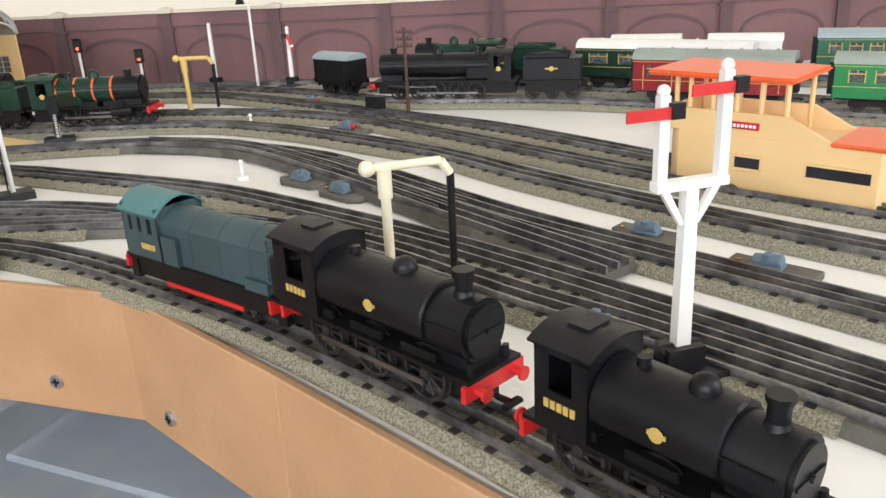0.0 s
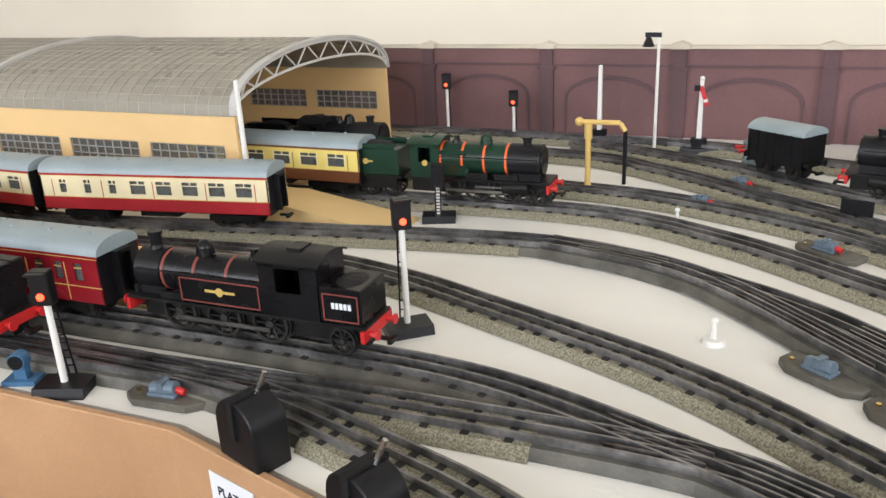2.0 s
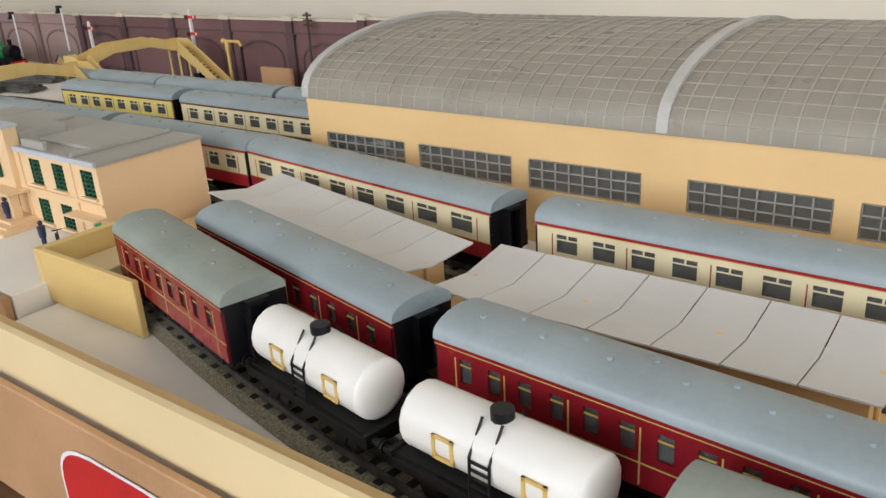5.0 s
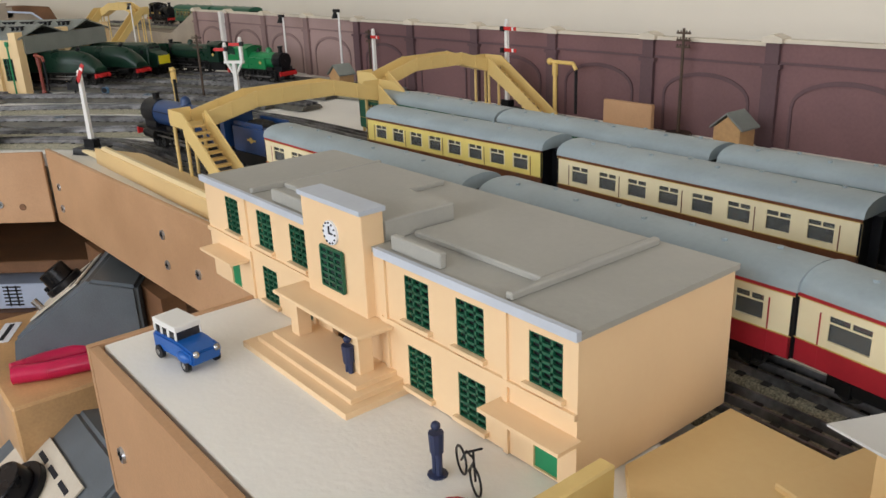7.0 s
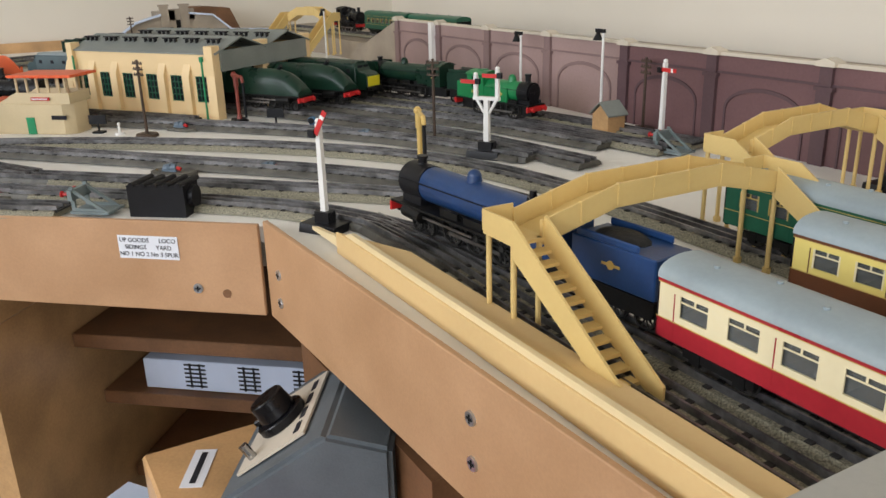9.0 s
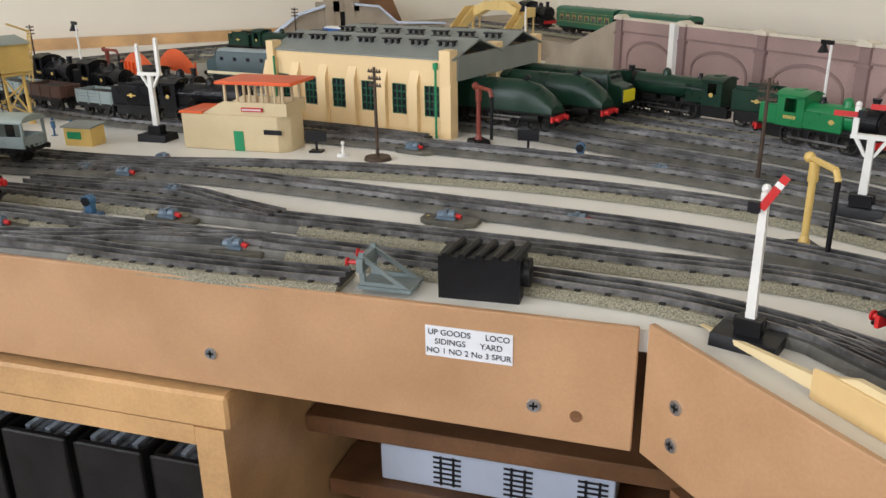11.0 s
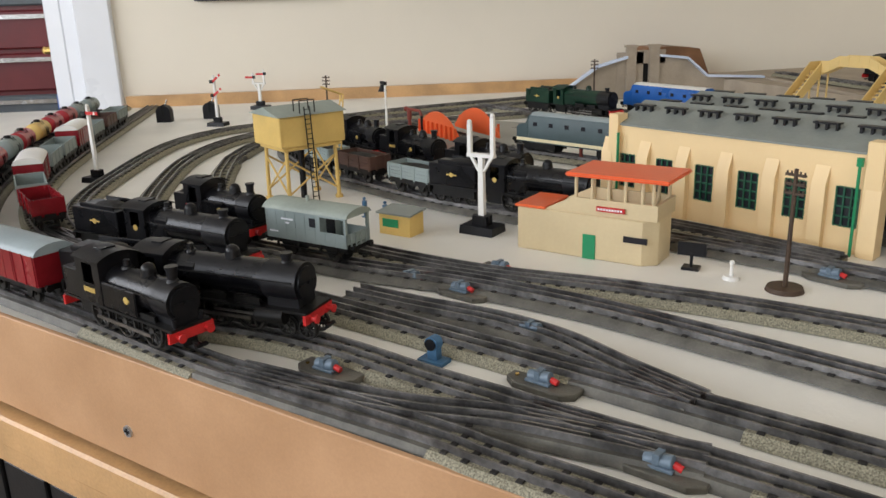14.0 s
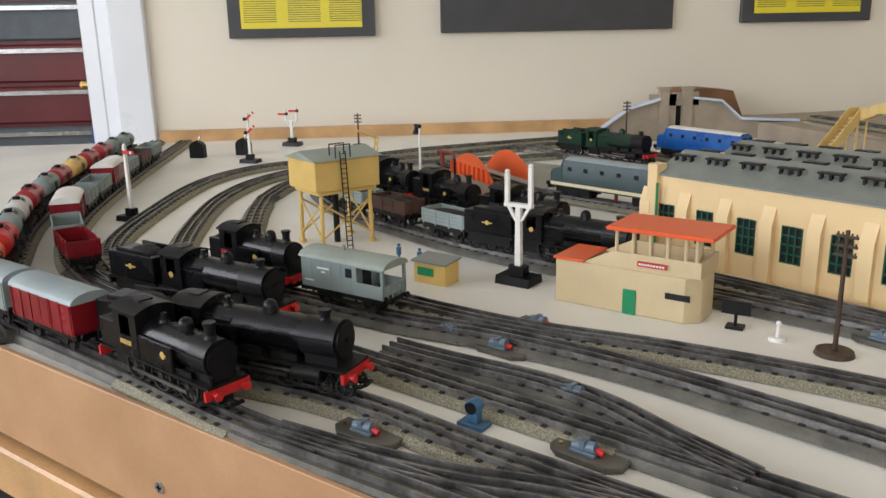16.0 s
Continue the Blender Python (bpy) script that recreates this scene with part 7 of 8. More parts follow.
for run, along, z in ((RUN_A, 0.062, -0.043), (RUN_A, 0.159, -0.050), (RUN_D, 0.632, -0.050), (RUN_D, 0.309, -0.052), (RUN_B, -0.062, -0.047), (RUN_B, -0.2537, -0.044), (RUN_B, -0.562, -0.045), (RUN_C, 0.024, -0.027), (RUN_C, 0.023, -0.048), (RUN_C, 0.262, -0.019), (RUN_C, 0.263, -0.042), (RUN_C, 0.316, -0.035), (((-0.098, 0.318), -42.0), 0.032, -0.052), (((-1.209, 0.406), 0.0), 0.022, -0.030)):
    o = thing("screw", "zinc cross-head screw in the hardboard fascia", "screw", "fascia screws", on_fascia(run, along, z))
    b = B(); cyl(b, (0, 0, -0.003), (0, 0, 0.0010), 0.0042, 0.0036, 20); part("head", b, M_SCREW, o)
    # black bars paint the shade of the cross recess onto the flat head
    b = B(); bx(b, 0, 0, 0.0011, 0.0044, 0.0010, 0.0005); bx(b, 0, 0, 0.0011, 0.0010, 0.0044, 0.0005); part("cross_slot", b, M_DARK, o)
b = B(); cyl(b, (0, 0, -0.002), (0, 0, 0.0004), 0.0032, seg=18); tagged(obj("bolt_hole", b, M_DARKWOOD, m=on_fascia(RUN_B, -0.040, -0.050)), "empty countersunk hole in the hardboard fascia", "hole")


def paper_label(m, w, h, lines, size):
    o = thing("paper_label", "white printed paper label stuck on the fascia", "label", "paper labels", m)
    b = B(); bx(b, 0, 0, 0.0002, w, h, 0.0004); part("paper", b, M_LABEL, o)
    n = len(lines)
    for k, t in enumerate(lines):
        words("lettering", t, size, M_INK, o, pose(0, (n / 2 - 0.5 - k) * size * 1.15, 0.0006))


paper_label(on_fascia(RUN_A, 0.039, -0.018), 0.027, 0.022, ["PLAT 5", "STARTER"], 0.0058)
paper_label(on_fascia(RUN_A, 0.100, -0.022), 0.027, 0.021, ["PLAT 1", "SPUR"], 0.0058)
paper_label(on_fascia(RUN_B, -0.097, -0.017), 0.047, 0.0175, ["UP GOODS      LOCO", "SIDINGS      YARD", "NO 1 NO 2 No 3 SPUR"], 0.0046)
o = thing("station_plaque", "red rounded plaque with a white border behind the sign", "sign", m=pose(-0.815, 0.3642, -0.044, 90, 0, 0))
for w, h, d, mm, nm in ((0.062, 0.0335, 0.0, M_LABEL, "border"), (0.060, 0.0320, 0.0003, M_RED, "face")):
    b = B(); prism(b, [(w * math.copysign(abs(math.cos(2 * math.pi * j / 32)) ** 0.4, math.cos(2 * math.pi * j / 32)), h * math.copysign(abs(math.sin(2 * math.pi * j / 32)) ** 0.6, math.sin(2 * math.pi * j / 32))) for j in range(32)], d, d + 0.0003, "z"); part(nm, b, mm, o)
o = thing("station_sign", "red rounded station sign with a white border", "sign", m=pose(-0.781, 0.3635, -0.044, 90, 0, 0))
b = B(); prism(b, [(0.062 * math.copysign(abs(math.cos(2 * math.pi * j / 32)) ** 0.4, math.cos(2 * math.pi * j / 32)), 0.017 * math.copysign(abs(math.sin(2 * math.pi * j / 32)) ** 0.6, math.sin(2 * math.pi * j / 32))) for j in range(32)], 0, 0.0006, "z"); part("border", b, M_LABEL, o)
b = B(); prism(b, [(0.060 * math.copysign(abs(math.cos(2 * math.pi * j / 32)) ** 0.4, math.cos(2 * math.pi * j / 32)), 0.0155 * math.copysign(abs(math.sin(2 * math.pi * j / 32)) ** 0.6, math.sin(2 * math.pi * j / 32))) for j in range(32)], 0.0006, 0.0009, "z"); part("face", b, M_RED, o)
words("lettering", "LLERTON", 0.0145, M_LABEL, o, pose(0.014, 0, 0.0011))

# ---- stock standing on the tracks ----
shunter(on("front", (-0.040, 0.291)) @ Matrix.Scale(0.90, 4), "blue-green diesel shunter on the front track")
tank_loco(on("front", (0.036, 0.228)) @ Matrix.Scale(0.95, 4), "matt black saddle-tank locomotive behind the diesel shunter", 112, M_SATIN, "saddle")
tank_loco(on("front", (0.119, 0.150)) @ Matrix.Scale(0.90, 4), "matt black saddle-tank locomotive with a flat cab roof", 90, M_SATIN, "saddle")
tank_loco(on("ladder_a", (-2.268, 0.118)), "black side-tank locomotive with red buffer beams on the main line", 100, M_BLACK, "side", plate=M_RED)
brake_van(on("ladder_a", (-2.208, 0.193)), "grey brake van with open veranda coupled to a tank locomotive", M_VAN, M_ROOFG, 90)
tank_loco(on("T2", (-0.310, 0.444), True), "lined black tank locomotive beside the island platform", 142, M_BLACK, "side", drivers=(-14, 14, 42), lined=True, trailing=True)
tank_loco(on("T1", (-0.474, 0.402)), "black pannier-tank locomotive with a brass safety valve", 118, M_SATIN, "pannier", safety_brass=True)
brake_van(on("T1", (-0.573, 0.402)), "brown brake van with grey roof and open ends", M_BAUX, M_ROOFG, 96, 0.16, True)
for x in (-0.665, -0.757):
    tank_wagon(on("T1", (x, 0.41)), "white tank wagon with yellow outlined marks", M_WHITE, 92, M_SATIN, M_YELCRANE)
for x, L in ((-0.870, 148),):
    coach(on("T1", (x, 0.44)), "maroon coach with greenish grey roof beside the platform", L, M_MAROON, M_MAROON, M_ROOFG, 8, True)
for x, L in ((-0.467, 186), (-0.636, 180), (-0.823, 196)):
    coach(on("T2", (x, 0.45)), "maroon suburban coach with a blue-grey roof", L, M_MAROON, M_MAROON, M_ROOF, 11, True)
for x, L in ((-0.478, 206), (-0.664, 200), (-0.881, 262), (-1.0875, 199), (-1.286, 246)):
    coach(on("T4", (x, 0.58), True), "crimson and cream coach with a blue-grey roof", L, M_CRIMSON, M_CREAM, M_ROOF, 8, brake=x > -0.5)
tender_loco(on("T4", (-1.548, 0.596), True), "blue express steam locomotive and tender under the footbridge", 172, M_BLUE, streamlined=False)
for x, L in ((-0.450, 186),):
    coach(on("T5", (x, 0.68)), "chocolate and cream coach leaving the train shed", L, M_CHOC, M_YELCREAM, M_ROOF, 6)
for x, L in ((-1.115, 213), (-1.305, 213)):
    coach(on("T5", (x, 0.665)), "chocolate and cream coach with a blue-grey roof", L, M_CHOC, M_YELCREAM if x < -1.2 else M_CREAM, M_ROOF, 8)
for x in (-1.030, -1.2125, -1.394):
    coach(on("T6", (x, 0.755)), "green coach with a blue-grey roof", 206, M_COACHGREEN, M_COACHGREEN, M_ROOF, 8)
tender_loco(on("T5", (-0.285, 0.69)), "green express steam locomotive with orange boiler bands", 116, M_GREEN, 22, (-24, 0, 24), (40, 52), True, 12, bands=(4, M_ORANGE))
tender_loco(on("r4", (0.035, 0.762), True), "black goods locomotive with a large tender", 146, M_SATIN, 17, (-32, -12, 8, 28), (50,))
for x, y in ((0.262, 0.655),):
    coach(on("r4", (x, y + 0.03)), "maroon coach with grey-green roof behind a goods engine", 150, M_MAROON, M_MAROON, M_ROOFG, 8, True)
coach(on("r4", (0.42, 0.60)), "bright green coach with a pale green roof", 190, M_BRGREEN, M_BRGREEN, M_ROOFG, 8)
box_van(on("r4", (-0.075, 0.81)), "dark grey van with a pale roof near the wall", M_SATIN, 56, M_ROOF)
tender_loco(on("r5", (0.045, 0.838), True), "dark green steam locomotive on the back siding", 110, M_GREEN)
coach(on("r5", (0.235, 0.765)), "green wagon train with white roofs on the back siding", 190, M_GREEN, M_GREEN, M_WHITE, 5)
box_van(on("r6", (0.24, 0.85)), "white insulated van on the back siding", M_WHITE, 80, M_WHITE); box_van(on("r6", (0.33, 0.825)), "white insulated van beside the brick wall", M_WHITE, 80, M_WHITE)
coach(on("r6", (0.47, 0.775)), "dark green coach near the brick wall", 180, M_COACHGREEN, M_COACHGREEN, M_ROOF, 8)
tender_loco(on("T6", (-0.42, 0.735)), "black locomotive emerging behind the train shed", 90, M_BLACK, 20, (-22, 0, 22), None)
# goods yard
tank_loco(on("siding_a", (-2.074, 0.095)), "black tank locomotive with white lamp on the front siding", 116, M_BLACK, "side")
box_van(on("siding_a", (-2.155, 0.004)), "maroon van with a silver roof on the front siding", M_MAROON, 92, M_ROOF); box_van(on("siding_a", (-2.213, -0.063)), "grey van with a silver roof on the front siding", M_VAN, 80, M_ROOF); box_van(on("siding_a", (-2.270, -0.132)), "grey van at the rear of the front siding", M_VAN, 80, M_ROOF)
tender_loco(on("T4", (-2.083, 0.145)), "black mixed-traffic steam locomotive with tender", 132, M_BLACK)
tender_loco(on("T5", (-2.192, 0.100)), "black steam locomotive on the second siding", 120, M_BLACK)
for k, (x, y, pm) in enumerate(((-2.285, -0.085, M_ORANGE), (-2.345, -0.112, M_RED), (-2.41, -0.13, M_VAN), (-2.48, -0.15, M_MILKY), (-2.55, -0.17, M_CRIMSON), (-2.62, -0.18, M_VAN), (-2.69, -0.19, M_CRIMSON), (-2.76, -0.195, M_YELCRANE), (-2.83, -0.2, M_CRIMSON), (-2.90, -0.205, M_CRIMSON), (-2.97, -0.207, M_VAN), (-3.04, -0.21, M_VAN))):
    tank_wagon(on("stock_outer", (x, y)), "small tank wagon in a coloured livery on the goods siding", pm, 68)
for x, y, kind in ((-2.345, -0.045, "m"), (-2.41, -0.08, "g"), (-2.49, -0.105, "v"), (-2.575, -0.122, "g"), (-2.645, -0.13, "g"), (-2.72, -0.135, "v"), (-2.80, -0.142, "g"), (-2.88, -0.145, "b"), (-2.96, -0.148, "g")):
    if kind == "v":
        box_van(on("stock_inner", (x, y)), "maroon van with a white roof on the inner goods siding", M_MAROON, 78, M_WHITE)
    else:
        open_wagon(on("stock_inner", (x, y)), "empty open goods wagon on the inner goods siding", {"m": M_MAROON, "g": M_VAN, "b": M_BROWNW}[kind])
for x, y, pm in ((-2.395, 0.283, M_VAN), (-2.462, 0.238, M_BROWNW), (-2.525, 0.195, M_VAN), (-2.595, 0.165, M_VAN), (-2.66, 0.148, M_GREYBLUE)):
    open_wagon(on("coal", (x, y)), "open coal wagon standing in the loco yard", pm, 70, M_COAL)
tender_loco(on("coal", (-2.285, 0.385)), "black steam locomotive with white number on the coal road", 120, M_BLACK)
for x, y in ((-2.60, 0.235), (-2.50, 0.292), (-2.395, 0.355)):
    tank_loco(on("loco_row", (x, y)), "black steam locomotive waiting beside the coal wagons", 112, M_BLACK, "side")
diesel(on("deltic_road", (-2.53, 0.49)), "two-tone green main-line diesel beside the shed", 190, M_TEAL, M_CREAM, M_ROOF)
tender_loco(on("bulleid_road", (-2.83, 0.578)), "green express locomotive and tender near the turntable", 130, M_GREEN)
diesel(on("upper_road", (-2.80, 0.705)), "bright blue electric locomotive with a white roof", 190, M_ELBLUE, None, M_WHITE)
open_wagon(on("upper_road", (-2.66, 0.777)), "red open wagon behind the blue electric", M_RED)
tender_loco(on("shed_1", (-2.15, 0.648)), "dark green streamlined locomotive leaving the engine shed", 150, M_GREEN, streamlined=True, tender=False)
tender_loco(on("shed_2", (-2.155, 0.715)), "dark green streamlined locomotive inside the engine shed", 150, M_GREEN, streamlined=True, tender=False)
diesel(on("shed_3", (-2.19, 0.762)), "green diesel with a yellow end beside the shed", 170, M_GREEN, None, None, True)
tender_loco(on("shed_4", (-2.11, 0.835), True), "dark green rebuilt express locomotive and tender", 150, M_GREEN, defl=True)
tank_loco(on("shed_3", (-1.925, 0.853)), "bright green tank locomotive on the shed road", 118, M_BRGREEN, "side")
# upper line
tank_loco(on("hill", (-2.80, 1.055)) @ pose(0, 0, 0.030), "black tank locomotive on the raised line", 112, M_BLACK)
coach(on("hill", (-2.64, 1.07)) @ pose(0, 0, 0.030), "green coach on the raised line behind the shed", 190, M_COACHGREEN, M_COACHGREEN, M_COACHGREEN, 8); coach(on("hill", (-2.47, 1.08)) @ pose(0, 0, 0.030), "green coach on the raised line behind the wall", 190, M_COACHGREEN, M_COACHGREEN, M_COACHGREEN, 8)

# ---- walls' things and what stands below the board ----
b = B(); bxr(b, -3.2985, -3.285, -0.215, 1.0, 0.0, 0.022); tagged(obj("skirting_strip", b, M_PINE), "pine edging strip along the wall", "trim", kind="structure")


def poster(y0, y1, z0, kind):
    o = thing("framed_poster", "dark framed railway poster with a yellow text panel" if kind else "dark grey framed railway poster", "poster", "framed posters", pose(-3.298, (y0 + y1) / 2, z0, 90, 0, 90))
    w, h = y1 - y0, 0.42
    b = B(); bx(b, 0, h / 2, 0.006, w, h, 0.012); bevel(b, 0.001); part("frame", b, M_POSTERK, o)
    b = B(); bx(b, 0, h / 2 + 0.012, 0.0125, w - 0.05, h - 0.045 if kind else h - 0.13, 0.001); part("print", b, M_POSTERW, o)
    if kind:
        b = B(); bx(b, 0, 0.050, 0.0135, w - 0.05, 0.065, 0.001); part("text_panel", b, M_POSTERY, o, "yellow text panel")
        for k in range(10):
            for c in (-0.28, 0.02, 0.30):
                b = B(); bx(b, c * w, 0.030 + k * 0.0042, 0.0142, w * 0.22, 0.0012, 0.0003); part("text_bar", b, M_POSTERK, o)


poster(-0.064, 0.219, 0.197, True); poster(0.348, 0.817, 0.200, False); poster(0.959, 1.232, 0.209, True)
# open white door, its frame, and the tool chest beyond
b = B(); bxr(b, -3.32, -3.285, -0.29, -0.222, FLOOR, 1.08); bevel(b, 0.003); structure("door_frame", b, M_DOORW, "white painted door frame", "door frame")
o = thing("door", "open white gloss door with a brass handle", "door", m=pose(-3.31, -0.30, FLOOR, 0, 0, 172))
b = B(); bxr(b, 0, 0.04, -0.02, 0.02, 0.0, 2.02); part("edge", b, M_DOORW, o)
b = B(); bxr(b, 0.0, 0.74, 0.021, 0.055, 0.0, 2.02); bevel(b, 0.003); part("leaf", b, M_DOORW, o)
b = B(); bxr(b, 0.055, 0.095, 0.056, 0.060, 0.93, 1.13); cyl(b, (0.075, 0.06, 1.06), (0.075, 0.10, 1.06), 0.008, seg=10); cyl(b, (0.075, 0.10, 1.06), (0.18, 0.10, 1.06), 0.008, seg=10); part("handle", b, M_BRASS, o, "brass lever handle")
o = thing("tool_chest", "red metal tool chest with grey drawers", "tool chest", m=pose(-3.95, -0.62, FLOOR, 0, 0, 0))
b = B(); bxr(b, -0.2, 0.2, -0.3, 0.3, 0, 1.45); bevel(b, 0.006); part("cabinet", b, M_TOOLRED, o)
for k in range(9):
    b = B(); bxr(b, 0.202, 0.214, -0.27, 0.27, 0.55 + k * 0.10, 0.64 + k * 0.10); bevel(b, 0.004); d = part("drawer", b, M_TOOLRED if k % 3 else M_POWER, o); b = B(); bxr(b, 0.214, 0.228, -0.2, 0.2, 0.62 + k * 0.10, 0.63 + k * 0.10); part("pull", b, M_STEEL, d)
b = B(); cyl(b, (0, 0, 0), (0, 0, 0.16), 0.045, 0.04, 16); cyl(b, (0, 0, 0.16), (0, 0, 0.20), 0.018, seg=12); tagged(obj("blue_bottle", b, M_ELBLUE, m=pose(-3.62, -0.44, FLOOR + 0.75)), "bright blue plastic bottle in the store", "bottle")
b = B(); bxr(b, -0.14, 0.14, -0.14, 0.14, 0, 0.75); tagged(obj("store_crate", b, M_POWER, m=pose(-3.62, -0.44, FLOOR)), "dark grey crate in the store", "crate")

# bookcase with binders below the goods yard, set along the slanting fascia
CASE = pose(-1.775, 0.452, 0, 0, 0, 230)
o = thing("bookcase", "open pine bookcase below the baseboard", "bookcase", m=CASE)
b = B(); bxr(b, 0.143, 1.02, -0.42, 0.03, -0.093, -0.0695); bevel(b, 0.002); part("top", b, M_PINE, o)
b = B(); bxr(b, 0.169, 1.00, 0.0, 0.028, -0.107, -0.0935); part("front_rail", b, M_PINE, o)
b = B(); bxr(b, 0.148, 0.168, -0.42, 0.029, FLOOR, -0.0935); part("side", b, M_PINE, o)
b = B(); bxr(b, 1.00, 1.02, -0.30, 0.025, FLOOR, -0.0935); part("side", b, M_PINE, o)
b = B(); bxr(b, 0.169, 0.999, -0.29, 0.02, -0.43, -0.41); part("shelf", b, M_PINE, o)
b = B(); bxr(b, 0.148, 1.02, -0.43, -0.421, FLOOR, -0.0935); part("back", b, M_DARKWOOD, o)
for k in range(9):
    x = 0.177 + k * 0.064
    o = thing("ring_binder", "black ring binder filled with plastic sleeves", "binder", "ring binders", CASE @ pose(x, 0.0, -0.4095))
    b = B(); bxr(b, 0.0, 0.058, -0.012, -0.006, 0, 0.26); bxr(b, 0, 0.004, -0.24, -0.006, 0, 0.26); bxr(b, 0.054, 0.058, -0.24, -0.006, 0, 0.26); bevel(b, 0.0012); part("cover", b, M_BINDER, o)
    for j in range(8):
        b = B(); bxr(b, 0.006 + j * 0.006, 0.0105 + j * 0.006, -0.235, -0.018, 0.004, 0.250 + 0.004 * ((j * 7 + k) % 3)); part("sleeve", b, M_PAGES, o)
    b = B(); cyl(b, (0.029, -0.0055, 0.05), (0.029, -0.0095 + 0.002, 0.05), 0.009, seg=16); part("finger_ring", b, M_STEEL, o)
# shelves in the corner
for k, z in enumerate((-0.140, -0.215, -0.32)):
    b = B(); bxr(b, -0.20, 0.146, -0.26, -0.07 - 0.03 * k, z - 0.014, z); bevel(b, 0.001)
    tagged(obj("corner_shelf", b, M_DARKWOOD, m=CASE @ pose(0, 0, 0)), "brown wooden shelf under the corner of the layout", "shelf", "corner shelves")
b = B(); bxr(b, 0, 0.20, -0.02, 0.0, -0.5, -0.09); tagged(obj("corner_post", b, M_DARKWOOD, m=pose(-1.69, 0.545, 0, 0, 0, 0)), "brown wooden upright under the baseboard corner", "post", kind="structure")
o = thing("track_box", "pale blue packet printed with rows of track", "box", m=CASE @ pose(-0.02, -0.105, -0.2145))
b = B(); bxr(b, -0.055, 0.125, -0.15, -0.005, -0.022 + 0.0225, 0.032); bevel(b, 0.001); part("packet", b, M_PALEBLUE, o)
for k in range(3):
    b = B()
    for s in (0, 0.010):
        bxr(b, -0.045 + k * 0.055 + s, -0.043 + k * 0.055 + s, -0.0045, -0.0042, 0.004, 0.030)
    for j in range(6):
        bxr(b, -0.050 + k * 0.055, -0.028 + k * 0.055, -0.0045, -0.0042, 0.005 + j * 0.0045, 0.0068 + j * 0.0045)
    part("printed_track", b, M_INK, o)


def controller(x, y, z, rz, label, s=1.0, knob=True):
    o = thing("power_controller", label, "controller", "power controllers", pose(x, y, z, 0, 0, rz))
    b = B(); prism(b, [(0, 0), (0.13 * s, 0), (0.13 * s, 0.075 * s), (0.085 * s, 0.085 * s), (0.004, 0.028 * s)], -0.065 * s, 0.065 * s, "y"); bevel(b, 0.003, 2); part("case", b, M_POWER, o)
    ang = -math.degrees(math.atan2(0.057, 0.081))
    mm = pose(0.042 * s, 0, 0.0555 * s, 0, ang, 0)
    b = B(); bx(b, 0, 0, 0.0012, 0.062 * s, 0.09 * s, 0.0015); part("face_plate", b, M_CAP, o, "printed metal face plate", mm)
    b = B(); cyl(b, (0, 0, 0.002), (0, 0, 0.008), 0.020 * s, seg=28); cyl(b, (0, 0, 0.008), (0, 0, 0.022), 0.015 * s, 0.014 * s, 28); bx(b, -0.014 * s, 0, 0.010, 0.012, 0.004, 0.004); bevel(b, 0.0008); part("knob", b, M_BLACK, o, "black control knob", mm)
    for k in range(4):
        b = B(); bx(b, 0.022 * s, -0.03 * s + k * 0.02 * s, 0.0022, 0.004, 0.014 * s, 0.0004); part("lettering_bars", b, M_INK, o, "", mm)
    b = B(); cyl(b, (-0.02 * s, -0.032 * s, 0.001), (-0.02 * s, -0.032 * s, 0.012), 0.003, seg=10); part("switch", b, M_STEEL, o, "", mm)
    return o


# low desk and box that carry the controllers
b = B(); bxr(b, -1.66, 0.15, 0.20, 0.62, -0.30, -0.28); bevel(b, 0.002); tagged(obj("desk", b, M_DARKWOOD), "brown wooden desk shelf below the layout", "desk")
b = B(); bxr(b, -1.70, -1.505, 0.405, 0.545, -0.28, -0.150); bevel(b, 0.002); tagged(obj("wooden_box", b, M_PINE), "pine box carrying the controller", "box")
o = thing("paper_label", "white paper label on the pine box", "label", "paper labels", pose(-1.662, 0.436, -0.1499, 0, 0, 62))
b = B(); bx(b, 0, 0, 0.0003, 0.015, 0.044, 0.0005); part("paper", b, M_LABEL, o)
b = B(); bx(b, 0, 0, 0.0007, 0.004, 0.036, 0.0003); part("lettering_bars", b, M_INK, o)
controller(-1.630, 0.455, -0.150, 57, "grey sloped power controller with a black knob on a wooden box", 0.85)
controller(-1.477, 0.340, -0.28, 90, "large grey power controller with a front knob", 1.3)
o = thing("pliers", "pliers with shiny pink-red handles", "pliers", m=pose(-1.553, 0.418, -0.1425, 0, 0, 80) @ Matrix.Scale(0.88, 4))
for s in (-1, 1):
    b = B()
    pts = [(0, 0.004 * s), (0.03, 0.012 * s), (0.07, 0.014 * s), (0.11, 0.004 * s)]
    for a, c in zip(pts, pts[1:]):
        cyl(b, (*a, 0), (*c, 0), 0.0085, seg=12)
        ball(b, (*c, 0), 0.0085, seg=12)
    part("grip", b, M_PINK, o, "pink-red plastic grip")
b = B(); prism(b, [(0.11, -0.007), (0.13, -0.009), (0.165, -0.002), (0.165, 0.002), (0.13, 0.009), (0.11, 0.007)], -0.004, 0.004, "z"); part("jaw", b, M_CHASSIS, o)
b = B(); bxr(b, -0.05, 0.05, -0.03, 0.03, 0, 0.04); bevel(b, 0.008, 2); tagged(obj("green_case", b, M_COACHGREEN, m=pose(-1.39, 0.57, -0.28, 0, 0, 10)), "dark green plastic case under the layout", "case")
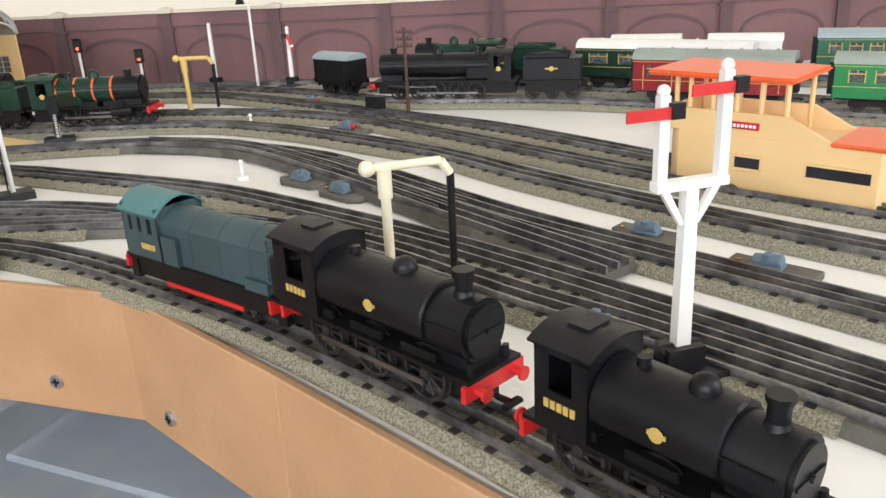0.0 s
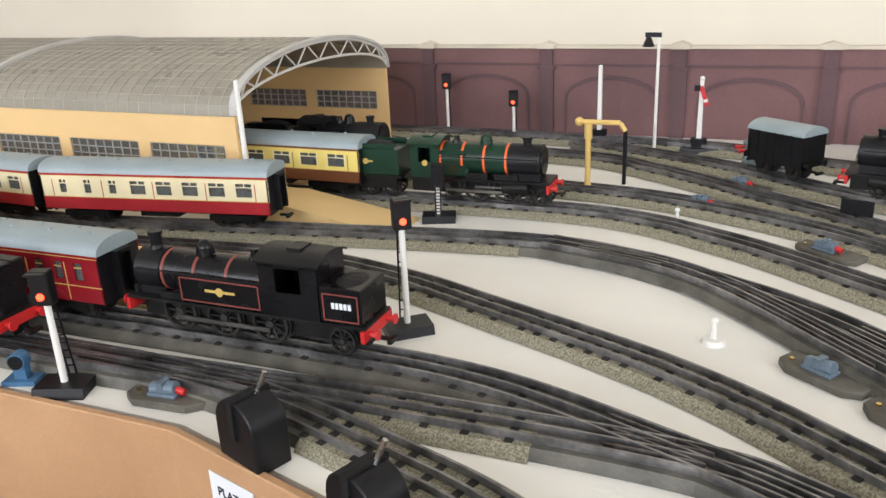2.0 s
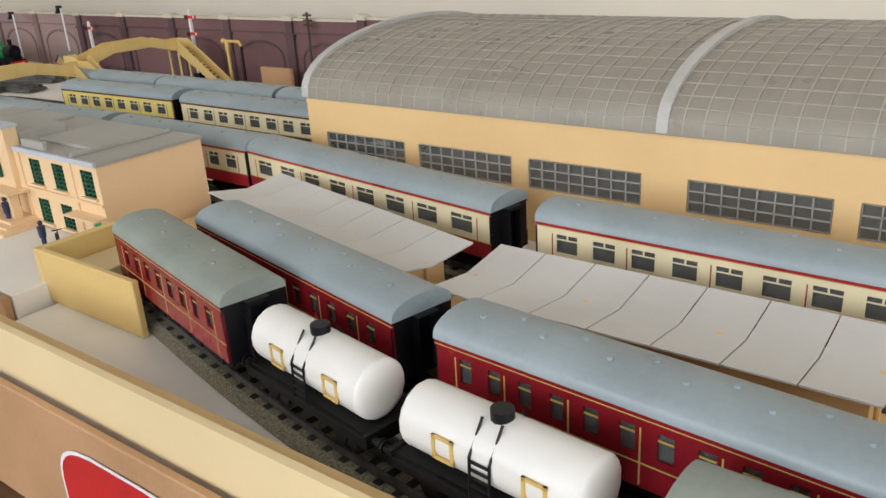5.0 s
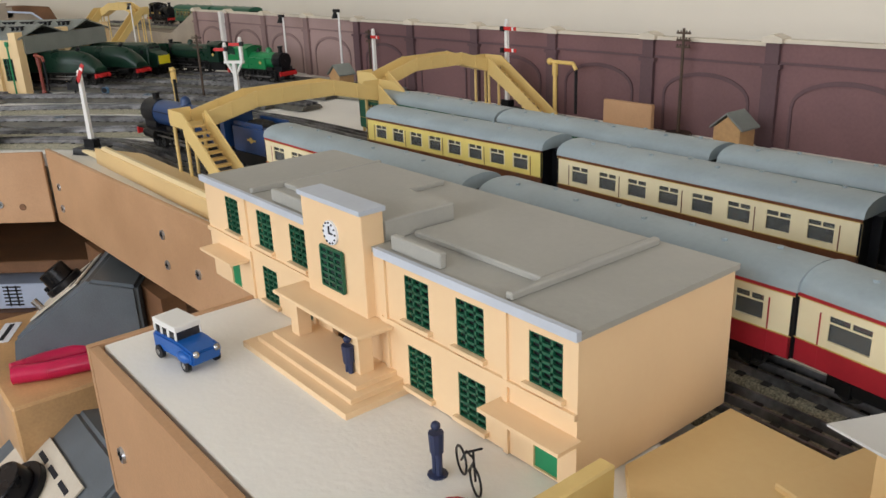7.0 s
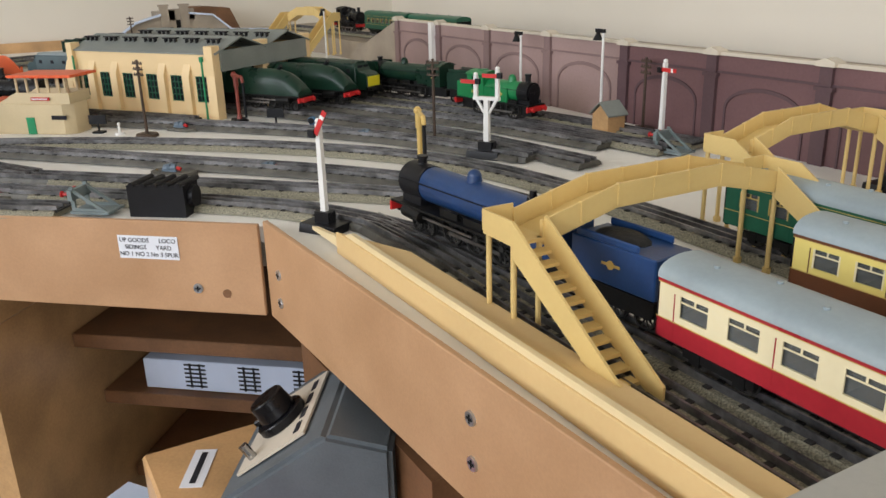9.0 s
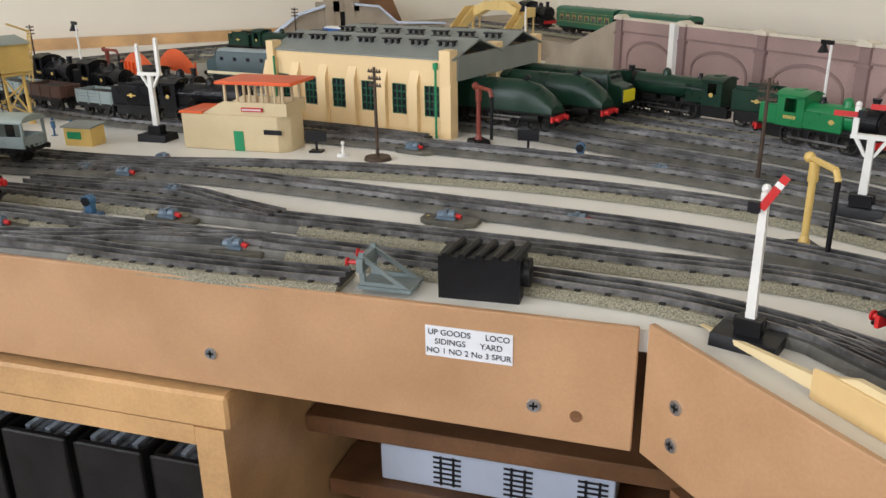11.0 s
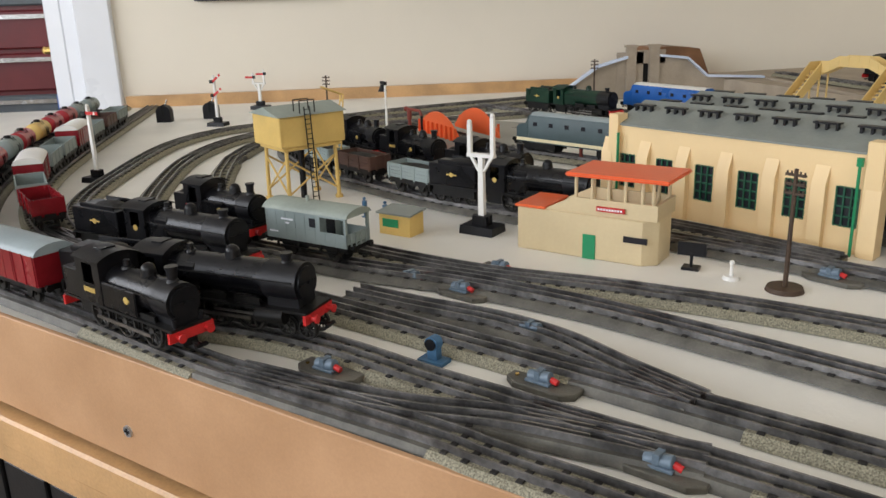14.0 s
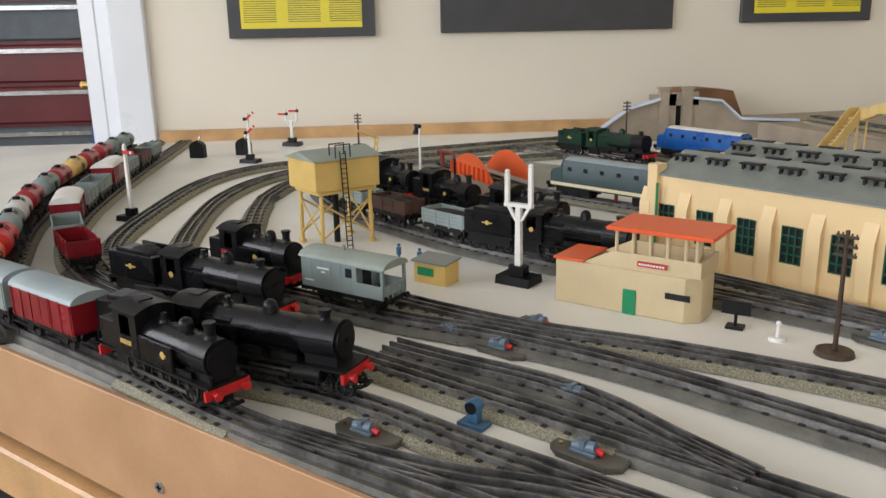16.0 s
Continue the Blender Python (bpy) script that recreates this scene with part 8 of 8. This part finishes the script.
b = B(); bxr(b, -0.02, 0.03, -0.03, 0.03, 0, 0.075); tagged(obj("blue_packet", b, M_PALEBLUE, m=pose(-1.725, 0.385, -0.28, 0, 0, 35)), "blue and white paper packet on the desk", "packet")
# clear storage box of tools under the right-hand end
o = thing("storage_box", "clear plastic storage box of coloured wires and tools", "box", m=pose(-0.16, 0.44, -0.28, 0, 0, -20))
b = B(); bxr(b, -0.17, 0.17, -0.10, 0.12, 0, 0.004); bxr(b, -0.17, -0.167, -0.10, 0.12, 0, 0.10); bxr(b, 0.167, 0.17, -0.10, 0.12, 0, 0.10); bxr(b, -0.17, 0.17, 0.117, 0.12, 0, 0.10); bxr(b, -0.17, 0.17, -0.10, -0.097, 0, 0.10); part("tub", b, M_PLASTIC, o)
b = B(); bxr(b, -0.175, 0.175, -0.105, 0.125, 0.10, 0.106); bxr(b, -0.10, 0.10, -0.04, 0.06, 0.106, 0.112); bevel(b, 0.002); part("lid", b, glassy("clear_lid", (0.72, 0.80, 0.88), 0.1, 0.35), o, "clear plastic lid")
random.seed(5)
for mcol in (M_RED, M_ELBLUE, M_GDOOR, M_YELCRANE, M_ORANGE, M_TEAL):
    b = B(); a = random.uniform(0, 6)
    for k in range(12):
        r0, r1 = 0.03 + 0.01 * math.sin(k), 0.03 + 0.01 * math.sin(k + 1)
        cx, cy = -0.1 + 0.04 * (a % 5), 0.02 * math.sin(a * 3)
        cyl(b, (cx + r0 * math.cos(a + k * 0.6), cy + r0 * math.sin(a + k * 0.6), 0.08 + 0.01 * math.sin(k + a)), (cx + r1 * math.cos(a + k * 0.6 + 0.6), cy + r1 * math.sin(a + k * 0.6 + 0.6), 0.08 + 0.01 * math.sin(k + 1 + a)), 0.0022, seg=6)
    part("wire_coil", b, mcol, o)
# blue-green tin with a dark cap and steel handle, not part of a lamp
o = thing("desk_lamp_base", "pale blue-green enamel tin with a dark cap", "tin", m=pose(-0.40, 0.46, -0.28))
b = B(); cyl(b, (0, 0, 0), (0, 0, 0.12), 0.085, 0.07, 32); bevel(b, 0.012, 3); part("body", b, M_TEALROOF, o)
b = B(); cyl(b, (0, 0.01, 0.12), (0, 0.01, 0.16), 0.016, 0.013, 16); part("cap", b, M_SATIN, o); b = B(); cyl(b, (-0.04, -0.03, 0.125), (0.06, -0.05, 0.13), 0.004, seg=10); ball(b, (-0.04, -0.03, 0.125), 0.008); ball(b, (0.06, -0.05, 0.13), 0.008); part("handle", b, M_STEEL, o)
